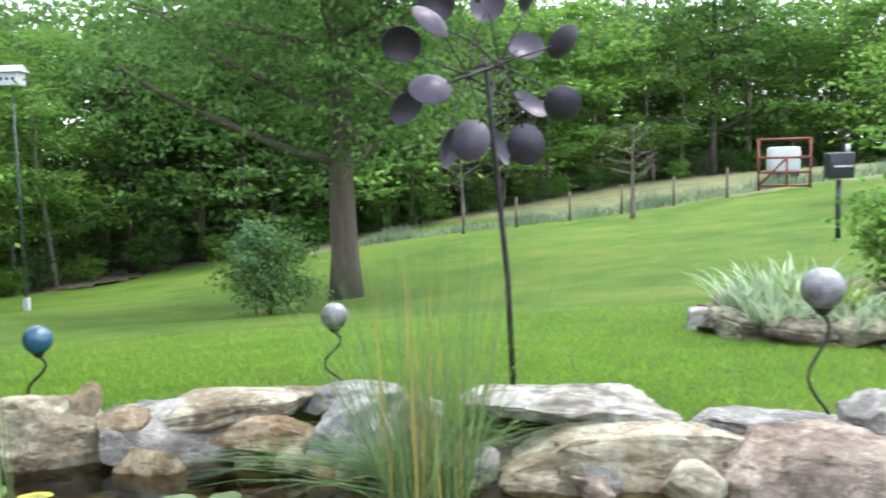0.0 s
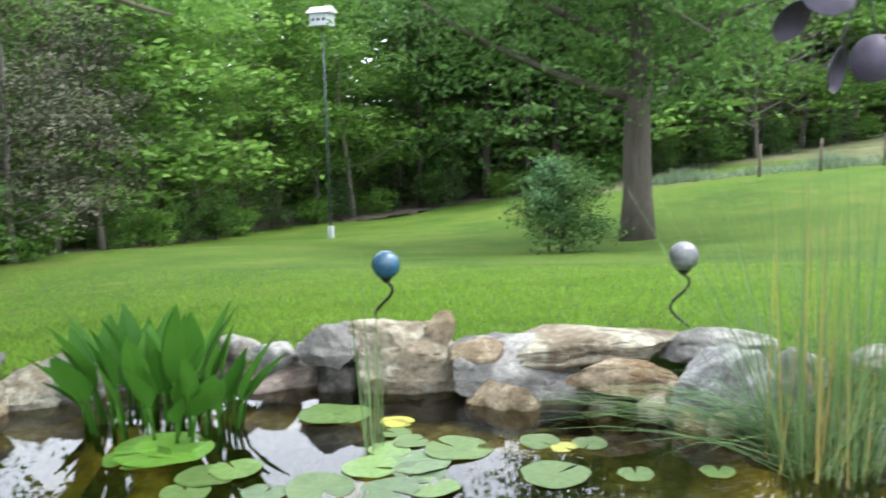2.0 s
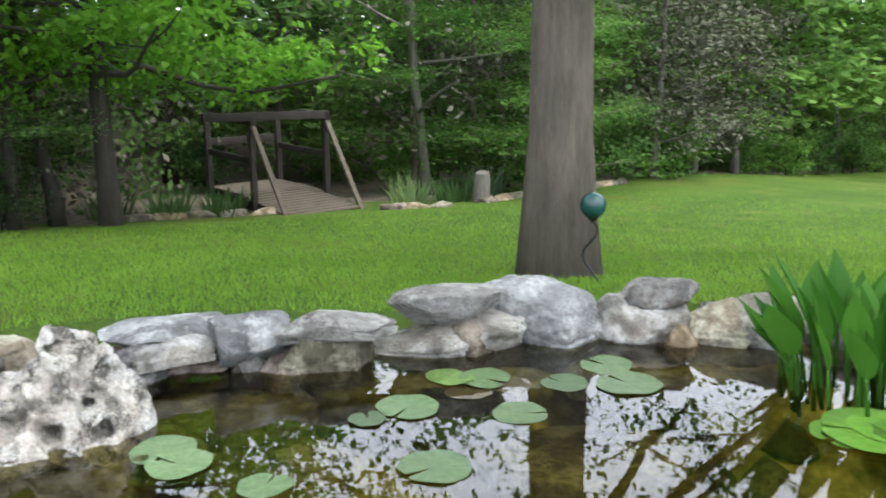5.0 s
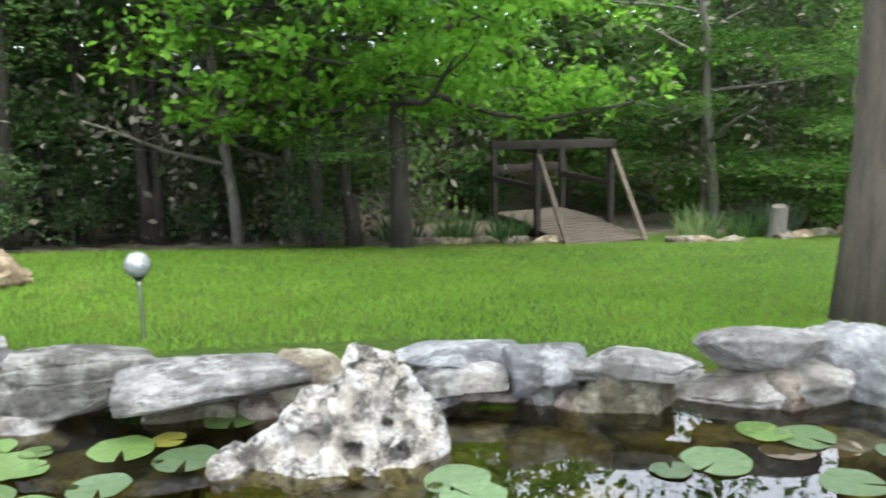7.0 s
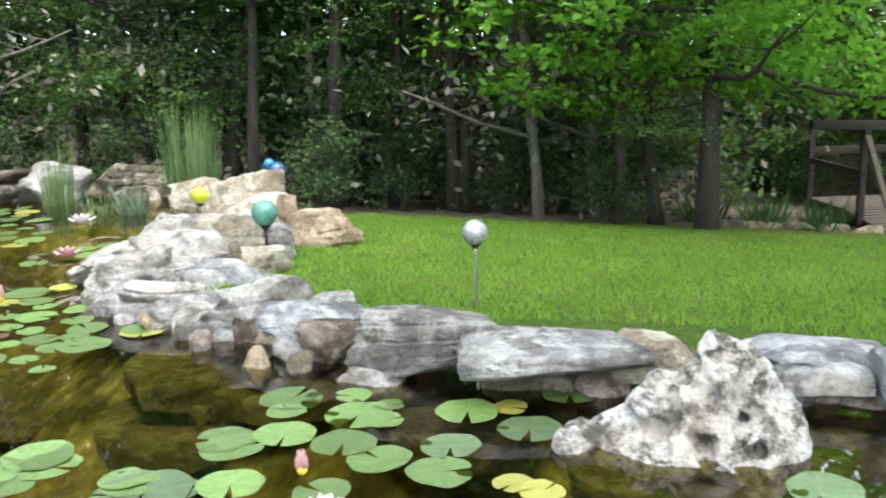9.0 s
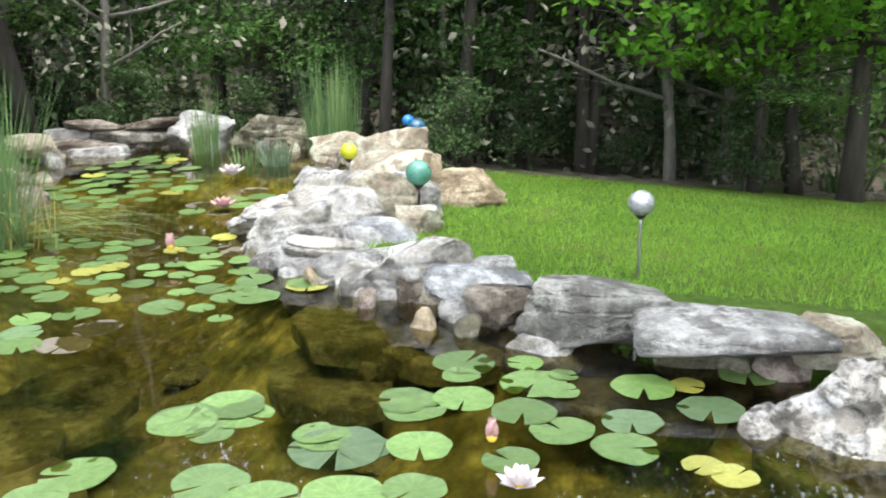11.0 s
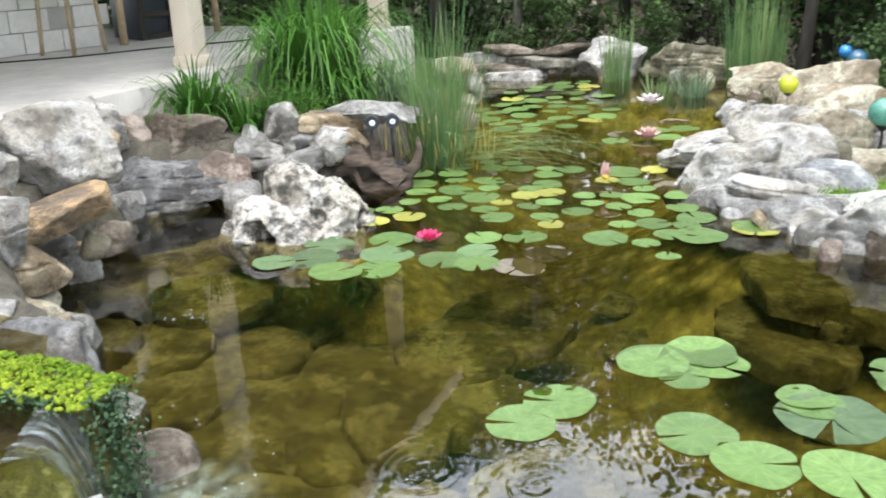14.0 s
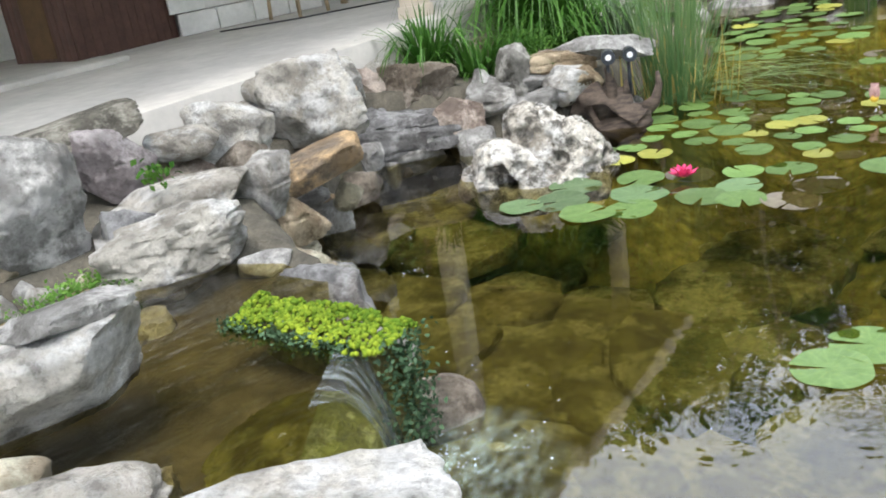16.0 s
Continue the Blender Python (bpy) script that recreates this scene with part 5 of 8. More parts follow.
reed_clump("reed_tuft", -1.68, 4.28, 0.06, 1.05, 12, 0.008, LEAF_REED, "few thin reeds standing in the pond", 0.14, 37)


def broad_plant(x, y, count, height, label, seed):
    """Upright lance-shaped leaves on stalks."""
    rr = random.Random(seed)
    th = thing("water_plant", pose(x, y, 0), label, "water plant")
    for k_ in range(count):
        a, rad_ = rr.uniform(0, 2 * math.pi), 0.36 * math.sqrt(rr.random())
        bx, by = math.cos(a) * rad_ * 1.15, math.sin(a) * rad_ * 0.8
        hh = height * rr.uniform(0.45, 1.0) * (1 - 0.35 * rad_ / 0.36)
        lean_a, lean = a + rr.uniform(-0.6, 0.6), rr.uniform(0.15, 0.7) * (0.35 + rad_ / 0.36)
        ln, wd = hh * rr.uniform(0.55, 0.7), rr.uniform(0.046, 0.074)
        tipx, tipy = bx + math.cos(lean_a) * lean * hh, by + math.sin(lean_a) * lean * hh
        face = lean_a + math.pi / 2 + rr.uniform(-0.7, 0.7)
        sx, sy = math.cos(face), math.sin(face)
        bm = bmesh.new()
        rows = []
        for i in range(8):
            f = i / 7
            t_ = 1 - ln / hh + f * ln / hh
            c_ = Vector((bx + (tipx - bx) * t_ ** 1.4, by + (tipy - by) * t_ ** 1.4, hh * t_))
            w_ = wd * (math.sin(math.pi * f ** 0.75) ** 0.9 if 0 < i < 7 else (0.25 if i == 0 else 0.02))
            fold = Vector((-sy, sx, 0)) * w_ * 0.4
            rows.append([bm.verts.new(c_ - Vector((sx, sy, 0)) * w_ + fold), bm.verts.new(c_), bm.verts.new(c_ + Vector((sx, sy, 0)) * w_ + fold)])
        for p_, q in zip(rows, rows[1:]):
            for i in (0, 1):
                bm.faces.new((p_[i], p_[i + 1], q[i + 1], q[i]))
        lf = part("leaf", bm, LEAF_PICKEREL if hh > height * 0.5 or rr.random() > 0.12 else LEAF_STRAW, th)
        vs, fs = tube([(bx, by, -0.1), (bx + (tipx - bx) * 0.2, by + (tipy - by) * 0.2, hh * 0.3), tuple(bx_ for bx_ in (bx + (tipx - bx) * (1 - ln / hh) ** 1.4, by + (tipy - by) * (1 - ln / hh) ** 1.4, hh * (1 - ln / hh) + 0.02))], [0.011, 0.009, 0.006], 5)
        mesh_object("stalk", vs, fs, LEAF_PICKEREL, th)
    return th


broad_plant(-2.82, 4.28, 62, 0.76, "broad-leaved green water plant growing in the pond", 3)


lily_pad(-3.95, -1.44, 0.142, "g")
lily_pad(-4.10, -1.31, 0.133, "g")
lily_pad(-3.28, -1.65, 0.123, "g")
lily_pad(-3.48, -1.61, 0.131, "g")
lily_pad(-3.50, -1.13, 0.133, "g")
lily_pad(-3.42, -0.91, 0.134, "g")
lily_pad(-3.50, -0.66, 0.142, "g")
lily_pad(-3.58, -0.44, 0.110, "g")
lily_pad(-5.80, -1.60, 0.111, "g")
lily_pad(-4.21, -0.58, 0.130, "g")
lily_pad(-4.33, -0.40, 0.127, "g")
lily_pad(-4.25, -0.15, 0.130, "g")
lily_pad(-4.73, -0.47, 0.141, "g")
lily_pad(-4.58, -0.46, 0.085, "g")
lily_pad(-4.77, -0.20, 0.083, "g")
lily_pad(-4.65, -0.02, 0.068, "g")
lily_pad(-4.54, -0.14, 0.143, "g")
lily_pad(-4.48, -0.02, 0.084, "g")
lily_pad(-4.11, 0.01, 0.125, "g")
lily_pad(-4.01, 0.25, 0.125, "g")
lily_pad(-4.23, 0.27, 0.118, "m")
lily_pad(-4.58, 0.32, 0.133, "g")
lily_pad(-4.63, 0.50, 0.077, "y")
lily_pad(-4.40, 0.58, 0.131, "m")
lily_pad(-4.79, 0.76, 0.125, "g")
lily_pad(-3.84, -0.15, 0.103, "g")
lily_pad(-3.89, -0.49, 0.122, "g")
lily_pad(-3.89, -0.85, 0.106, "g")
lily_pad(-4.03, -1.24, 0.130, "g")
lily_pad(-3.86, -1.30, 0.091, "g")
lily_pad(-3.92, 0.51, 0.075, "y")
lily_pad(-3.86, 0.61, 0.079, "y")
lily_pad(-3.90, 1.56, 0.124, "m")
lily_pad(-3.85, -0.68, 0.100, "m")
lily_pad(-6.64, -2.73, 0.145, "g")
lily_pad(-6.79, -2.56, 0.090, "y")
lily_pad(-6.24, -2.18, 0.099, "g")
lily_pad(-5.82, -1.93, 0.111, "g")
lily_pad(-5.51, -1.80, 0.140, "g")
lily_pad(-5.45, -1.94, 0.090, "g")
lily_pad(-5.51, -2.24, 0.078, "g")
lily_pad(-5.12, -1.83, 0.065, "g")
lily_pad(-5.75, -1.57, 0.124, "y")
lily_pad(-4.28, -0.63, 0.127, "g")
lily_pad(-3.82, -0.78, 0.176, "m")
lily_pad(-3.93, -0.89, 0.097, "g")
lily_pad(-3.93, -1.44, 0.134, "g")
lily_pad(-4.12, -1.32, 0.133, "g")
lily_pad(-3.74, 2.34, 0.078, "m")
lily_pad(-3.76, 2.54, 0.133, "m")
lily_pad(-3.46, 2.90, 0.116, "m")
lily_pad(-3.63, 3.26, 0.105, "m")
lily_pad(-3.70, 3.56, 0.120, "m")
lily_pad(-3.47, 3.49, 0.146, "m")
lily_pad(-3.98, 2.85, 0.090, "g")
lily_pad(-3.75, 3.05, 0.093, "p")
lily_pad(-3.78, 2.85, 0.103, "p")
lily_pad(-3.23, 2.36, 0.135, "m")
lily_pad(-3.75, 1.58, 0.122, "m")
lily_pad(-3.42, 1.79, 0.098, "m")
lily_pad(-3.86, 2.99, 0.118, "m")
lily_pad(-3.94, 2.87, 0.092, "g")
lily_pad(-2.62, 3.84, 0.147, "l")
lily_pad(-2.56, 4.01, 0.155, "l")
lily_pad(-2.08, 4.61, 0.146, "g")
lily_pad(-2.20, 3.77, 0.125, "g")
lily_pad(-2.12, 3.87, 0.114, "g")
lily_pad(-2.18, 3.61, 0.101, "g")
lily_pad(-1.69, 3.82, 0.141, "g")
lily_pad(-1.31, 4.39, 0.153, "g")
lily_pad(-1.37, 4.10, 0.117, "m")
lily_pad(-1.58, 4.07, 0.121, "g")
lily_pad(-1.96, 3.42, 0.146, "g")
lily_pad(-1.65, 4.48, 0.071, "g")
lily_pad(-1.54, 4.40, 0.082, "g")
lily_pad(-1.71, 4.59, 0.067, "y")
lily_pad(-1.87, 3.70, 0.095, "m")
lily_pad(-1.41, 3.89, 0.120, "m")
lily_pad(-1.26, 3.97, 0.109, "g")
lily_pad(-0.99, 4.58, 0.091, "g")
lily_pad(-0.77, 4.63, 0.080, "g")
lily_pad(-0.52, 4.36, 0.074, "g")
lily_pad(-0.21, 4.49, 0.072, "g")
lily_pad(-0.83, 4.25, 0.143, "g")
lily_pad(-1.71, 4.62, 0.085, "y")
lily_pad(-1.59, 4.28, 0.095, "g")
lily_pad(-2.00, 4.64, 0.126, "g")
lily_pad(-2.11, 4.55, 0.083, "g")
lily_pad(-1.41, 4.19, 0.134, "m")
lily_pad(-0.87, 4.55, 0.059, "y")
lily_pad(-2.57, 3.95, 0.225, "l")
lily_pad(-5.84, -2.58, 0.072, "g")
lily_pad(-5.31, -2.94, 0.101, "g")
lily_pad(-6.06, -2.55, 0.077, "g")
lily_pad(-5.86, -3.33, 0.070, "g")
lily_pad(-6.07, -2.37, 0.121, "g")
lily_pad(-5.26, -2.00, 0.074, "g")
lily_pad(-6.03, -3.43, 0.108, "g")
lily_pad(-5.96, -3.08, 0.082, "g")
lily_pad(-5.44, -2.70, 0.085, "g")
lily_pad(-6.29, -3.86, 0.122, "g")
lily_pad(-5.64, -3.26, 0.121, "g")
lily_pad(-6.55, -3.08, 0.105, "g")
lily_pad(-5.38, -2.46, 0.074, "p")
lily_pad(-6.42, -2.56, 0.111, "g")
lily_pad(-6.35, -3.15, 0.103, "g")
lily_pad(-5.49, -3.47, 0.079, "g")
lily_pad(-5.76, -3.79, 0.104, "g")
lily_pad(-5.72, -3.50, 0.116, "g")
lily_pad(-5.99, -2.07, 0.096, "g")
lily_pad(-6.17, -3.56, 0.096, "p")
lily_pad(-5.74, -2.83, 0.085, "g")
lily_pad(-6.81, -2.91, 0.075, "p")
lily_pad(-6.42, -3.40, 0.099, "g")
lily_pad(-6.62, -3.85, 0.091, "g")
lily_pad(-5.81, -3.03, 0.090, "y")
lily_pad(-6.50, -3.72, 0.070, "g")
lily_pad(-6.44, -2.95, 0.076, "p")
lily_pad(-5.36, -3.61, 0.070, "g")
lily_pad(-6.17, -2.71, 0.103, "p")
lily_pad(-5.58, -3.68, 0.099, "g")
lily_pad(-5.68, -2.41, 0.080, "p")
lily_pad(-5.24, -2.22, 0.121, "g")
lily_pad(-5.38, -3.30, 0.093, "g")
lily_pad(-5.60, -2.89, 0.076, "g")
lily_pad(-6.43, -2.29, 0.125, "p")
lily_pad(-6.10, -3.77, 0.101, "g")
lily_pad(-6.37, -3.59, 0.097, "g")
lily_pad(-5.94, -3.63, 0.079, "g")
lily_pad(-6.29, -2.43, 0.073, "g")
lily_pad(-6.55, -3.54, 0.078, "g")
lily_pad(-5.42, -3.09, 0.087, "g")
lily_pad(-5.61, -2.10, 0.101, "g")
lily_pad(-6.29, -2.91, 0.072, "p")
lily_pad(-5.99, -3.98, 0.105, "g")
lily_pad(-6.14, -3.24, 0.071, "p")
lily_pad(-6.39, -2.73, 0.078, "y")
lily_pad(-5.98, -2.70, 0.073, "g")
lily_pad(-5.84, -2.41, 0.078, "g")
lily_pad(-6.12, -3.04, 0.102, "g")
lily_pad(-5.63, -2.58, 0.094, "g")
lily_pad(-5.65, -1.92, 0.080, "g")
lily_pad(-5.94, -2.92, 0.098, "y")
lily_pad(-6.51, -3.25, 0.069, "g")
lily_pad(-5.77, -2.24, 0.077, "g")
lily_pad(-6.57, -2.49, 0.075, "p")
lily_pad(-5.33, -2.60, 0.075, "y")
lily_pad(-5.60, -3.08, 0.070, "y")
lily_pad(-5.96, -3.24, 0.071, "p")
lily_pad(-4.91, -3.54, 0.092, "y")
lily_pad(-5.15, -3.61, 0.088, "g")
lily_pad(-5.03, -3.75, 0.096, "g")
lily_pad(-5.09, -3.42, 0.098, "y")
lily_pad(-4.67, -3.24, 0.122, "g")
lily_pad(-4.88, -2.39, 0.124, "p")
lily_pad(-4.13, -3.18, 0.134, "g")
lily_pad(-4.26, -3.02, 0.124, "g")
lily_pad(-4.74, -2.72, 0.111, "m")
lily_pad(-4.44, -3.49, 0.139, "m")
lily_pad(-4.63, -2.41, 0.134, "p")
lily_pad(-4.22, -3.41, 0.141, "m")
lily_pad(-4.82, -3.04, 0.126, "p")
lily_pad(-4.46, -3.11, 0.143, "m")
lily_pad(-5.06, -2.62, 0.121, "g")
lily_pad(-4.53, -2.80, 0.126, "g")
lily_pad(-4.94, -2.81, 0.102, "g")
lily_pad(-4.62, -2.98, 0.093, "p")
lily_pad(-4.08, -3.55, 0.113, "m")
lily_pad(-4.57, -2.62, 0.115, "g")
lily_pad(-8.69, -4.89, 0.108, "g")
lily_pad(-8.72, -4.56, 0.102, "g")
lily_pad(-9.60, -4.54, 0.126, "g")
lily_pad(-8.55, -4.27, 0.080, "g")
lily_pad(-8.26, -4.40, 0.128, "g")
lily_pad(-7.63, -4.24, 0.122, "g")
lily_pad(-9.03, -4.69, 0.125, "g")
lily_pad(-8.85, -3.79, 0.093, "g")
lily_pad(-9.95, -4.85, 0.126, "g")
lily_pad(-8.80, -4.33, 0.102, "g")
lily_pad(-9.84, -5.09, 0.109, "g")
lily_pad(-8.59, -4.00, 0.108, "g")
lily_pad(-10.20, -4.97, 0.099, "g")
lily_pad(-9.02, -4.95, 0.123, "y")
lily_pad(-9.09, -4.08, 0.078, "g")
lily_pad(-9.71, -4.79, 0.077, "g")
lily_pad(-8.52, -4.63, 0.123, "g")
lily_pad(-7.68, -4.02, 0.111, "g")
lily_pad(-9.22, -4.94, 0.076, "g")
lily_pad(-8.29, -4.70, 0.133, "g")
lily_pad(-8.51, -3.72, 0.132, "g")
lily_pad(-9.27, -4.61, 0.094, "g")
lily_pad(-8.09, -4.78, 0.094, "g")
lily_pad(-7.95, -3.81, 0.093, "g")
lily_pad(-9.29, -4.36, 0.085, "g")
lily_pad(-7.81, -4.42, 0.082, "g")
lily_pad(-9.85, -4.55, 0.094, "y")
lily_pad(-8.26, -4.03, 0.117, "g")
lily_pad(-7.96, -4.34, 0.093, "g")
lily_pad(-7.57, -4.58, 0.104, "y")
lily_pad(-8.06, -4.06, 0.093, "g")
lily_pad(-7.95, -4.61, 0.123, "g")
lily_pad(-8.29, -3.74, 0.112, "y")
lily_pad(-8.85, -4.79, 0.077, "g")
lily_pad(-10.23, -4.74, 0.082, "g")
lily_pad(-8.35, -4.93, 0.100, "g")
lily_pad(-9.54, -4.19, 0.125, "g")
lily_pad(-9.63, -5.02, 0.124, "g")
lily_pad(-8.87, -4.13, 0.109, "g")
lily_pad(-9.38, -5.18, 0.086, "g")
lily_pad(-10.07, -4.60, 0.125, "y")
lily_pad(-10.39, -4.79, 0.076, "g")
lily_pad(-10.04, -5.05, 0.091, "g")
lily_pad(-9.01, -4.43, 0.094, "g")
lily_pad(-7.89, -4.13, 0.092, "g")
lily_pad(-8.52, -3.05, 0.131, "p")
lily_pad(-7.83, -3.23, 0.136, "p")
lily_pad(-7.59, -2.94, 0.128, "p")
lily_pad(-8.09, -3.06, 0.132, "g")
lily_pad(-8.25, -2.87, 0.125, "g")
lily_pad(-7.86, -2.87, 0.130, "g")
lily_pad(-7.57, -3.19, 0.105, "g")



# ---- woods ----
def limb_path(rng, start, direction, length, bends=5, wander=0.18, rise=0.05):
    pts, d = [Vector(start)], Vector(direction).normalized()
    for _ in range(bends):
        d = (d + Vector((rng.uniform(-1, 1), rng.uniform(-1, 1), rng.uniform(-0.6, 0.8) + rise * 3)) * wander).normalized()
        pts.append(pts[-1] + d * length / bends)
    return pts


def tree(name, seed, height, girth, crown_low, crown_r, sprays, per, leaf_size, bark, leaf_mat, label, lean=0.0, limbs=10, spray_r=0.42, flat=0.3, sides=10, top_r=0.5, category="tree", rise=(0.1, 0.5), clear=-9.0, low=1.0):
    """A tapered trunk with limbs, and a crown of many small leaves gathered in level sprays."""
    rng = random.Random(seed)
    nrg = np.random.default_rng(seed)
    th = thing(name, pose(0, 0, 0), label, category)
    verts, faces = [], []
    top = height * 0.95
    tp = [Vector((0, 0, -0.3))]
    for k_ in range(1, 11):
        f = k_ / 10
        tp.append(Vector((lean * f * height * 0.14 + rng.uniform(-0.05, 0.05) * f * height * 0.3, rng.uniform(-0.05, 0.05) * f * height * 0.3, f * top)))
    rad = [girth * 0.5 * (1.35 if k_ == 0 else (1 - k_ / 10) ** 0.75 + 0.05) for k_ in range(11)]
    tube(tp, rad, sides, verts, faces)
    ends = []
    for k_ in range(limbs):
        f = crown_low / height + (0.93 - crown_low / height) * ((k_ + rng.random()) / limbs) ** low
        i = min(int(f * 10), 9)
        start = tp[i].lerp(tp[i + 1], f * 10 - i)
        ang = k_ * 2.4 + rng.uniform(-0.5, 0.5)
        f2 = (f - crown_low / height) / (1 - crown_low / height)
        reach = crown_r * (1 - (1 - top_r) * f2 ** 1.5) * rng.uniform(0.75, 1.1)
        path = limb_path(rng, start, (math.cos(ang), math.sin(ang), rng.uniform(*rise)), reach)
        path = [Vector((p_.x, p_.y, max(p_.z, clear + 0.4 * max(0.0, p_.x)))) for p_ in path]
        r0 = girth * 0.22 * (1.1 - f)
        tube(path, [r0 * (1 - 0.8 * j / 5) + 0.006 for j in range(6)], 6, verts, faces)
        ends += path[2:] + path[3:]
        for _ in range(4):
            s0 = path[rng.randint(1, 4)]
            twig = limb_path(rng, s0, (rng.uniform(-1, 1), rng.uniform(-1, 1), rng.uniform(-0.4, 0.5)), reach * rng.uniform(0.3, 0.55), 3)
            twig = [Vector((p_.x, p_.y, max(p_.z, clear + 0.4 * max(0.0, p_.x)))) for p_ in twig]
            tube(twig, [r0 * 0.35, r0 * 0.25, r0 * 0.15, 0.004], 3, verts, faces, False)
            ends += twig[1:]
    mesh_object("trunk", verts, faces, bark, th)
    ends += [tp[8], tp[9], tp[10]]
    ctr = np.array([tuple(e) for e in ends])
    pick = ctr[nrg.integers(0, len(ctr), sprays)] + nrg.normal(size=(sprays, 3)) * np.array([0.14, 0.14, 0.1]) * crown_r
    size = nrg.uniform(0.6, 1.35, sprays)
    c = np.repeat(pick, per, axis=0) + nrg.normal(size=(sprays * per, 3)) * np.array([1, 1, flat]) * spray_r * np.repeat(size, per)[:, None] * 0.75
    bar = clear + 0.4 * np.maximum(0, c[:, 0])
    c[:, 2] = np.where(c[:, 2] < bar, 2 * bar - c[:, 2], c[:, 2])
    quads_mesh("crown", leaf_quads(nrg, c, leaf_size, 0.25, 0.55, 0.7), leaf_mat, th)
    return th


def ground_at(x, y):
    return float(ground_z(np.array([float(x)]), np.array([float(y)]))[0])


def put(x, y, yaw=0.0, s=1.0, dz=0.0):
    return pose(x, y, ground_at(x, y) + dz, 0, 0, yaw) @ Matrix.Diagonal((s, s, s, 1))


def edge_rows(line, depths, gap, seed, keep=None):
    """Places in rows behind a line of the wood's edge."""
    rng = random.Random(seed)
    rows = []
    for (x0, y0), (x1, y1) in zip(line, line[1:]):
        ln = math.hypot(x1 - x0, y1 - y0)
        nx, ny = -(y1 - y0) / ln, (x1 - x0) / ln
        for depth in depths:
            cnt = max(1, round(ln / (gap + depth * 0.2)))
            for q in range(cnt):
                f = (q + rng.uniform(0.1, 0.9)) / cnt
                o = depth + rng.uniform(-0.7, 1.0)
                x, y = x0 + (x1 - x0) * f + nx * o, y0 + (y1 - y0) * f + ny * o
                if not (-19.5 < x < -13.0 and 4.6 < y < 8.6 - (x + 14) * 0.2):
                    rows.append((x, y, depth, rng.random(), rng.uniform(0, 360), rng.uniform(0.85, 1.2)))
    return rows


EDGE = WOODS[1:18]
TREES = {
    "oak": tree("oak_tree", 11, 9.5, 0.24, 2.0, 2.9, 430, 40, 0.088, BARK_DARK, LEAF_OAK, "young oak with dark bark and green spring leaves"),
    "elm": tree("elm_tree", 12, 10.5, 0.20, 1.2, 2.7, 450, 40, 0.088, BARK, LEAF_BRIGHT, "elm with fresh bright green leaves at the wood's edge"),
    "tall": tree("oak_tree", 13, 11.0, 0.30, 2.8, 3.2, 450, 40, 0.09, BARK_DARK, LEAF_OAK, "tall oak with a dark leaning trunk", 0.9),
    "cedar": tree("cedar_tree", 14, 9.0, 0.20, 0.9, 2.0, 270, 22, 0.16, BARK_PALE, LEAF_CEDAR, "dark green cedar with a pale shaggy trunk", 0.2, 14, 0.36, 0.5, 10, 0.3),
    "slim": tree("hackberry_tree", 15, 8.5, 0.13, 1.0, 2.2, 370, 36, 0.09, BARK_PALE, LEAF_BRIGHT, "slim hackberry with light green leaves", 0.4),
    "bare": tree("cedar_tree", 16, 10.0, 0.24, 4.6, 2.4, 260, 26, 0.15, BARK_DARK, LEAF_CEDAR, "tall cedar with a bare lower trunk", 0.5, 12, 0.4, 0.5),
    "grey": tree("dying_cedar", 20, 9.0, 0.2, 0.8, 2.1, 300, 26, 0.13, BARK_PALE, LEAF_TWIG, "dying grey-brown cedar with dry twiggy branches", 0.3, 16, 0.4, 0.6, 8, 0.4),
    "far_oak": tree("oak_tree", 18, 10.0, 0.26, 1.6, 3.0, 170, 22, 0.24, BARK_DARK, LEAF_OAK, "oak deeper in the woods with dense green leaves"),
    "far_elm": tree("elm_tree", 19, 10.0, 0.22, 1.2, 2.9, 170, 22, 0.24, BARK, LEAF_BRIGHT, "elm deeper in the woods with light green leaves"),
    "dead": tree("dead_tree", 17, 6.5, 0.14, 0.8, 2.0, 120, 8, 0.12, BARK_PALE, LEAF_DRY, "leafless grey tree with thin twigs", 0.7, 16, 0.5, 0.8),
}
BUSHES = {
    "a": tree("bush", 21, 1.9, 0.06, 0.1, 1.0, 110, 18, 0.14, BARK_DARK, LEAF_OAK, "green bush at the wood's edge", 0, 9, 0.26, 0.5, 6, 0.7, "bush"),
    "b": tree("bush", 22, 1.3, 0.05, 0.05, 0.85, 100, 18, 0.13, BARK_DARK, LEAF_BRIGHT, "low bright green bush under the trees", 0, 8, 0.24, 0.5, 6, 0.8, "bush"),
    "c": tree("bush", 23, 2.4, 0.06, 0.2, 1.1, 110, 18, 0.13, BARK_DARK, LEAF_CEDAR, "dark green cedar bush", 0, 10, 0.26, 0.6, 6, 0.4, "bush"),
}
TREE_GROUP = {"grey": "dying cedars in the woods", "far_oak": "oaks in the woods", "far_elm": "elms in the woods", "oak": "oaks in the woods", "elm": "elms in the woods", "tall": "oaks in the woods", "cedar": "cedars in the woods", "slim": "hackberries in the woods", "bare": "cedars in the woods", "dead": "dead trees in the woods"}
placed = set()


HEIGHT = {"oak": 9.5, "elm": 10.5, "tall": 11.0, "cedar": 9.0, "slim": 8.5, "bare": 10.0, "grey": 9.0, "far_oak": 10.0, "far_elm": 10.0, "dead": 6.5}


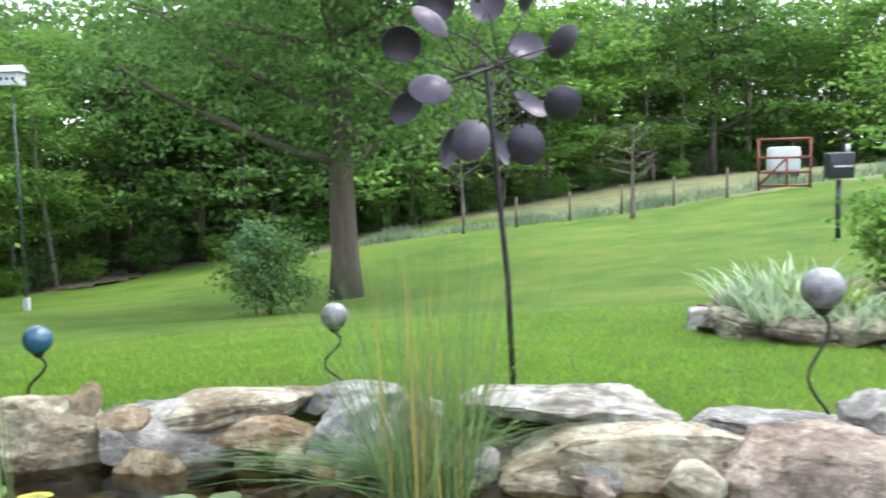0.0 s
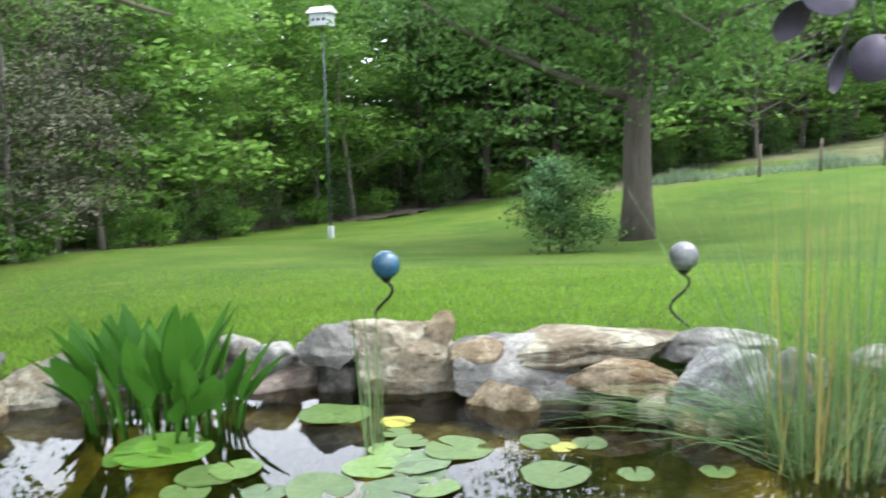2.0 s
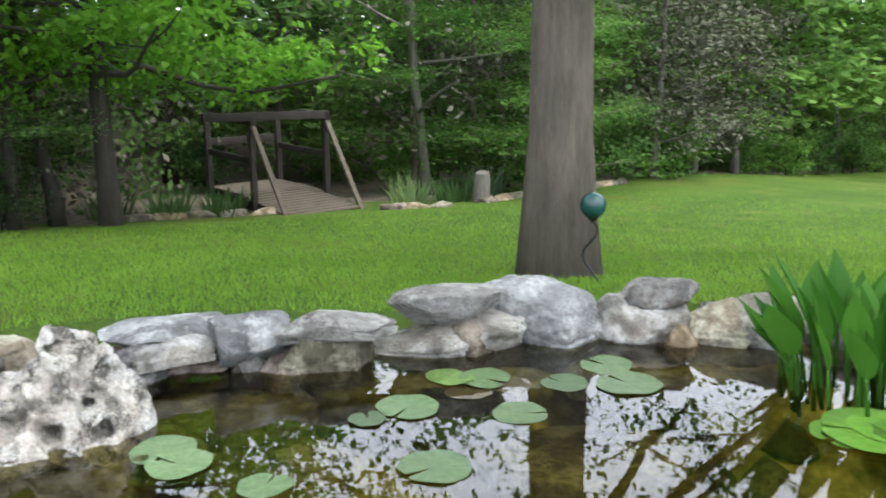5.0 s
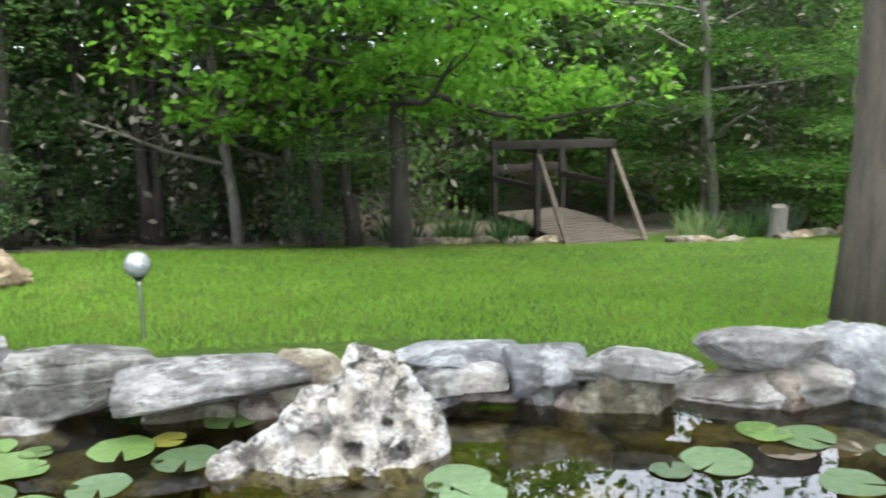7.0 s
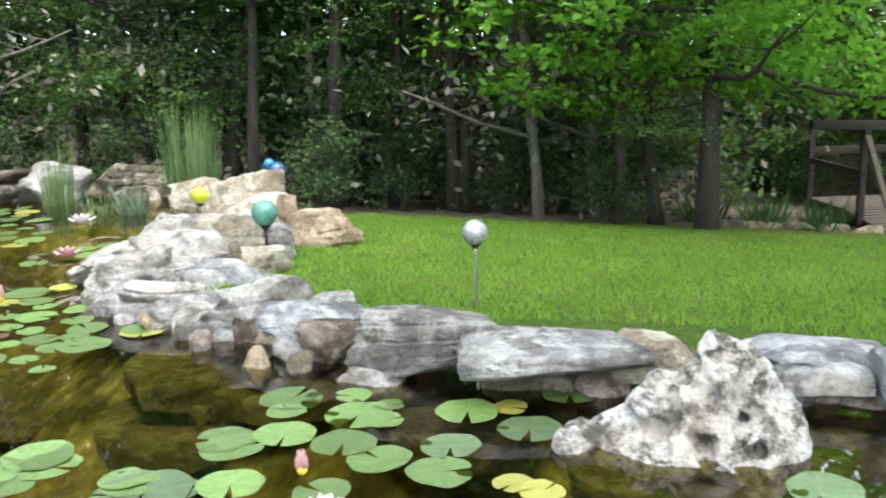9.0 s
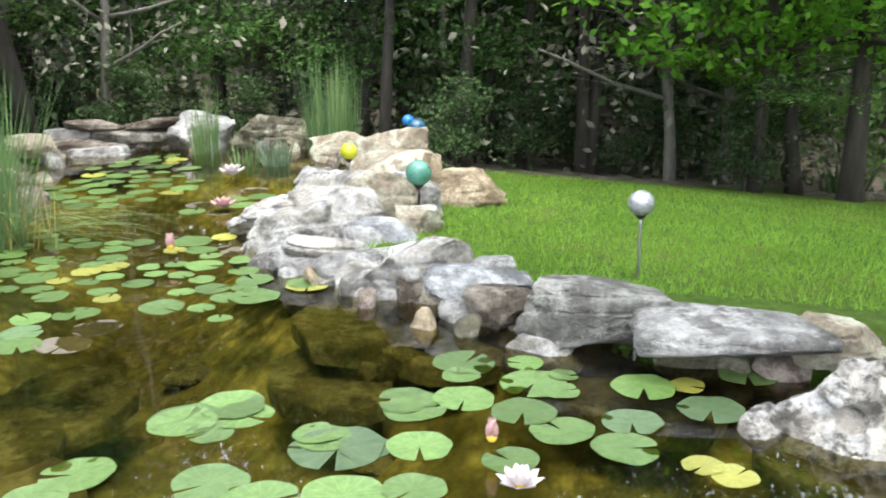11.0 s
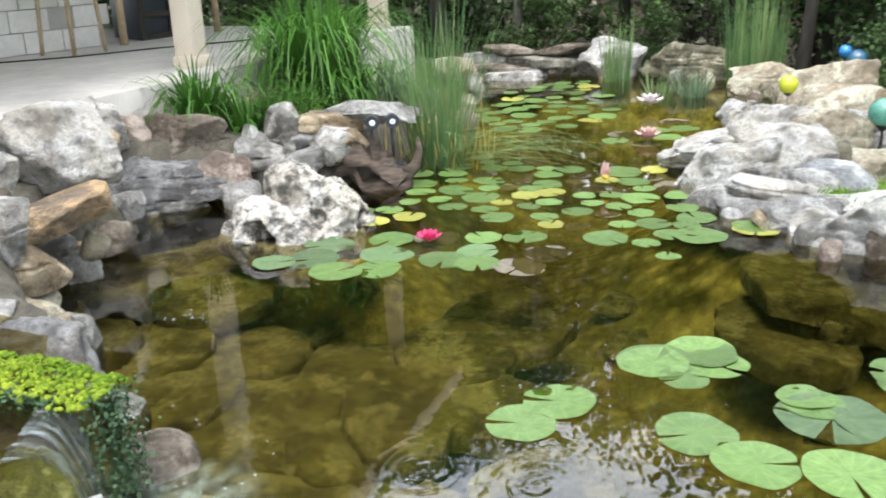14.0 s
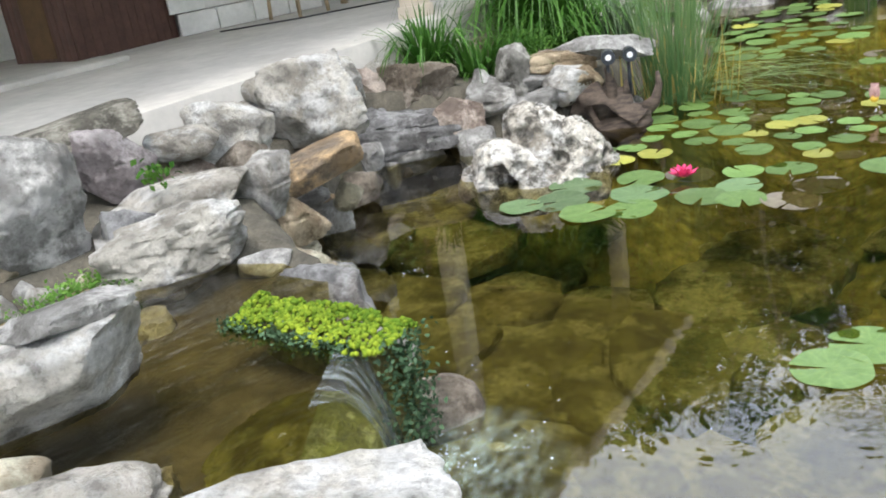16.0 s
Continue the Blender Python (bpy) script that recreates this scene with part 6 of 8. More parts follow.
def skyline(x, y):
    """Height of the wood's crowns: a low, uneven line of tops round the garden."""
    d_ = np.hypot(x + 3.2, y - 1.5)
    wave = 2.5 * np.sin(x * 0.9 + y * 0.55) + 1.5 * np.sin(y * 1.7 - x * 0.4)
    base = np.interp(y, [-8, -6.6, -5.4, 0.0, 1.5, 3, 5.5, 9, 14, 40], [29.0, 32.0, 38.0, 35.0, 30.0, 26.0, 24.0, 22.5, 17.0, 15.0])
    return d_ * np.tan(np.radians(base + wave))


def plant(table, key, x, y, yaw, s):
    m = put(x, y, yaw, s)
    if key in HEIGHT and x < 10:
        room = float(skyline(np.array([x]), np.array([y]))[0]) - ground_at(x, y)
        f = min(1.0, max(0.35, room / (HEIGHT[key] * s)))
        m = put(x, y, yaw, s * f ** 0.4) @ Matrix.Diagonal((1, 1, f ** 0.6, 1))
    if key in placed:
        return copy_thing(table[key], m)
    placed.add(key)
    table[key].matrix_basis = m
    if table is TREES:
        table[key]["group"] = TREE_GROUP[key]
    else:
        table[key]["group"] = "bushes under the trees"
    return table[key]


for x, y, depth, pick, yaw, s in edge_rows(EDGE, (0.9, 3.4, 6.8), 2.3, 5):
    if y < -0.5:
        order = ("bare", "dead", "bare", "tall", "bare", "cedar", "dead") if depth < 2 else ("far_oak", "bare", "cedar", "dead")
    elif y < 4.5:
        order = ("bare", "dead", "dead", "bare", "dead") if depth < 2 else ("bare", "dead", "dead", "cedar")
    elif y < 20:
        order = ("elm", "oak", "slim", "tall", "elm", "dead") if depth < 2 else ("far_oak", "far_elm", "dead", "far_oak", "cedar")
    else:
        order = ("far_elm", "far_oak", "slim", "far_elm", "dead") if depth < 5 else ("far_elm", "far_oak", "far_oak", "cedar")
    plant(TREES, order[int(pick * len(order)) % len(order)], x, y, yaw, s * (1.4 if y > 36 else 1.2 if y > 20 else 1.42 if y > 1.5 else 1.0))
for key, x, y, yaw, s in (("grey", -15.0, 14.6, 0, 1.0), ("grey", -16.2, 17.0, 80, 1.15), ("grey", -17.2, 19.6, 160, 1.1), ("grey", -14.6, -4.9, 100, 0.65), ("grey", -15.2, 10.9, 200, 0.9), ("tall", -14.3, 2.6, 200, 1.0), ("bare", -13.9, 2.0, 10, 0.8), ("dead", -14.5, 0.9, 320, 1.1), ("bare", -15.0, -0.3, 150, 0.9), ("bare", -15.4, -1.4, 40, 1.0), ("cedar", -15.2, -2.6, 0, 0.75), ("bare", -13.6, -3.2, 70, 0.75),
                          ("oak", -14.8, -5.0, 0, 0.75), ("cedar", -14.2, -7.4, 0, 0.75), ("tall", -13.3, -9.0, 40, 0.75), ("elm", -13.6, 10.6, 0, 1.0), ("elm", -15.8, 9.2, 120, 1.1), ("elm", -17.2, 3.0, 220, 1.2), ("dead", -16.5, 0.5, 20, 1.3), ("oak", -17.5, -2.0, 20, 0.8), ("oak", -15.4, -4.8, 70, 1.0), ("far_oak", -15.8, -3.4, 140, 1.0), ("oak", -15.6, -1.9, 250, 1.0), ("oak", -15.0, -6.3, 90, 1.15), ("tall", -14.6, -3.9, 140, 1.0), ("oak", -14.3, -8.2, 200, 1.0)):
    plant(TREES, key, x, y, yaw, s)
for x, y, depth, pick, yaw, s in edge_rows(EDGE, (0.3, 2.2, 5.0), 1.7, 6):
    if y < 3.5 and pick < 0.15:
        continue
    key = "c" if y < 3.8 else ("a" if pick < 0.45 else ("b" if pick < 0.85 else "c"))
    plant(BUSHES, key, x, y, yaw, s * (0.8 if y < 12 else 1.0))

def woods_points(g_, density, lo, hi, y_lo=-40, y_hi=78):
    """Random places at depths lo to hi behind the wood's edge."""
    x, y = g_.uniform(-46, 44, int(density * 90 * (y_hi - y_lo))), None
    y = g_.uniform(y_lo, y_hi, len(x))
    d_ = inside(x, y, WOODS)
    gap = (x > -19.5) & (x < -12.5) & (y > 4.4) & (y < 9.2)
    ok = (d_ > lo) & (d_ < hi) & ~gap
    return np.c_[x[ok], y[ok]]


rng = np.random.default_rng(77)
pts = woods_points(rng, 8.0, 10.0, 18.0)
hz = ground_z(pts[:, 0], pts[:, 1]) + rng.uniform(0.0, 1, len(pts)) * (np.where((pts[:, 1] > 0) & (pts[:, 1] < 24), 14.0, 11.0) + 1.5 * np.sin(pts[:, 0] * 0.9) * np.cos(pts[:, 1] * 0.7))
hz = np.minimum(hz, skyline(pts[:, 0], pts[:, 1]) - rng.uniform(0, 2.5, len(pts)))
cl = np.c_[pts, hz]
c = np.repeat(cl, 24, axis=0) + rng.normal(size=(len(cl) * 24, 3)) * np.array([0.7, 0.7, 0.32])
far_woods = quads_mesh("far_woods", leaf_quads(rng, c, 0.42, 0.25, 0.6, 1.1), LEAF_OAK)
tagged(far_woods, "dense dark green woods behind the nearer trees", "woods", "", "stuff")

# undergrowth that covers the slope under the trees
def undergrowth(name, seed, y_lo, y_hi, density, depth, high, leaf_size, mat, label):
    g_ = np.random.default_rng(seed)
    spots = woods_points(g_, density, depth[0], depth[1], y_lo, y_hi)
    lump = 0.45 + 0.55 * np.sin(spots[:, 0] * 1.3 + 2) * np.sin(spots[:, 1] * 1.1)
    top = ground_z(spots[:, 0], spots[:, 1]) - 0.1 + g_.uniform(0.05, 1, len(spots)) ** 1.3 * high * (0.6 + 0.5 * lump)
    cc = np.repeat(np.c_[spots, top], 18, axis=0) + g_.normal(size=(len(spots) * 18, 3)) * np.array([0.38, 0.38, 0.2])
    ob = quads_mesh(name, leaf_quads(g_, cc, leaf_size, 0.2, 0.55, 1.0), mat)
    return tagged(ob, label, "undergrowth", "", "stuff")


undergrowth("undergrowth", 61, -30, 3.0, 1.9, (1.2, 18), 3.4, 0.2, LEAF_CEDAR, "dark tangled undergrowth on the wooded slope")
undergrowth("undergrowth", 62, 2.0, 60, 1.9, (1.0, 14), 3.2, 0.22, LEAF_OAK, "green undergrowth beneath the oaks and elms")
undergrowth("dry_undergrowth", 64, -1.5, 4.2, 4.0, (0.8, 6), 6.0, 0.15, LEAF_DRY, "tall grey-brown dry brush between bare trunks")
undergrowth("dry_undergrowth", 63, -30, 5.0, 3.0, (0.4, 8), 3.2, 0.16, LEAF_DRY, "dry grey twigs and dead leaves on the slope")

# the wide oak on the lawn, and the trunk close behind the pond
lawn_oak = tree("oak_tree", 51, 11.5, 0.72, 3.1, 6.0, 1250, 26, 0.18, BARK_OAK, LEAF_OAK, "large spreading oak with a grey trunk on the lawn", 0.0, 22, 0.55, 0.35, 14, 0.55)
lawn_oak.matrix_basis = put(-3.65, 22.8, 40)
near_tree = tree("shade_tree", 52, 11.0, 0.45, 3.3, 6.2, 760, 46, 0.10, BARK, LEAF_BRIGHT, "tall straight tree with ridged grey bark beside the pond", -0.02, 26, 0.34, 0.35, 48, 0.6, "tree", (-0.25, 0.15), 3.0, 3.4)
near_tree.matrix_basis = put(-5.85, 4.95, 0)
# ridged bark and a flared foot on the near trunk
tr = [o for o in near_tree.children if o.name.startswith("trunk")][0]
for v_ in tr.data.vertices:
    if v_.index < 48 * 11:
        a = (v_.index % 48) / 48 * 2 * math.pi
        k_ = math.hypot(v_.co.x, v_.co.y)
        ridge = 0.012 * math.sin(a * 17 + 1.5 * math.sin(v_.co.z * 1.3)) + 0.006 * math.sin(a * 31 + v_.co.z * 2)
        flare = 0.035 * math.exp(-max(v_.co.z, 0) / 0.15) * (1 + 0.4 * math.sin(a * 4 + 1))
        v_.co.x += v_.co.x / (k_ + 1e-6) * (ridge + flare)
        v_.co.y += v_.co.y / (k_ + 1e-6) * (ridge + flare)
bush = tree("bush", 53, 2.0, 0.1, 0.15, 1.35, 300, 24, 0.11, BARK_DARK, LEAF_SHRUB, "loose grey-green bush beside the lawn oak", 0, 16, 0.3, 0.5, 6, 0.5, "bush")
bush.matrix_basis = put(-4.55, 19.0, 0, 0.82)
lawn_elm = tree("elm_tree", 57, 6.5, 0.30, 2.2, 3.5, 330, 50, 0.14, BARK_DARK, LEAF_FRESH, "broad elm with bright drooping leaves over the lawn's edge", 0.2, 18, 0.34, 0.3, 12, 0.6, "tree", (-0.4, 0.25), 1.5, 1.7)
lawn_elm.matrix_basis = put(-13.7, 3.2, 0)
sapling = tree("young_cedar", 54, 2.6, 0.05, 0.9, 0.6, 160, 26, 0.11, BARK_DARK, LEAF_BLUE, "young blue-green cedar growing through a bush", 0, 10, 0.16, 0.6, 6, 0.2)
sapling.matrix_basis = put(-4.7, 18.5, 0, 0.8)
fruit = tree("bare_fruit_tree", 55, 3.9, 0.2, 1.6, 1.3, 60, 6, 0.08, BARK, LEAF_DRY, "small bare pale-barked tree on the lawn", 0, 12, 0.3, 0.6, 8, 0.8)
fruit.matrix_basis = put(5.1, 36.2, 0)

# trees added to close the garden behind the path and past the patio: mostly unseen, they block sky light
for key, x, y, yaw, s in (("far_oak", 13.0, 1.0, 0, 0.8), ("far_elm", 14.0, 6.0, 90, 0.85), ("tall", 13.5, -5.0, 40, 0.8), ("far_oak", 16.0, 11.5, 150, 0.9), ("far_elm", 11.0, -12.5, 200, 0.8), ("tall", 17.0, 16.0, 60, 0.9), ("far_oak", 6.5, -18.5, 10, 0.9), ("far_elm", -2.5, -19.5, 80, 0.9),
                          ("far_oak", 17.0, 21.0, 30, 1.0), ("far_elm", 19.0, 27.0, 130, 1.0), ("far_oak", 21.0, 34.0, 230, 1.0), ("far_elm", 14.5, 32.0, 330, 0.9), ("far_oak", -8.5, -15.0, 45, 0.7), ("cedar", -9.6, -10.6, 10, 0.8), ("cedar", -8.2, -11.8, 130, 0.85), ("bare", -11.2, -9.8, 220, 0.8), ("cedar", -7.2, -12.6, 60, 0.8)):
    plant(TREES, key, x, y, yaw, s)

# unseen bushes added to fill the bright gap past the patio in reflections
for x, y, yaw in ((-9.3, -9.9, 20), (-8.3, -10.9, 80), (-10.4, -9.6, 140), (-7.3, -11.6, 200)):
    plant(BUSHES, "c", x, y, yaw, 1.2)


# ---- gazing balls and lamps on stakes ----
def glass_ball(name, col, rough=0.15, metal=0.0, var=0.35):
    m = plain(name, col, rough, metal, var, 14, 0.004, spec=0.6)
    return m


BALL_BLUE = glass_ball("blue_crackle_glass", (0.017, 0.078, 0.14), 0.25)
BALL_SKY = glass_ball("bright_blue_glass", (0.02, 0.15, 0.42))
BALL_GREEN = glass_ball("sea_green_glass", (0.07, 0.23, 0.17), 0.25)
BALL_TEAL = glass_ball("dark_teal_glass", (0.010, 0.065, 0.06), 0.25)
BALL_SILVER = glass_ball("silver_mottled_glass", (0.17, 0.17, 0.19), 0.3, 0.3, 0.6)
BALL_CLEAR = glass_ball("pale_crackle_glass", (0.34, 0.355, 0.365), 0.18, 0.3, 0.6)
BALL_YELLOW = glass_ball("lime_yellow_glass", (0.42, 0.45, 0.02), 0.2, 0, 0.2)
STEEL = plain("brushed_steel", (0.45, 0.46, 0.46), 0.35, 0.9, 0.1, 20)


def ball_stake(x, y, zc, dia, mat, label, squiggle=True, foot=None, stake_mat=None):
    gz = ground_at(x, y) if foot is None else foot
    th = thing("gazing_ball", pose(x, y, gz), label, "garden ball")
    h = zc - gz
    bm = bmesh.new()
    bmesh.ops.create_uvsphere(bm, u_segments=28, v_segments=18, radius=dia / 2, matrix=Matrix.Translation((0, 0, h)))
    part("ball", bm, mat, th)
    vs, fs = tube([(0, 0, h - dia * 0.62), (0, 0, h - dia * 0.5), (0, 0, h - dia * 0.36)], [dia * 0.1, dia * 0.2, dia * 0.32], 14)
    mesh_object("cup", vs, fs, IRON, th)
    pts = []
    n_ = 16
    for i in range(n_ + 1):
        f = i / n_
        z_ = -0.15 + (h - dia * 0.6 + 0.15) * f
        k_ = math.sin(f * math.pi * 2.6) * 0.075 * (math.sin(f * math.pi) ** 0.5 if 0 < f < 1 else 0) if squiggle else 0
        pts.append((k_, k_ * 0.3, z_))
    vs, fs = tube(pts, [0.009] * len(pts), 8)
    mesh_object("stake", vs, fs, stake_mat or IRON, th)
    return th


ball_stake(-0.60, 6.49, 0.556, 0.185, BALL_SILVER, "silver mottled gazing ball on a curled iron stake")
ball_stake(-2.35, 5.89, 0.53, 0.18, BALL_BLUE, "dark blue gazing ball on a curled iron stake")
ball_stake(-5.33, 4.83, 0.39, 0.18, BALL_TEAL, "dark teal gazing ball beside the tree trunk")
ball_stake(2.16, 5.2, 0.89, 0.215, BALL_SILVER, "large silver gazing ball on a bent iron stake")
ball_stake(-7.07, -1.2, 0.45, 0.18, BALL_GREEN, "sea-green gazing ball on a curled iron stake")
ball_stake(-8.2, -2.05, 0.42, 0.145, BALL_YELLOW, "lime yellow glass ball on a thin stake", False, 0.25, STEEL)
ball_stake(-10.27, -1.94, 0.37, 0.19, BALL_BLUE, "blue gazing ball on a dark iron stake", False)
ball_stake(-10.64, -2.12, 0.4, 0.13, BALL_SKY, "small bright blue glass ball on a stake", False)
lamp = ball_stake(-5.95, 0.306, 0.51, 0.145, BALL_CLEAR, "clear crackle-glass solar lamp on a steel stake", False, None, STEEL)
lamp["category"] = "garden lamp"

# ---- double wind spinner ----
SPIN = plain("purple_grey_metal", (0.05, 0.042, 0.064), 0.45, 0.4, 0.25, 6)
gz0 = ground_at(0.6, 6.15)
spinner = thing("wind_spinner", pose(0.6, 6.15, gz0), "tall wind spinner with two rings of purple-grey metal cups", "wind spinner")
vs, fs = tube([(0, 0, -0.2), (-0.03, 0, 0.7), (-0.09, 0, 1.4), (-0.14, 0, 2.0), (-0.15, 0, 2.05)], [0.019, 0.019, 0.016, 0.014, 0.013], 10)
mesh_object("pole", vs, fs, IRON, spinner)
AX = Vector((-0.55, 0.83, -0.08)).normalized()
sideways = AX.cross(Vector((0, 0, 1))).normalized()
upward = sideways.cross(AX).normalized()
hub0 = Vector((-0.15, 0, 1.98))
vs, fs = tube([hub0 - AX * 0.2, hub0 + AX * 0.22], [0.014, 0.014], 8)
mesh_object("axle", vs, fs, IRON, spinner)
for ring, (off, turn, radius) in enumerate(((-0.17, 18, 0.50), (0.19, 24, 0.49))):
    hub = hub0 + AX * off
    rot = part("rotor", box_bm(hub.x, hub.y, hub.z, 0.05, 0.05, 0.05, 0.012), IRON, spinner)
    for k_ in range(8):
        a = radians(turn + 45 * k_)
        rd = sideways * math.cos(a) + upward * math.sin(a)
        tg = rd.cross(AX)
        c_ = hub + rd * radius
        bend_ = hub + rd * radius * 0.55 + AX * (0.07 if ring else -0.07)
        vs, fs = tube([hub, bend_, c_ - rd * 0.06], [0.006, 0.006, 0.005], 6)
        mesh_object("arm", vs, fs, IRON, rot)
        nrm = (AX * -0.8 + tg * (-0.6 if ring == 0 else 0.6)).normalized()
        e1 = rd
        e2 = nrm.cross(e1).normalized()
        vs, fs = [], []
        for layer in (0, 1):
            for i in range(6):
                for q in range(24):
                    an, r_c = 2 * math.pi * q / 24, 0.114 * i / 5
                    dome = (-0.045 if ring == 0 else 0.045) * (1 - (i / 5) ** 2) - (0.004 if layer else 0)
                    p_ = c_ + e1 * math.cos(an) * r_c * 1.12 + e2 * math.sin(an) * r_c - nrm * dome
                    vs.append(tuple(p_))
        for layer in (0, 1):
            for i in range(5):
                for q in range(24):
                    b0 = layer * 144 + i * 24
                    f_ = (b0 + q, b0 + (q + 1) % 24, b0 + 24 + (q + 1) % 24, b0 + 24 + q)
                    fs.append(f_ if layer == 0 else f_[::-1])
        for q in range(24):
            fs.append((120 + q, 120 + (q + 1) % 24, 264 + (q + 1) % 24, 264 + q))
        mesh_object("cup", vs, fs, SPIN, rot, True, 50)

# ---- bird house on its pole ----
WHITE_PLASTIC = plain("white_plastic", (0.5, 0.53, 0.56), 0.5, 0, 0.05, 4)
pz = ground_at(-14.0, 26.3)
martin = thing("bird_house", pose(-14.0, 26.3, pz), "white martin bird house on a tall thin pole", "bird house")
ph = 4.05 - pz
vs, fs = tube([(0, 0, -0.2), (0.0, 0, ph * 0.5), (0, 0, ph)], [0.035, 0.032, 0.028], 10)
mesh_object("pole", vs, fs, plain("dark_blue_grey_pole_paint", (0.05, 0.07, 0.08), 0.5, 0, 0.2, 8), martin)
part("base_sleeve", box_bm(0, 0, 0.2, 0.16, 0.16, 0.42, 0.02), WHITE_PLASTIC, martin)
body = part("house", box_bm(0, 0, ph + 0.2, 0.6, 0.5, 0.4, 0.02), WHITE_PLASTIC, martin)
bm = bmesh.new()
vv = [bm.verts.new(p_) for p_ in ((-0.38, -0.34, ph + 0.4), (0.38, -0.34, ph + 0.4), (0.38, 0.34, ph + 0.4), (-0.38, 0.34, ph + 0.4), (-0.38, 0, ph + 0.6), (0.38, 0, ph + 0.6))]
for f_ in ((0, 1, 5, 4), (2, 3, 4, 5), (1, 2, 5), (3, 0, 4), (3, 2, 1, 0)):
    bm.faces.new([vv[i] for i in f_])
part("roof", bm, WHITE_PLASTIC, martin, "", False)
# flat dark discs stand in for the shaded entrance holes
for k_ in (-0.18, 0.0, 0.18):
    vs, fs = tube([(k_, -0.252, ph + 0.2), (k_, -0.244, ph + 0.2)], [0.05, 0.05], 14)
    mesh_object("entrance_hole", vs, fs, WOOD_DARK, body)
part("perch", box_bm(0, -0.3, ph + 0.02, 0.66, 0.12, 0.03, 0.006), WHITE_PLASTIC, body)

# ---- footbridge over the creek ----
bz = -1.12
bridge = thing("footbridge", pose(-13.66, 6.42, bz, 0, 0, 98), "weathered wooden footbridge with leaning hand rails", "bridge")


def plank(parent, name, p0, p1, wdt, thk, mat, label=""):
    """A squared timber between two points."""
    a, b_ = Vector(p0), Vector(p1)
    q = (b_ - a).to_track_quat("X", "Z").to_matrix().to_4x4()
    m = Matrix.Translation((a + b_) / 2) @ q
    return part(name, box_bm(0, 0, 0, (b_ - a).length, wdt, thk, 0.006, None, m), mat, parent, label)


BW = 0.66
for k_ in range(19):
    dx = 0.09 + k_ * 0.145
    rise = 0.0 + 0.16 * min(1, dx / 1.6)
    plank(bridge, "deck_board", (-BW, dx, rise), (BW, dx, rise), 0.135, 0.035, WOOD_GREY)
for sx in (-1, 1):
    plank(bridge, "beam", (sx * 0.55, 0.05, -0.08), (sx * 0.55, 2.85, 0.06), 0.08, 0.14, WOOD_DARK)
    plank(bridge, "brace", (sx * (BW + 0.02), 0.0, -0.05), (sx * (BW + 0.02), 1.0, 1.36), 0.08, 0.05, WOOD_GREY, "weathered slanting timber")
    for dy in (1.0, 2.65):
        plank(bridge, "post", (sx * (BW + 0.02), dy + 0.06, 0.0), (sx * (BW + 0.02), dy + 0.06, 1.4), 0.09, 0.09, WOOD_DARK)
    plank(bridge, "hand_rail", (sx * (BW + 0.02), 0.95, 1.42), (sx * (BW + 0.02), 1.9, 1.42), 0.09, 0.13, WOOD_DARK)
    plank(bridge, "middle_rail", (sx * (BW + 0.02), 1.0, 0.78), (sx * (BW + 0.02), 2.8, 0.8), 0.04, 0.1, WOOD_DARK)
plank(bridge, "cross_rail", (-BW - 0.85, 1.0, 1.52), (BW + 0.06, 1.0, 1.44), 0.1, 0.13, WOOD_DARK)
plank(bridge, "back_rail", (-BW, 2.75, 0.95), (BW, 2.75, 0.95), 0.06, 0.12, WOOD_DARK)


def edging(x0, y0, x1, y1, n_):
    """A row of cut stone blocks along the planting strip."""
    for k_ in range(n_):
        f0 = (k_ + 0.5) / n_
        x, y = x0 + (x1 - x0) * f0, y0 + (y1 - y0) * f0
        ln = math.hypot(x1 - x0, y1 - y0) / n_
        ob = rock(x, y, ground_at(x, y) - 0.02, ln * 0.96, 0.2, 0.11, math.degrees(math.atan2(y1 - y0, x1 - x0)), 300 + k_ + int(abs(y0) * 7), ("brown", "tan", "olive")[k_ % 3], "p", True, "edging_stone", "edging stones by the bridge")
        ob["label"] = "low cut stone edging the bed beside the bridge"
        ob["category"] = "edging stone"


edging(-14.5, 3.5, -14.0, 5.7, 5)
edging(-13.3, 7.2, -12.9, 8.3, 3)
edging(-13.1, 9.0, -14.5, 13.4, 13)
stump_z = ground_at(-13.3, 9.1)
vs, fs = tube([(0, 0, -0.05), (0.0, 0, 0.15), (0.02, 0.01, 0.42), (0.03, 0.0, 0.5)], [0.17, 0.14, 0.13, 0.11], 14)
stump = mesh_object("tree_stump", vs, fs, BARK_PALE, None, True, 50)
stump.matrix_world = pose(-13.3, 9.1, stump_z)
tagged(stump, "pale weathered tree stump at the lawn's edge", "stump")
for k_, (x, y, hh, mt) in enumerate(((-14.6, 4.2, 0.6, LEAF_SHRUB), (-14.4, 5.0, 0.55, LEAF_SHRUB), (-13.8, 8.0, 0.6, LEAF_REED), (-13.7, 8.8, 0.55, LEAF_SHRUB), (-14.9, 3.4, 0.6, LEAF_CEDAR), (-14.3, 9.8, 0.7, LEAF_PALE))):
    gzz = ground_at(x, y)
    reed_clump("iris_clump", x, y, 0.3, hh, 130, 0.03, mt, "grey-green strap-leaved plants beside the bridge", 0.45, 60 + k_, gzz + 0.05, 0.12, "plant")

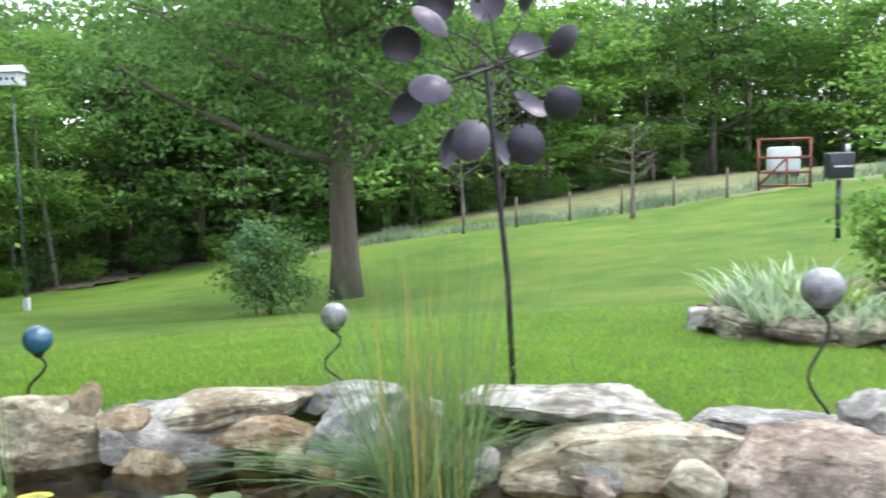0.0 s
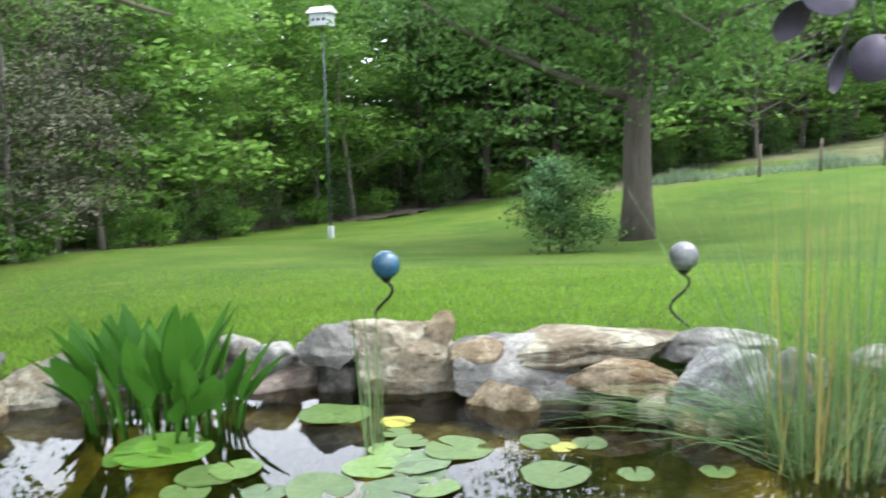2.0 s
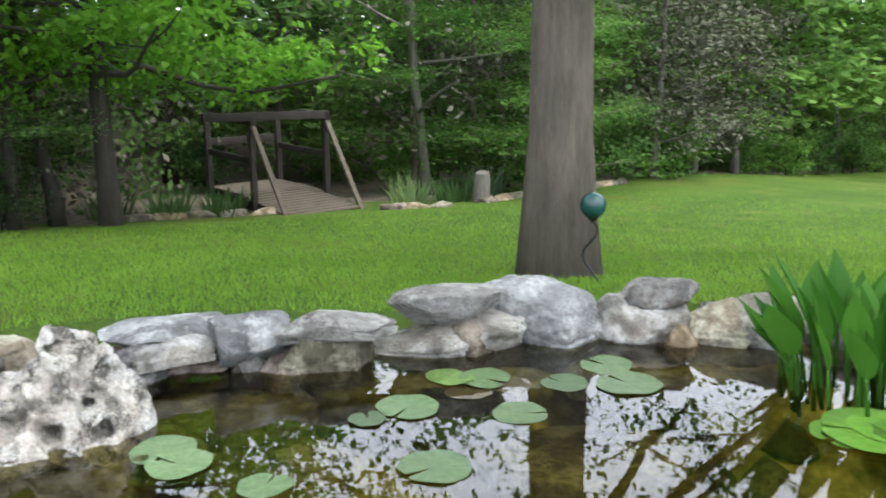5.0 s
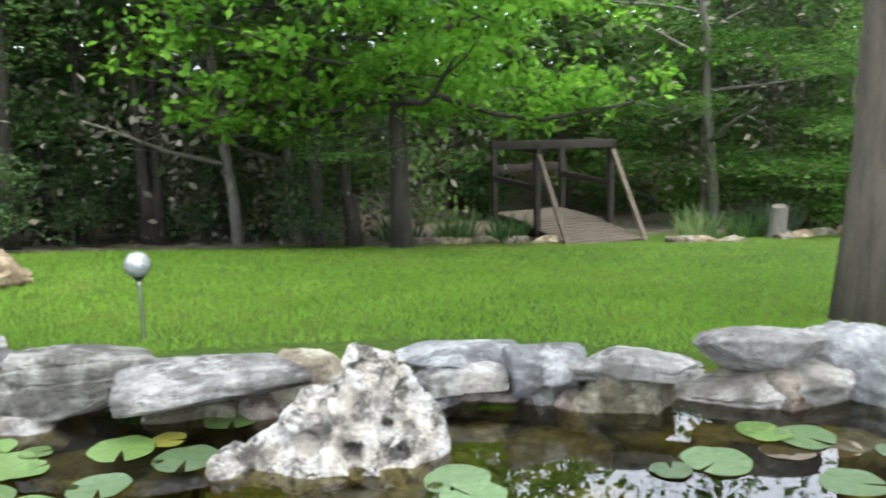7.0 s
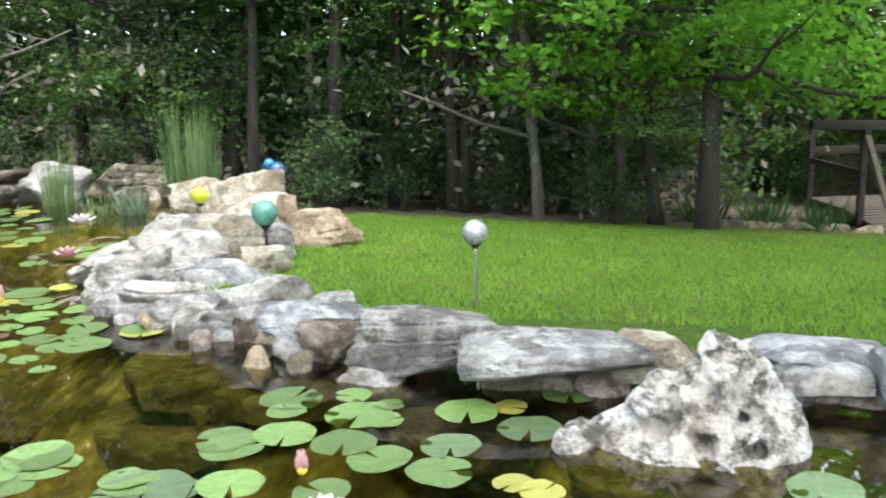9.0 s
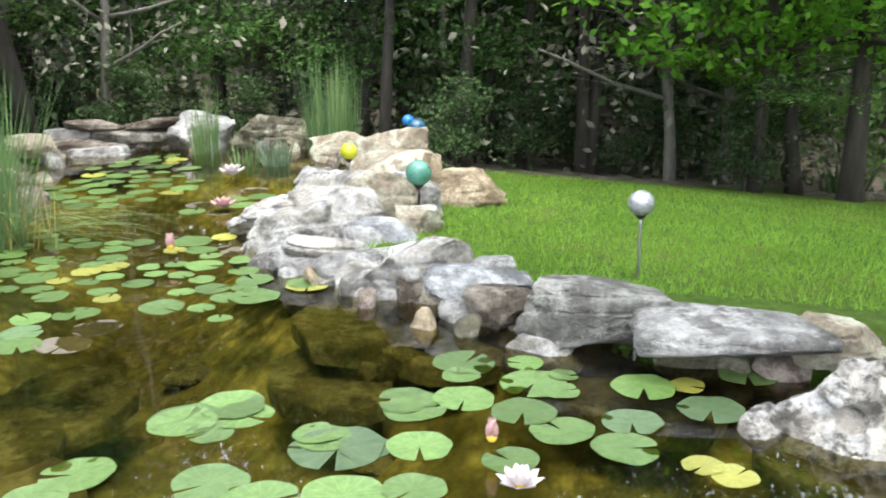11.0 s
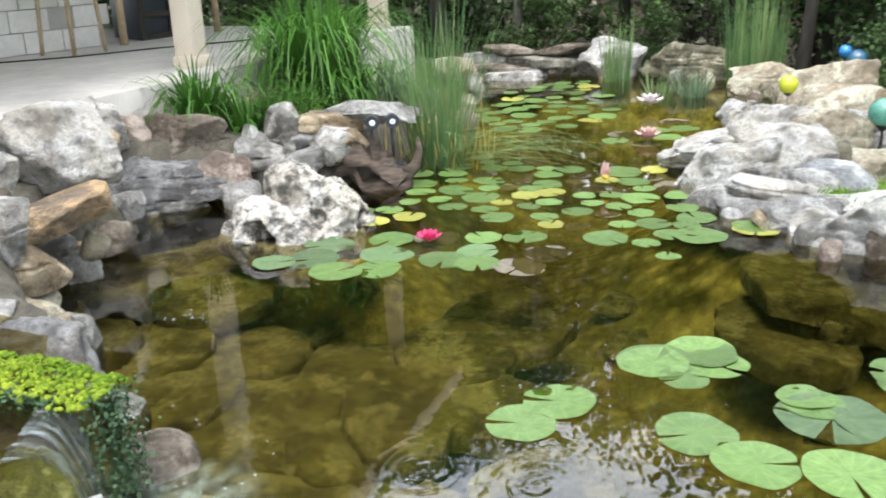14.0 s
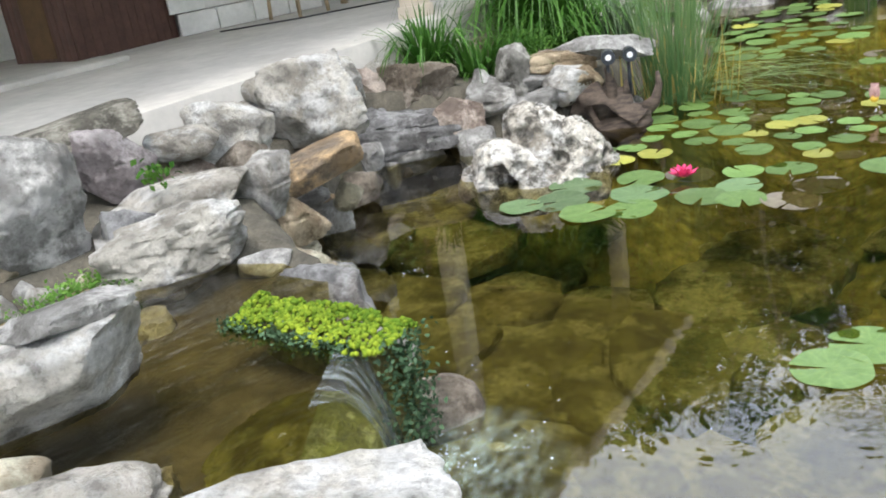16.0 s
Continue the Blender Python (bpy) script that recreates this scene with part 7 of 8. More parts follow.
# ---- raised flower bed on the lawn ----
rr = random.Random(9)
cx0, cy0, rad0 = 4.25, 9.4, 1.75
for course in range(2):
    for k_ in range(20):
        a = 2 * math.pi * (k_ + 0.5 * course) / 20 + rr.uniform(-0.05, 0.05)
        x, y = cx0 + math.cos(a) * rad0, cy0 + math.sin(a) * rad0 * 0.9
        ob = rock(x, y, ground_at(x, y) - 0.06 + course * 0.13, 0.56 + rr.uniform(-0.06, 0.1), 0.36, 0.12 + rr.uniform(-0.03, 0.04), math.degrees(a) + 90, 400 + k_ + 30 * course, ("brown", "grey", "olive", "tan")[rr.randrange(4)], "s", True, "bed_stone", "stones of the flower bed")
        ob["label"] = "flat brown field stone edging the raised flower bed"
vs, fs = [], []
for i in range(7):
    for q in range(28):
        a = 2 * math.pi * q / 28
        r_b = rad0 * i / 6
        vs.append((math.cos(a) * r_b, math.sin(a) * r_b * 0.9, 0.24 + 0.05 * (1 - i / 6)))
for i in range(6):
    for q in range(28):
        fs.append((i * 28 + q, (i + 1) * 28 + q, (i + 1) * 28 + (q + 1) % 28, i * 28 + (q + 1) % 28))
soil = mesh_object("bed_soil", vs, fs, SOIL)
soil.matrix_world = pose(cx0, cy0, ground_at(cx0, cy0))
tagged(soil, "dark soil filling the raised flower bed", "soil", "", "structure")
bz0 = ground_at(cx0, cy0) + 0.25
LEAF_STRIPE = leaf("pale_striped_blades", (0.19, 0.30, 0.17), (0.46, 0.56, 0.38), 0.45, 0.3)
LEAF_LIME = leaf("yellow_green_blades", (0.16, 0.27, 0.04), (0.34, 0.45, 0.09), 0.45, 0.35)
for k_, (dx, dy, hh, sp, cnt, mt, lb) in enumerate((
        (-1.25, -0.75, 0.36, 0.30, 170, LEAF_STRIPE, "pale striped strap-leaved plant spilling over the bed stones"), (-0.75, -1.05, 0.34, 0.30, 170, LEAF_STRIPE, "pale striped strap-leaved plant spilling over the bed stones"),
        (-0.25, -1.15, 0.36, 0.28, 150, LEAF_STRIPE, "pale striped strap-leaved plant spilling over the bed stones"), (-1.35, -0.2, 0.42, 0.30, 150, LEAF_STRIPE, "pale striped strap-leaved plant spilling over the bed stones"),
        (-0.75, -0.45, 0.46, 0.30, 150, LEAF_LIME, "yellow-green strap-leaved plant in the flower bed"), (-0.9, 0.25, 0.5, 0.35, 150, LEAF_STRIPE, "tall pale striped plant at the back of the bed"))):
    reed_clump("bed_plant", cx0 + dx - 0.05, cy0 + dy - 0.05, sp, hh, cnt, 0.034, mt, lb, 0.8, 80 + k_, bz0, 0.12, "plant")
bed_bush = tree("bush", 58, 0.85, 0.05, 0.06, 0.55, 150, 26, 0.085, BARK_DARK, LEAF_BRIGHT, "leafy green perennial in the raised flower bed", 0, 10, 0.16, 0.6, 6, 0.9, "bush")
bed_bush.matrix_basis = pose(cx0 + 0.25, cy0 - 0.75, bz0 - 0.03)
for dx, dy, s_ in ((0.85, -0.55, 1.15), (0.2, 0.1, 1.1), (0.95, 0.35, 1.3)):
    copy_thing(bed_bush, pose(cx0 + dx, cy0 + dy, bz0 - 0.03, 0, 0, dx * 200) @ Matrix.Diagonal((s_, s_, s_, 1)))

# ---- far right: gate, tank, fence and grill ----
GATE_RED = plain("red_oxide_pipe", (0.17, 0.05, 0.035), 0.6, 0.2, 0.2, 6)
ggz = ground_at(11.6, 39.0)
gate = thing("metal_gate", pose(11.6, 39.0, ggz, 0, 0, -16), "red pipe gate standing at the top of the lawn", "gate")
for nm, p0, p1 in (("gate_post", (-1.0, 0, 0), (-1.0, 0, 2.15)), ("gate_post", (1.0, 0, 0), (1.0, 0, 2.15)), ("top_bar", (-1, 0, 2.1), (1, 0, 2.1)), ("bar", (-1, 0, 1.35), (1, 0, 1.35)), ("bar", (-1, 0, 0.75), (1, 0, 0.75)), ("bar", (-1, 0, 0.2), (1, 0, 0.2)), ("upright", (0.1, 0, 0.2), (0.1, 0, 1.35)), ("brace", (-1, 0, 0.2), (0.1, 0, 1.35))):
    vs, fs = tube([p0, p1], [0.05, 0.05], 8)
    mesh_object(nm, vs, fs, GATE_RED, gate)
tank = part("water_tank", box_bm(0, 0, 1.25, 1.3, 1.0, 1.1, 0.16), WHITE_PLASTIC)
tank.matrix_world = pose(12.7, 43.0, ground_at(12.7, 43.0) - 0.2)
box_leg = part("stand", box_bm(0, 0, 0.35, 1.2, 0.9, 0.75, 0.02), WOOD_DARK, tank)
tagged(tank, "white plastic tank on a dark stand behind the gate", "tank")
fence = thing("wire_fence", pose(0, 0, 0), "old wooden post and wire fence beyond the lawn", "fence")
fpts = [(-1.5, 36.5), (0.6, 37.3), (2.8, 38.2), (5.0, 39.0), (7.2, 39.4), (9.4, 39.4)]
for x, y in fpts:
    vs, fs = tube([(x, y, ground_at(x, y) - 0.2), (x, y, ground_at(x, y) + 1.25)], [0.06, 0.05], 8)
    mesh_object("fence_post", vs, fs, WOOD_GREY, fence)
for hh in (0.4, 0.8, 1.15):
    vs, fs = tube([(x, y, ground_at(x, y) + hh) for x, y in fpts], [0.004] * len(fpts), 5)
    mesh_object("wire", vs, fs, IRON, fence)
grill_z = max(ground_at(5.8, 15.8), 0.25)
GRILL = plain("black_enamel", (0.03, 0.035, 0.045), 0.35, 0.2, 0.15, 6)
grill = thing("post_grill", pose(5.85, 15.8, grill_z) @ Matrix.Diagonal((0.72, 0.72, 0.9, 1)), "dark metal barbecue box on a black post", "grill")
vs, fs = tube([(0, 0, -0.1), (0, 0, 0.95)], [0.06, 0.06], 10)
mesh_object("post", vs, fs, GRILL, grill)
part("box", box_bm(0, 0, 1.22, 0.56, 0.45, 0.46, 0.05), GRILL, grill)
part("lid_handle", box_bm(0, -0.29, 1.2, 0.4, 0.04, 0.04, 0.01), STEEL, grill)
vs, fs = tube([(0.2, 0.05, 1.44), (0.2, 0.05, 1.6)], [0.05, 0.05], 10)
mesh_object("chimney", vs, fs, WHITE_PLASTIC, grill)

DRY = plain("dry_tan_grass", (0.115, 0.125, 0.05), 0.95, 0, 0.35, 1.2, 0.05)


def field_z(x, y):
    k_ = np.clip((y - 37.5 - 0.18 * x + 0.4 * np.sin(x * 1.3)) * 0.2, -0.3, 0.012)
    return ground_z(x, y) + k_


field = grid_sheet("ground_field", np.arange(-9, 30, 0.75), np.arange(34, 62, 0.75), field_z, DRY, "dry tan field beyond the lawn", "field", lambda x, y: y - 37.5 - 0.18 * x > -2)

# tall rough grass and weeds along the edge of the field
r_ = np.random.default_rng(23)
nb = 9000
gx, gy = r_.uniform(-6, 26, nb), None
gy = 38.2 + 0.18 * gx + np.abs(r_.normal(size=nb)) * 1.8
base = np.c_[gx, gy, ground_z(gx, gy) - 0.02]
hgt = r_.uniform(0.2, 0.75, nb) * (0.6 + 0.4 * np.sin(gx * 1.7) * np.sin(gx * 0.6 + 1))
tip = base + np.c_[r_.normal(size=nb) * 0.15, r_.normal(size=nb) * 0.15, hgt]
rough_grass = blades_mesh("rough_grass", blade_strip(r_, base, tip, np.zeros(nb), 0.04, 2), 2, LEAF_PALE)
tagged(rough_grass, "tall pale rough grass along the field's edge", "grass", "", "stuff")

# ---- patio and house ----
pa = math.atan2(-0.65, -3.2)
patio = thing("patio", pose(-5.85, -5.6, 0.7, 0, 0, math.degrees(pa) + 180), "raised grey concrete patio with a pale front edge", "patio")
tagged(patio, "", "", "", "structure")
part("slab", box_bm(2.1, -3.2, -0.45, 11.0, 6.4, 0.9, 0.02), CONCRETE, patio)
for dx in (0.06, -3.2):
    po = thing("porch_post", patio.matrix_world @ pose(dx, -0.32, 0), "cream painted square porch post on the patio", "post", "porch posts")
    part("shaft", box_bm(0, 0, 1.35, 0.17, 0.17, 2.7, 0.008), PAINT_POST, po)
    part("base_trim", box_bm(0, 0, 0.045, 0.2, 0.2, 0.09, 0.006), PAINT_POST, po)
roof_bm = box_bm(2.1, -3.0, 2.8, 11.4, 6.8, 0.2, 0.02)
box_bm(2.1, -0.33, 2.66, 11.0, 0.16, 0.12, 0.01, roof_bm)
porch_roof = part("roof_porch", roof_bm, PAINT_POST)
porch_roof.matrix_world = patio.matrix_world.copy()
tagged(porch_roof, "cream painted porch roof over the patio", "roof", "", "structure")
wall = thing("wall_house", pose(-5.9, -8.2, 0.7, 0, 0, 0), "white painted concrete block house wall", "wall")
tagged(wall, "", "", "", "structure")
bm = box_bm(0.05, -0.13, 1.3, 1.6, 0.2, 2.6, 0.0)
part("mortar", bm, plain("grey_mortar", (0.40, 0.38, 0.35), 0.9, 0, 0.1, 6, 0.002), wall)
blk = part("block", box_bm(0, 0, 0, 0.39, 0.03, 0.19, 0.006), BLOCK, wall)
blk.matrix_basis = pose(-0.5, -0.022, 0.1)
for row in range(12):
    for col in range(4):
        if row == 0 and col == 0:
            continue
        o = new("block", blk.data)
        o.parent = wall
        o.matrix_basis = pose(-0.5 + col * 0.4 - (0.14 if row % 2 and col == 0 else 0) + (0.12 if row % 2 and col else 0) - (0.05 if row % 2 and col == 3 else 0), -0.022, 0.1 + row * 0.2)
wall_b = part("wall_house_side", box_bm(0, 0, 1.3, 0.2, 1.4, 2.6, 0.0), BLOCK)
wall_b.matrix_world = pose(-5.12, -9.05, 0.7)
tagged(wall_b, "white painted side wall of the house", "wall", "", "structure")
wall_c = part("wall_house_back", box_bm(0, 0, 1.3, 7.0, 0.2, 2.6, 0.0), BLOCK)
wall_c.matrix_world = pose(-1.5, -9.7, 0.7)
tagged(wall_c, "white painted house wall behind the dog house", "wall", "", "structure")

hut = thing("dog_house", pose(-4.0, -8.12, 0.7, 0, 0, 191), "dark brown board dog house with an arched doorway", "dog house")
for k_ in range(13):
    part("board", box_bm(0.04 + k_ * 0.08, 0.0, 0.55, 0.077, 0.03, 1.1, 0.005), WOOD_BROWN, hut)
for k_ in range(11):
    part("side_board", box_bm(0.0, 0.05 + k_ * 0.08, 0.55, 0.03, 0.077, 1.1, 0.005), WOOD_BROWN, hut)
part("back_wall", box_bm(0.5, 0.88, 0.55, 1.04, 0.03, 1.1, 0.005), WOOD_BROWN, hut)
part("far_wall", box_bm(1.03, 0.45, 0.55, 0.03, 0.88, 1.1, 0.005), WOOD_BROWN, hut)
part("roof", box_bm(0.5, 0.44, 1.13, 1.25, 1.1, 0.07, 0.015), WOOD_BROWN, hut)
bm = bmesh.new()
arc = [(-0.17, 0.03), (0.17, 0.03)] + [(0.17 * math.cos(q * math.pi / 10), 0.5 + 0.17 * math.sin(q * math.pi / 10)) for q in range(11)]
ff = bm.faces.new([bm.verts.new((-0.018, x + 0.45, z)) for x, z in arc])
ex = bmesh.ops.extrude_face_region(bm, geom=[ff])
bmesh.ops.translate(bm, vec=(-0.006, 0, 0), verts=[g for g in ex["geom"] if isinstance(g, bmesh.types.BMVert)])
part("doorway", bm, plain("tan_doorway_board", (0.10, 0.055, 0.022), 0.8, 0, 0.2, 6), hut, "arched tan doorway panel")
step = part("door_step", box_bm(0, 0, 0.02, 1.1, 0.4, 0.045, 0.012), CONCRETE)
step.matrix_world = pose(-3.5, -7.5, 0.7, 0, 0, 8)
tagged(step, "flat pale stone slab before the dog house", "slab")

table = thing("work_table", pose(-7.4, -8.35, 0.7, 0, 0, 6), "rough wooden table with a dark crate beneath", "table")
part("tabletop", box_bm(0, 0, 0.76, 1.5, 0.6, 0.05, 0.008), plain("reddish_table_wood", (0.20, 0.09, 0.05), 0.7, 0, 0.25, 5), table)
for sx in (-0.68, 0.68):
    for sy in (-0.24, 0.24):
        vs, fs = tube([(sx, sy, 0), (sx, sy, 0.74)], [0.04, 0.035], 10)
        mesh_object("leg", vs, fs, WOOD_TAN, table)
crate = thing("crate", pose(-7.5, -8.45, 0.7, 0, 0, 6), "dark open crate under the table", "crate")
for sx in (-0.4, 0.0, 0.4):
    part("upright", box_bm(sx, 0.2, 0.25, 0.04, 0.04, 0.5, 0.005), WOOD_DARK, crate)
for hz_ in (0.03, 0.25, 0.48):
    part("slat", box_bm(0, 0.2, hz_, 0.84, 0.03, 0.06, 0.005), WOOD_DARK, crate)
part("bin", box_bm(0, -0.02, 0.25, 0.8, 0.4, 0.46, 0.02), GRILL, crate)
chair = thing("rattan_stand", pose(-6.05, -7.85, 0.7, 0, 0, 10), "light bamboo stand beside the house wall", "stand")
for sx in (-0.16, 0.16):
    for sy in (-0.16, 0.16):
        vs, fs = tube([(sx * 1.2, sy * 1.2, 0), (sx, sy, 0.75)], [0.018, 0.018], 8)
        mesh_object("leg", vs, fs, WOOD_TAN, chair)
vs, fs = tube([(0, 0, 0.75), (0, 0, 0.8)], [0.24, 0.24], 18)
mesh_object("top", vs, fs, WOOD_TAN, chair, True, 40)
for k_, pts_ in enumerate(([(-5.2, -7.9), (-5.8, -7.55), (-6.6, -7.35), (-7.4, -7.0), (-8.4, -6.75)],)):
    vs, fs = tube([(x, y, 0.708) for x, y in pts_], [0.007] * len(pts_), 6)
    hose = mesh_object("cable", vs, fs, IRON)
    tagged(hose, "dark cable lying across the patio floor", "cable")

# ---- planting by the patio ----
def turf_clump(x, y, z, spread, height, count, label, seed, mat=None):
    return reed_clump("strap_leaf_plant", x, y, spread, height, count, 0.022, mat or LEAF_MONKEY, label, 0.95, seed, z, 0.62, "plant")


turf_clump(-5.12, -5.18, 0.42, 0.1, 0.62, 190, "clump of dark green strap leaves among rocks", 91)
turf_clump(-5.35, -4.95, 0.36, 0.1, 0.5, 130, "low clump of arching strap leaves", 92)
turf_clump(-6.35, -5.2, 0.38, 0.2, 1.12, 720, "large fountain of dark green strap leaves", 93)
turf_clump(-6.25, -5.0, 0.36, 0.24, 0.62, 380, "large fountain of green strap leaves", 94)
turf_clump(-6.9, -5.0, 0.3, 0.2, 0.6, 160, "grey-green arching strap leaves behind reeds", 95, LEAF_PALE)
r_ = np.random.default_rng(12)
cover = thing("ground_cover", pose(-5.75, -4.85, 0.38), "bright green feathery ground cover among rocks", "plant")
c = r_.normal(size=(2600, 3)) * np.array([0.18, 0.16, 0.07]) + np.array([0, 0, 0.1])
quads_mesh("foliage", leaf_quads(r_, c, 0.035, -0.5, 0.3, 1.0), LEAF_BRIGHT, cover)

# ---- driftwood and spotlights ----
DRIFT = plain("weathered_driftwood", (0.075, 0.055, 0.042), 0.85, 0, 0.7, 7, 0.02, "Object", (1, 1, 6))
drift = thing("driftwood_stump", pose(-5.57, -4.05, 0.0, 0, 0, 121) @ Matrix.Diagonal((0.66, 0.7, 0.86, 1)), "dark weathered driftwood stump with upturned branches", "driftwood")
vs, fs = [], []
tube([(-0.34, 0.03, 0.24), (-0.22, 0.02, 0.22), (-0.05, 0, 0.13), (0.12, 0, 0.07), (0.28, 0, 0.06), (0.4, 0.01, 0.1)], [0.06, 0.11, 0.14, 0.12, 0.10, 0.05], 40, vs, fs)
body = mesh_object("trunk", vs, fs, DRIFT, drift)
for v_ in body.data.vertices:
    nn_ = noise.turbulence(v_.co * 7, 4, True) - 0.5
    rg_ = 0.02 * math.sin(math.atan2(v_.co.z - 0.12, v_.co.y) * 9 + v_.co.x * 6)
    v_.co += Vector((nn_ * 0.12, nn_ * 0.26 + rg_, nn_ * 0.24 + rg_))
for pts_, rr_ in (([(0.0, 0.0, 0.16), (0.03, -0.01, 0.26), (0.01, 0.0, 0.36), (-0.02, 0.02, 0.43)], [0.07, 0.05, 0.035, 0.018]), ([(0.3, 0, 0.08), (0.43, 0.0, 0.16), (0.47, 0.02, 0.28), (0.46, 0.02, 0.37)], [0.07, 0.05, 0.035, 0.018]), ([(0.08, 0.03, 0.14), (0.17, 0.06, 0.24), (0.16, 0.05, 0.32)], [0.06, 0.035, 0.015])):
    vs, fs = tube(pts_, rr_, 12)
    mesh_object("branch", vs, fs, DRIFT, drift)
LENS = plain("pale_lamp_glass", (0.7, 0.72, 0.75), 0.1, 0, 0.02, 5, spec=0.8)
for x, y, z in ((-5.54, -4.02, 0.45), (-5.64, -3.93, 0.45)):
    sp = thing("spotlight", pose(x, y, z, 0, 0, 130), "small black garden spotlight with a pale lens", "spotlight", "pond spotlights")
    vs, fs = tube([(0, 0.12, 0.0), (0, 0.03, 0.0), (0, -0.06, 0.0), (0, -0.065, 0.0)], [0.025, 0.042, 0.045, 0.045], 18)
    mesh_object("housing", vs, fs, GRILL, sp, True, 40)
    vs, fs = tube([(0, -0.064, 0), (0, -0.07, 0)], [0.019, 0.017], 18)
    mesh_object("lens", vs, fs, LENS, sp, True, 40)
    vs, fs = tube([(0, 0.04, -0.05), (0, 0.05, -0.3)], [0.012, 0.012], 8)
    mesh_object("bracket", vs, fs, GRILL, sp)

# ---- moss, spill and foam of the little fall ----
MOSS = leaf("bright_moss", (0.07, 0.13, 0.01), (0.36, 0.43, 0.035), 0.85, 0.1)
CRESS = leaf("dark_water_cress", (0.035, 0.075, 0.035), (0.10, 0.17, 0.09), 0.4, 0.2)
ledge = rock(-2.22, -2.7, 0.0, 0.5, 0.1, 0.33, 100, 501, "algae", "s")
side = rock(-2.47, -2.98, 0.05, 0.42, 0.2, 0.31, 100, 504, "slate", "s")
ledge["label"] = "dark wet ledge under the moss"
moss = thing("moss_cushion", pose(-2.21, -2.68, 0.36, 0, 0, 100), "bright yellow-green moss cushion on a wet ledge", "moss")
r_ = np.random.default_rng(14)
vs, fs = [], []
ball = bmesh.new()
bmesh.ops.create_icosphere(ball, subdivisions=1, radius=1.0)
ball_v = np.array([tuple(v_.co) for v_ in ball.verts])
ball_f = [[v_.index for v_ in f_.verts] for f_ in ball.faces]
ball.free()
for k_ in range(2000):
    px, py = r_.uniform(-0.3, 0.3), r_.uniform(-0.085, 0.085) + 0.02 * math.sin(k_)
    room = max(0.0, 1 - (px / 0.32) ** 4) * max(0.0, 1 - (py / 0.1) ** 2)
    swell = 0.7 + 0.9 * noise.noise((px * 16, py * 16, 2.0))
    pz_ = 0.005 + 0.065 * math.sqrt(room) * swell * r_.uniform(0.75, 1.0)
    rb = r_.uniform(0.004, 0.011)
    lump = 1 + 0.65 * np.array([noise.noise(Vector(q) * 2.6 + Vector((k_, 0, 0))) for q in ball_v])
    b0 = len(vs)
    vs += (ball_v * lump[:, None] * rb + np.array([px, py, pz_])).tolist()
    fs += [[b0 + q for q in f_] for f_ in ball_f]
mesh_object("cushion", vs, fs, MOSS, moss)
c = np.c_[r_.uniform(-0.32, 0.2, 1500), r_.normal(size=1500) * 0.02 - 0.085, r_.uniform(-0.02, 0.03, 1500)]
quads_mesh("fringe", leaf_quads(r_, c, 0.016, 0.2, 0.6, 1.0), CRESS, moss)
c = np.c_[0.31 + r_.normal(size=900) * 0.025, r_.normal(size=900) * 0.045, r_.uniform(-0.3, 0.04, 900)]
quads_mesh("hanging_cress", leaf_quads(r_, c, 0.02, 0.6, 0.6, 1.0), CRESS, moss)

FALL = bpy.data.materials.new("falling_water")
FALL.use_nodes = True
n, l = FALL.node_tree.nodes, FALL.node_tree.links
n.remove(n["Principled BSDF"])
clear, gl, mx = n.new("ShaderNodeBsdfTransparent"), n.new("ShaderNodeBsdfPrincipled"), n.new("ShaderNodeMixShader")
clear.inputs["Color"].default_value = (0.86, 0.88, 0.84, 1)
gl.inputs["Base Color"].default_value = (0.36, 0.41, 0.42, 1)
gl.inputs["Roughness"].default_value = 0.12
v = coords(n, l, 1.0, "Object", False)
v.vector_type = "TEXTURE"
v.inputs["Rotation"].default_value = (0, 0, radians(38))
v.inputs["Scale"].default_value = (1 / 32, 1 / 2.5, 1 / 2.5)
st = noise_tex(n, l, v, 1.6, 4, 0.6)
rp = ramp(n, [(0.48, (0.04, 0.04, 0.04)), (0.68, (0.42, 0.42, 0.42))])
l.new(st.outputs["Fac"], rp.inputs[0])
l.new(rp.outputs[0], mx.inputs[0])
l.new(clear.outputs[0], mx.inputs[1])
l.new(gl.outputs[0], mx.inputs[2])
l.new(mx.outputs[0], n["Material Output"].inputs["Surface"])
vs, fs = [], []
cols, rows_ = 44, 14
for i in range(rows_ + 1):
    f = i / rows_
    for q in range(cols + 1):
        g_ = q / cols
        top, foot = Vector((-2.15, -2.53, 0.366)).lerp(Vector((-1.90, -2.33, 0.366)), g_), Vector((-2.27, -2.47, 0.03)).lerp(Vector((-2.1, -2.26, 0.03)), g_)
        p_ = top.lerp(foot, f ** 0.6)
        strand = noise.noise((q * 0.41, 0.3 * f, 4.0)) + 0.5 * noise.noise((q * 1.1, 0.5 * f, 9.0))
        p_.z = 0.366 - 0.336 * f ** 1.9 + 0.012 * strand * min(1.0, 3 * f)
        vs.append((p_.x - 0.022 * strand * f, p_.y + 0.016 * strand * f, p_.z))
for i in range(rows_):
    for q in range(cols):
        a = i * (cols + 1) + q
        fs.append((a, a + 1, a + cols + 2, a + cols + 1))
fall = mesh_object("water_fall", vs, fs, FALL)
fall.visible_shadow = False
tagged(fall, "thin clear sheet of water spilling over a ledge", "water", "", "structure")
lip = rock(-1.86, -2.42, -0.1, 0.58, 0.42, 0.39, 38, 502, "green", "m")
lip["label"] = "algae-covered ledge under the spilling water"
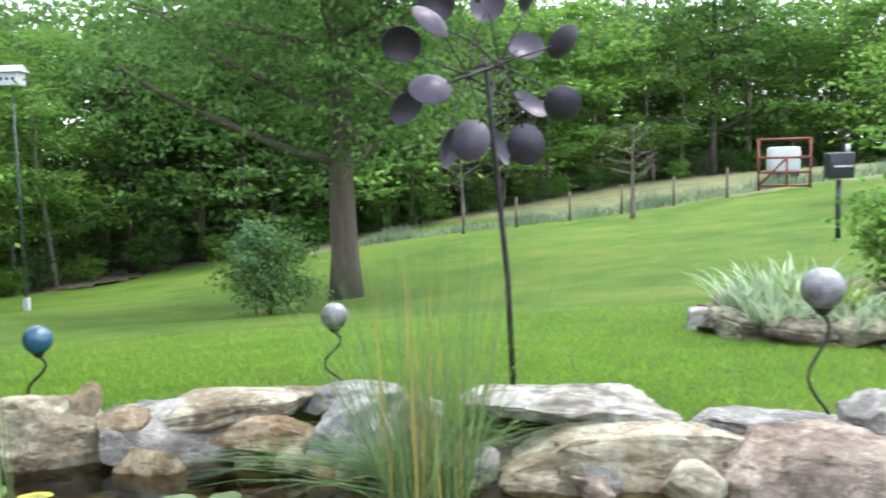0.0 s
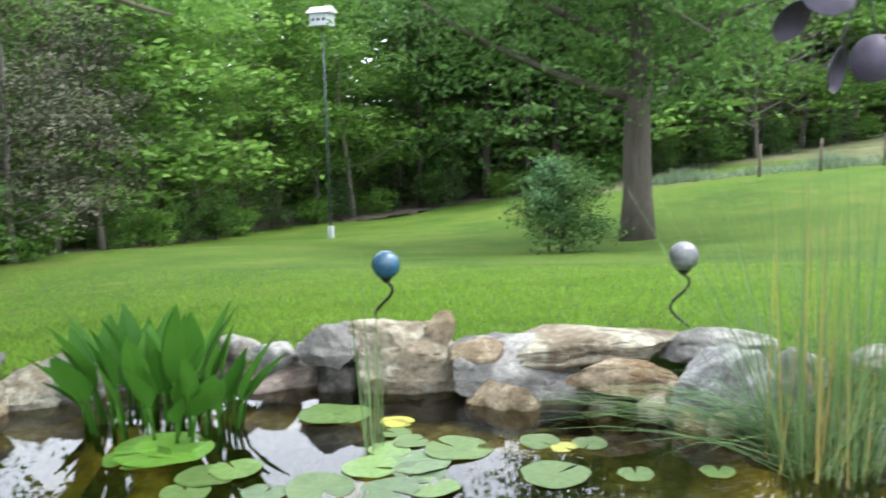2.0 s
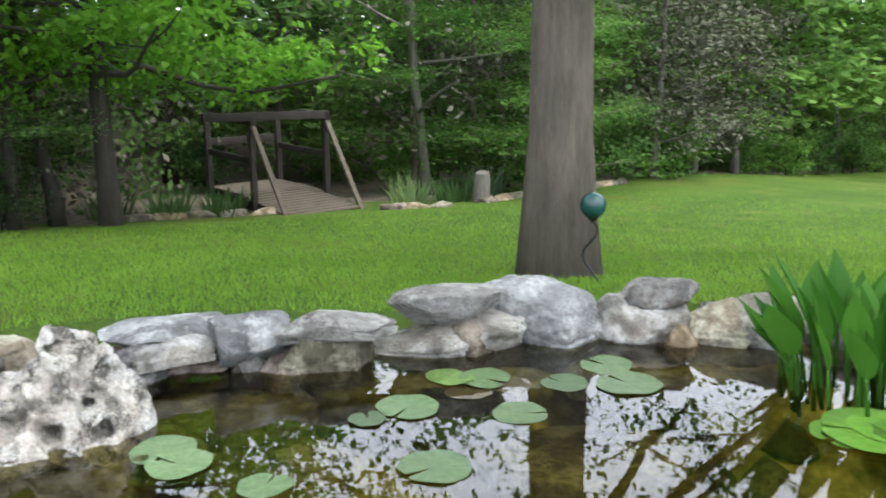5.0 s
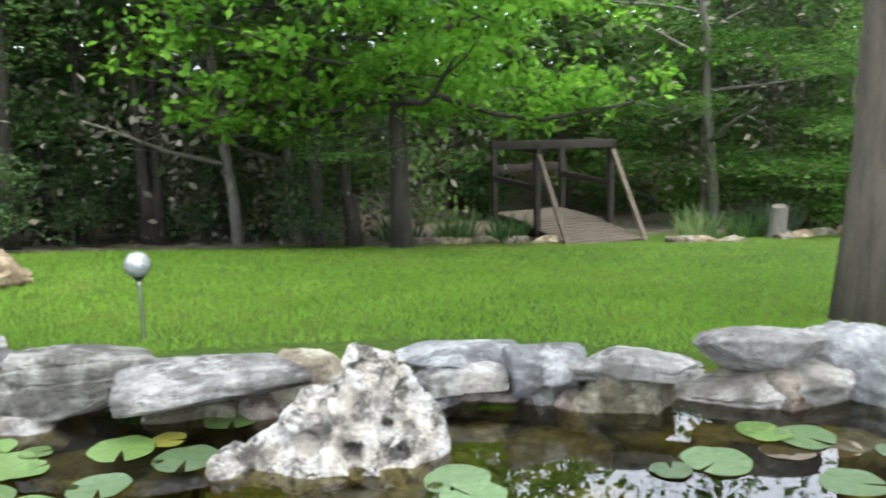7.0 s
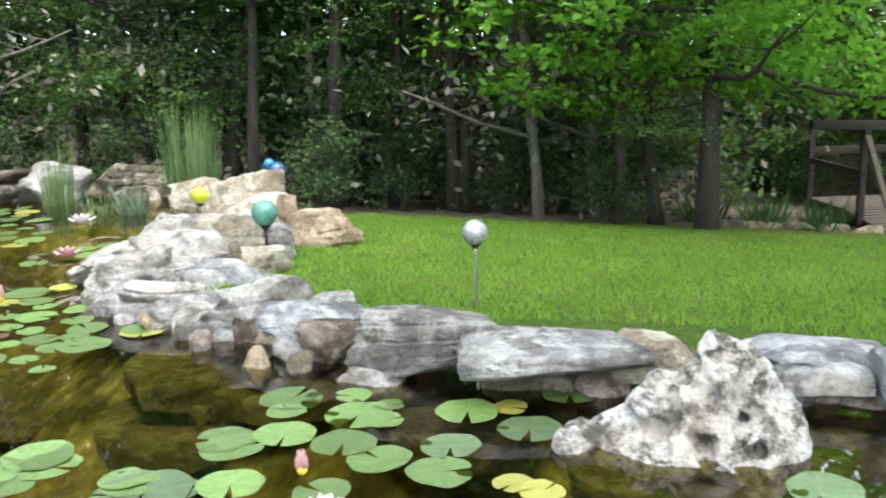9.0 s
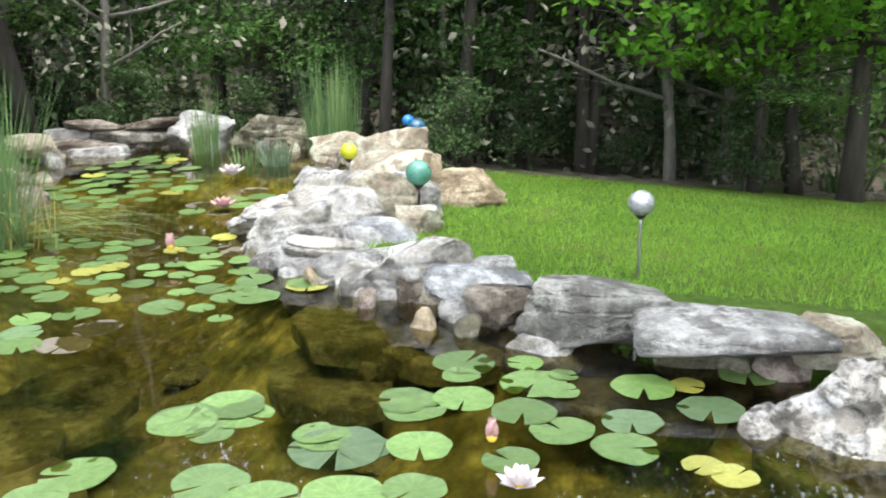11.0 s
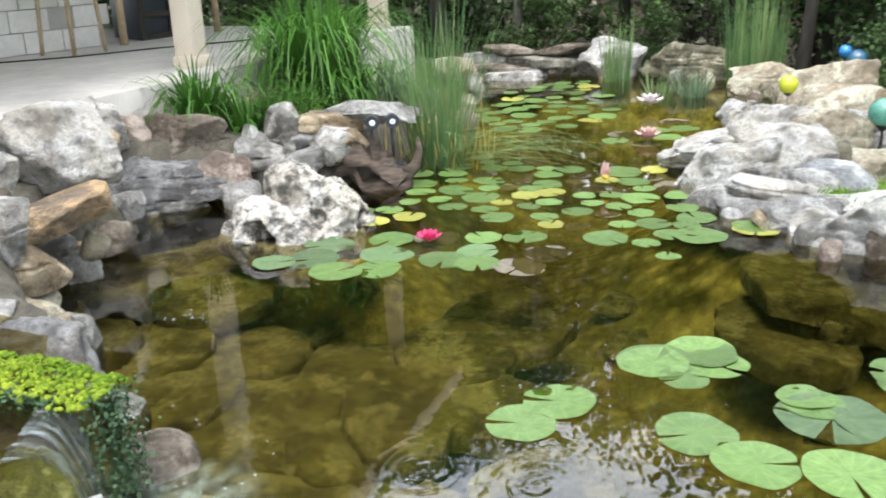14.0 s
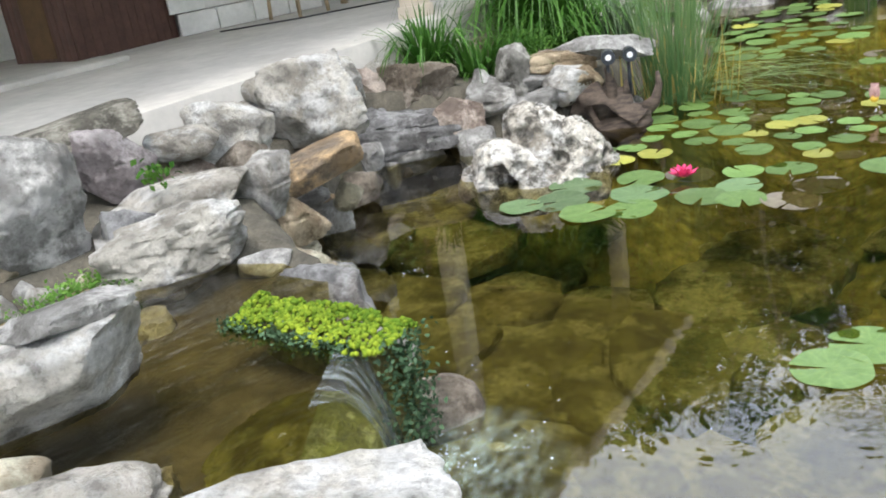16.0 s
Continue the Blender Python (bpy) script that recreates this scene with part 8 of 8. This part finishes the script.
lip2 = rock(-2.3, -2.25, -0.2, 0.6, 0.45, 0.17, 140, 503, "algae", "r")
lip2["label"] = "submerged green stone below the little fall"

# churned pale water at the foot of the fall
CHURN = bpy.data.materials.new("churned_water")
CHURN.use_nodes = True
n, l = CHURN.node_tree.nodes, CHURN.node_tree.links
white, clear, mx = n["Principled BSDF"], n.new("ShaderNodeBsdfTransparent"), n.new("ShaderNodeMixShader")
white.inputs["Base Color"].default_value, white.inputs["Roughness"].default_value = (0.30, 0.37, 0.32, 1), 0.12
tc, dist, fade = n.new("ShaderNodeTexCoord"), n.new("ShaderNodeVectorMath"), n.new("ShaderNodeMapRange")
dist.operation = "LENGTH"
l.new(tc.outputs["Object"], dist.inputs[0])
fade.inputs["From Min"].default_value, fade.inputs["From Max"].default_value = 0.05, 0.34
fade.inputs["To Min"].default_value, fade.inputs["To Max"].default_value = 1.0, 0.0
l.new(dist.outputs["Value"], fade.inputs["Value"])
v = coords(n, l, 1.0, "Object", False, (1, 2.2, 1))
sw = noise_tex(n, l, v, 9, 6, 0.65)
rp = ramp(n, [(0.42, (0.05, 0.05, 0.05)), (0.66, (0.6, 0.6, 0.6))])
l.new(sw.outputs["Fac"], rp.inputs[0])
mul = n.new("ShaderNodeMath")
mul.operation = "MULTIPLY"
l.new(rp.outputs[0], mul.inputs[0])
l.new(fade.outputs[0], mul.inputs[1])
l.new(mul.outputs[0], mx.inputs[0])
l.new(clear.outputs[0], mx.inputs[1])
l.new(white.outputs[0], mx.inputs[2])
l.new(mx.outputs[0], n["Material Output"].inputs["Surface"])
vs, fs = [(0, 0, 0)], []
for i in range(1, 9):
    for q in range(32):
        a = 2 * math.pi * q / 32
        rd_ = 0.36 * i / 8 * (1 + 0.15 * math.sin(a * 3 + 1))
        vs.append((math.cos(a) * rd_, math.sin(a) * rd_, 0.012 * math.sin(i * 2.1 + a * 4) * (1 - i / 8)))
for q in range(32):
    fs.append((0, 1 + q, 1 + (q + 1) % 32))
for i in range(7):
    for q in range(32):
        a, b_ = 1 + i * 32 + q, 1 + i * 32 + (q + 1) % 32
        fs.append((a, a + 32, b_ + 32, b_))
churn = mesh_object("water_churn", vs, fs, CHURN)
churn.matrix_world = pose(-2.28, -2.26, 0.012, 0, 0, 20)
churn.visible_shadow = False
tagged(churn, "pale churned water at the foot of the little fall", "water", "", "structure")

# bubbles and foam at the foot of the fall
r_ = np.random.default_rng(17)
FOAM = plain("water_bubbles", (0.5, 0.54, 0.55), 0.2, 0, 0.05, 20)
vs, fs = [], []
for k_ in range(140):
    a, d_ = r_.uniform(0, 6.28), abs(r_.normal()) * (0.1 if k_ > 90 else 0.4)
    x, y, s_ = -2.26 + math.cos(a) * d_ - 0.04, -2.34 + math.sin(a) * d_, r_.uniform(0.0015, 0.0035) * (1.0 if k_ > 90 else 1.4)
    b0 = len(vs)
    vs += [(x, y, s_ * 0.8), (x + s_, y, 0.0), (x, y + s_, 0.0), (x - s_, y, 0.0), (x, y - s_, 0.0)]
    fs += [(b0, b0 + 1, b0 + 2), (b0, b0 + 2, b0 + 3), (b0, b0 + 3, b0 + 4), (b0, b0 + 4, b0 + 1)]
foam = mesh_object("foam_bubbles", vs, fs, FOAM)
tagged(foam, "small bubbles drifting below the little fall", "bubbles", "", "stuff")
small = thing("creeping_plant", pose(-2.45, -4.0, 0.62), "small bright green creeping plant between rocks", "plant")
c = r_.normal(size=(60, 3)) * np.array([0.04, 0.03, 0.03])
quads_mesh("leaves", leaf_quads(r_, c, 0.035, -0.2, 0.7, 1.0), LEAF_BRIGHT, small)
pl = np.random.default_rng(18)
for k_ in range(26):
    x, y = -2.15 + pl.normal() * 0.14, -3.75 + pl.normal() * 0.1
    rock(x, y, 0.33, 0.07 + pl.uniform(0, 0.04), 0.06, 0.05, pl.uniform(0, 360), 600 + k_, ("cream", "tan", "olive")[k_ % 3], "r", True, "pebble", "pebbles by the stream")

for k_ in range(34):
    x, y = -1.86 + pl.normal() * 0.2, -3.72 + pl.normal() * 0.1
    sz = pl.uniform(0.07, 0.15)
    rock(x, y, float(ground_full(np.array([x]), np.array([y]))[0]) + 0.01, sz, sz * 0.8, sz * 0.55, pl.uniform(0, 360), 640 + k_, ("cream", "white", "tan", "grey")[k_ % 4], "r", True, "pebble", "pebbles by the stream")
patch = thing("moss_patch", pose(-1.98, -3.66, 0.4), "low bright green moss between pebbles", "moss")
c = pl.normal(size=(900, 3)) * np.array([0.16, 0.07, 0.012])
quads_mesh("moss_leaves", leaf_quads(pl, c, 0.02, -0.5, 0.6, 1.0), LEAF_BRIGHT, patch)

# ---- lawn grass by the pond ----
r_ = np.random.default_rng(19)
nb = 430000
gx, gy = r_.uniform(-13, 4.5, nb), r_.uniform(-2.5, 13, nb)
near = np.exp(-np.maximum(0, np.hypot(gx + 1, gy - 0.5) - 6.5) / 3.5)
keep = (inside(gx, gy, OUTLINE) < -0.28) & (r_.uniform(0, 1, nb) < near) & (np.hypot(gx + 1, gy - 0.5) > 4.6) & (np.hypot(gx - cx0, (gy - cy0) / 0.9) > rad0 + 0.1) & (np.hypot(gx + 5.85, gy - 4.95) > 0.36) & ((gx < -4.2) | (gy > 4.6))
gx, gy = gx[keep], gy[keep]
base = np.c_[gx, gy, ground_z(gx, gy) - 0.01]
hgt = r_.uniform(0.025, 0.06, len(gx))
tip = base + np.c_[r_.normal(size=len(gx)) * 0.022, r_.normal(size=len(gx)) * 0.022, hgt]
lawn_grass = blades_mesh("lawn_grass", blade_strip(r_, base, tip, np.zeros(len(gx)), 0.011, 1), 1, GRASS)
tagged(lawn_grass, "fine green grass blades of the lawn", "grass", "", "stuff")
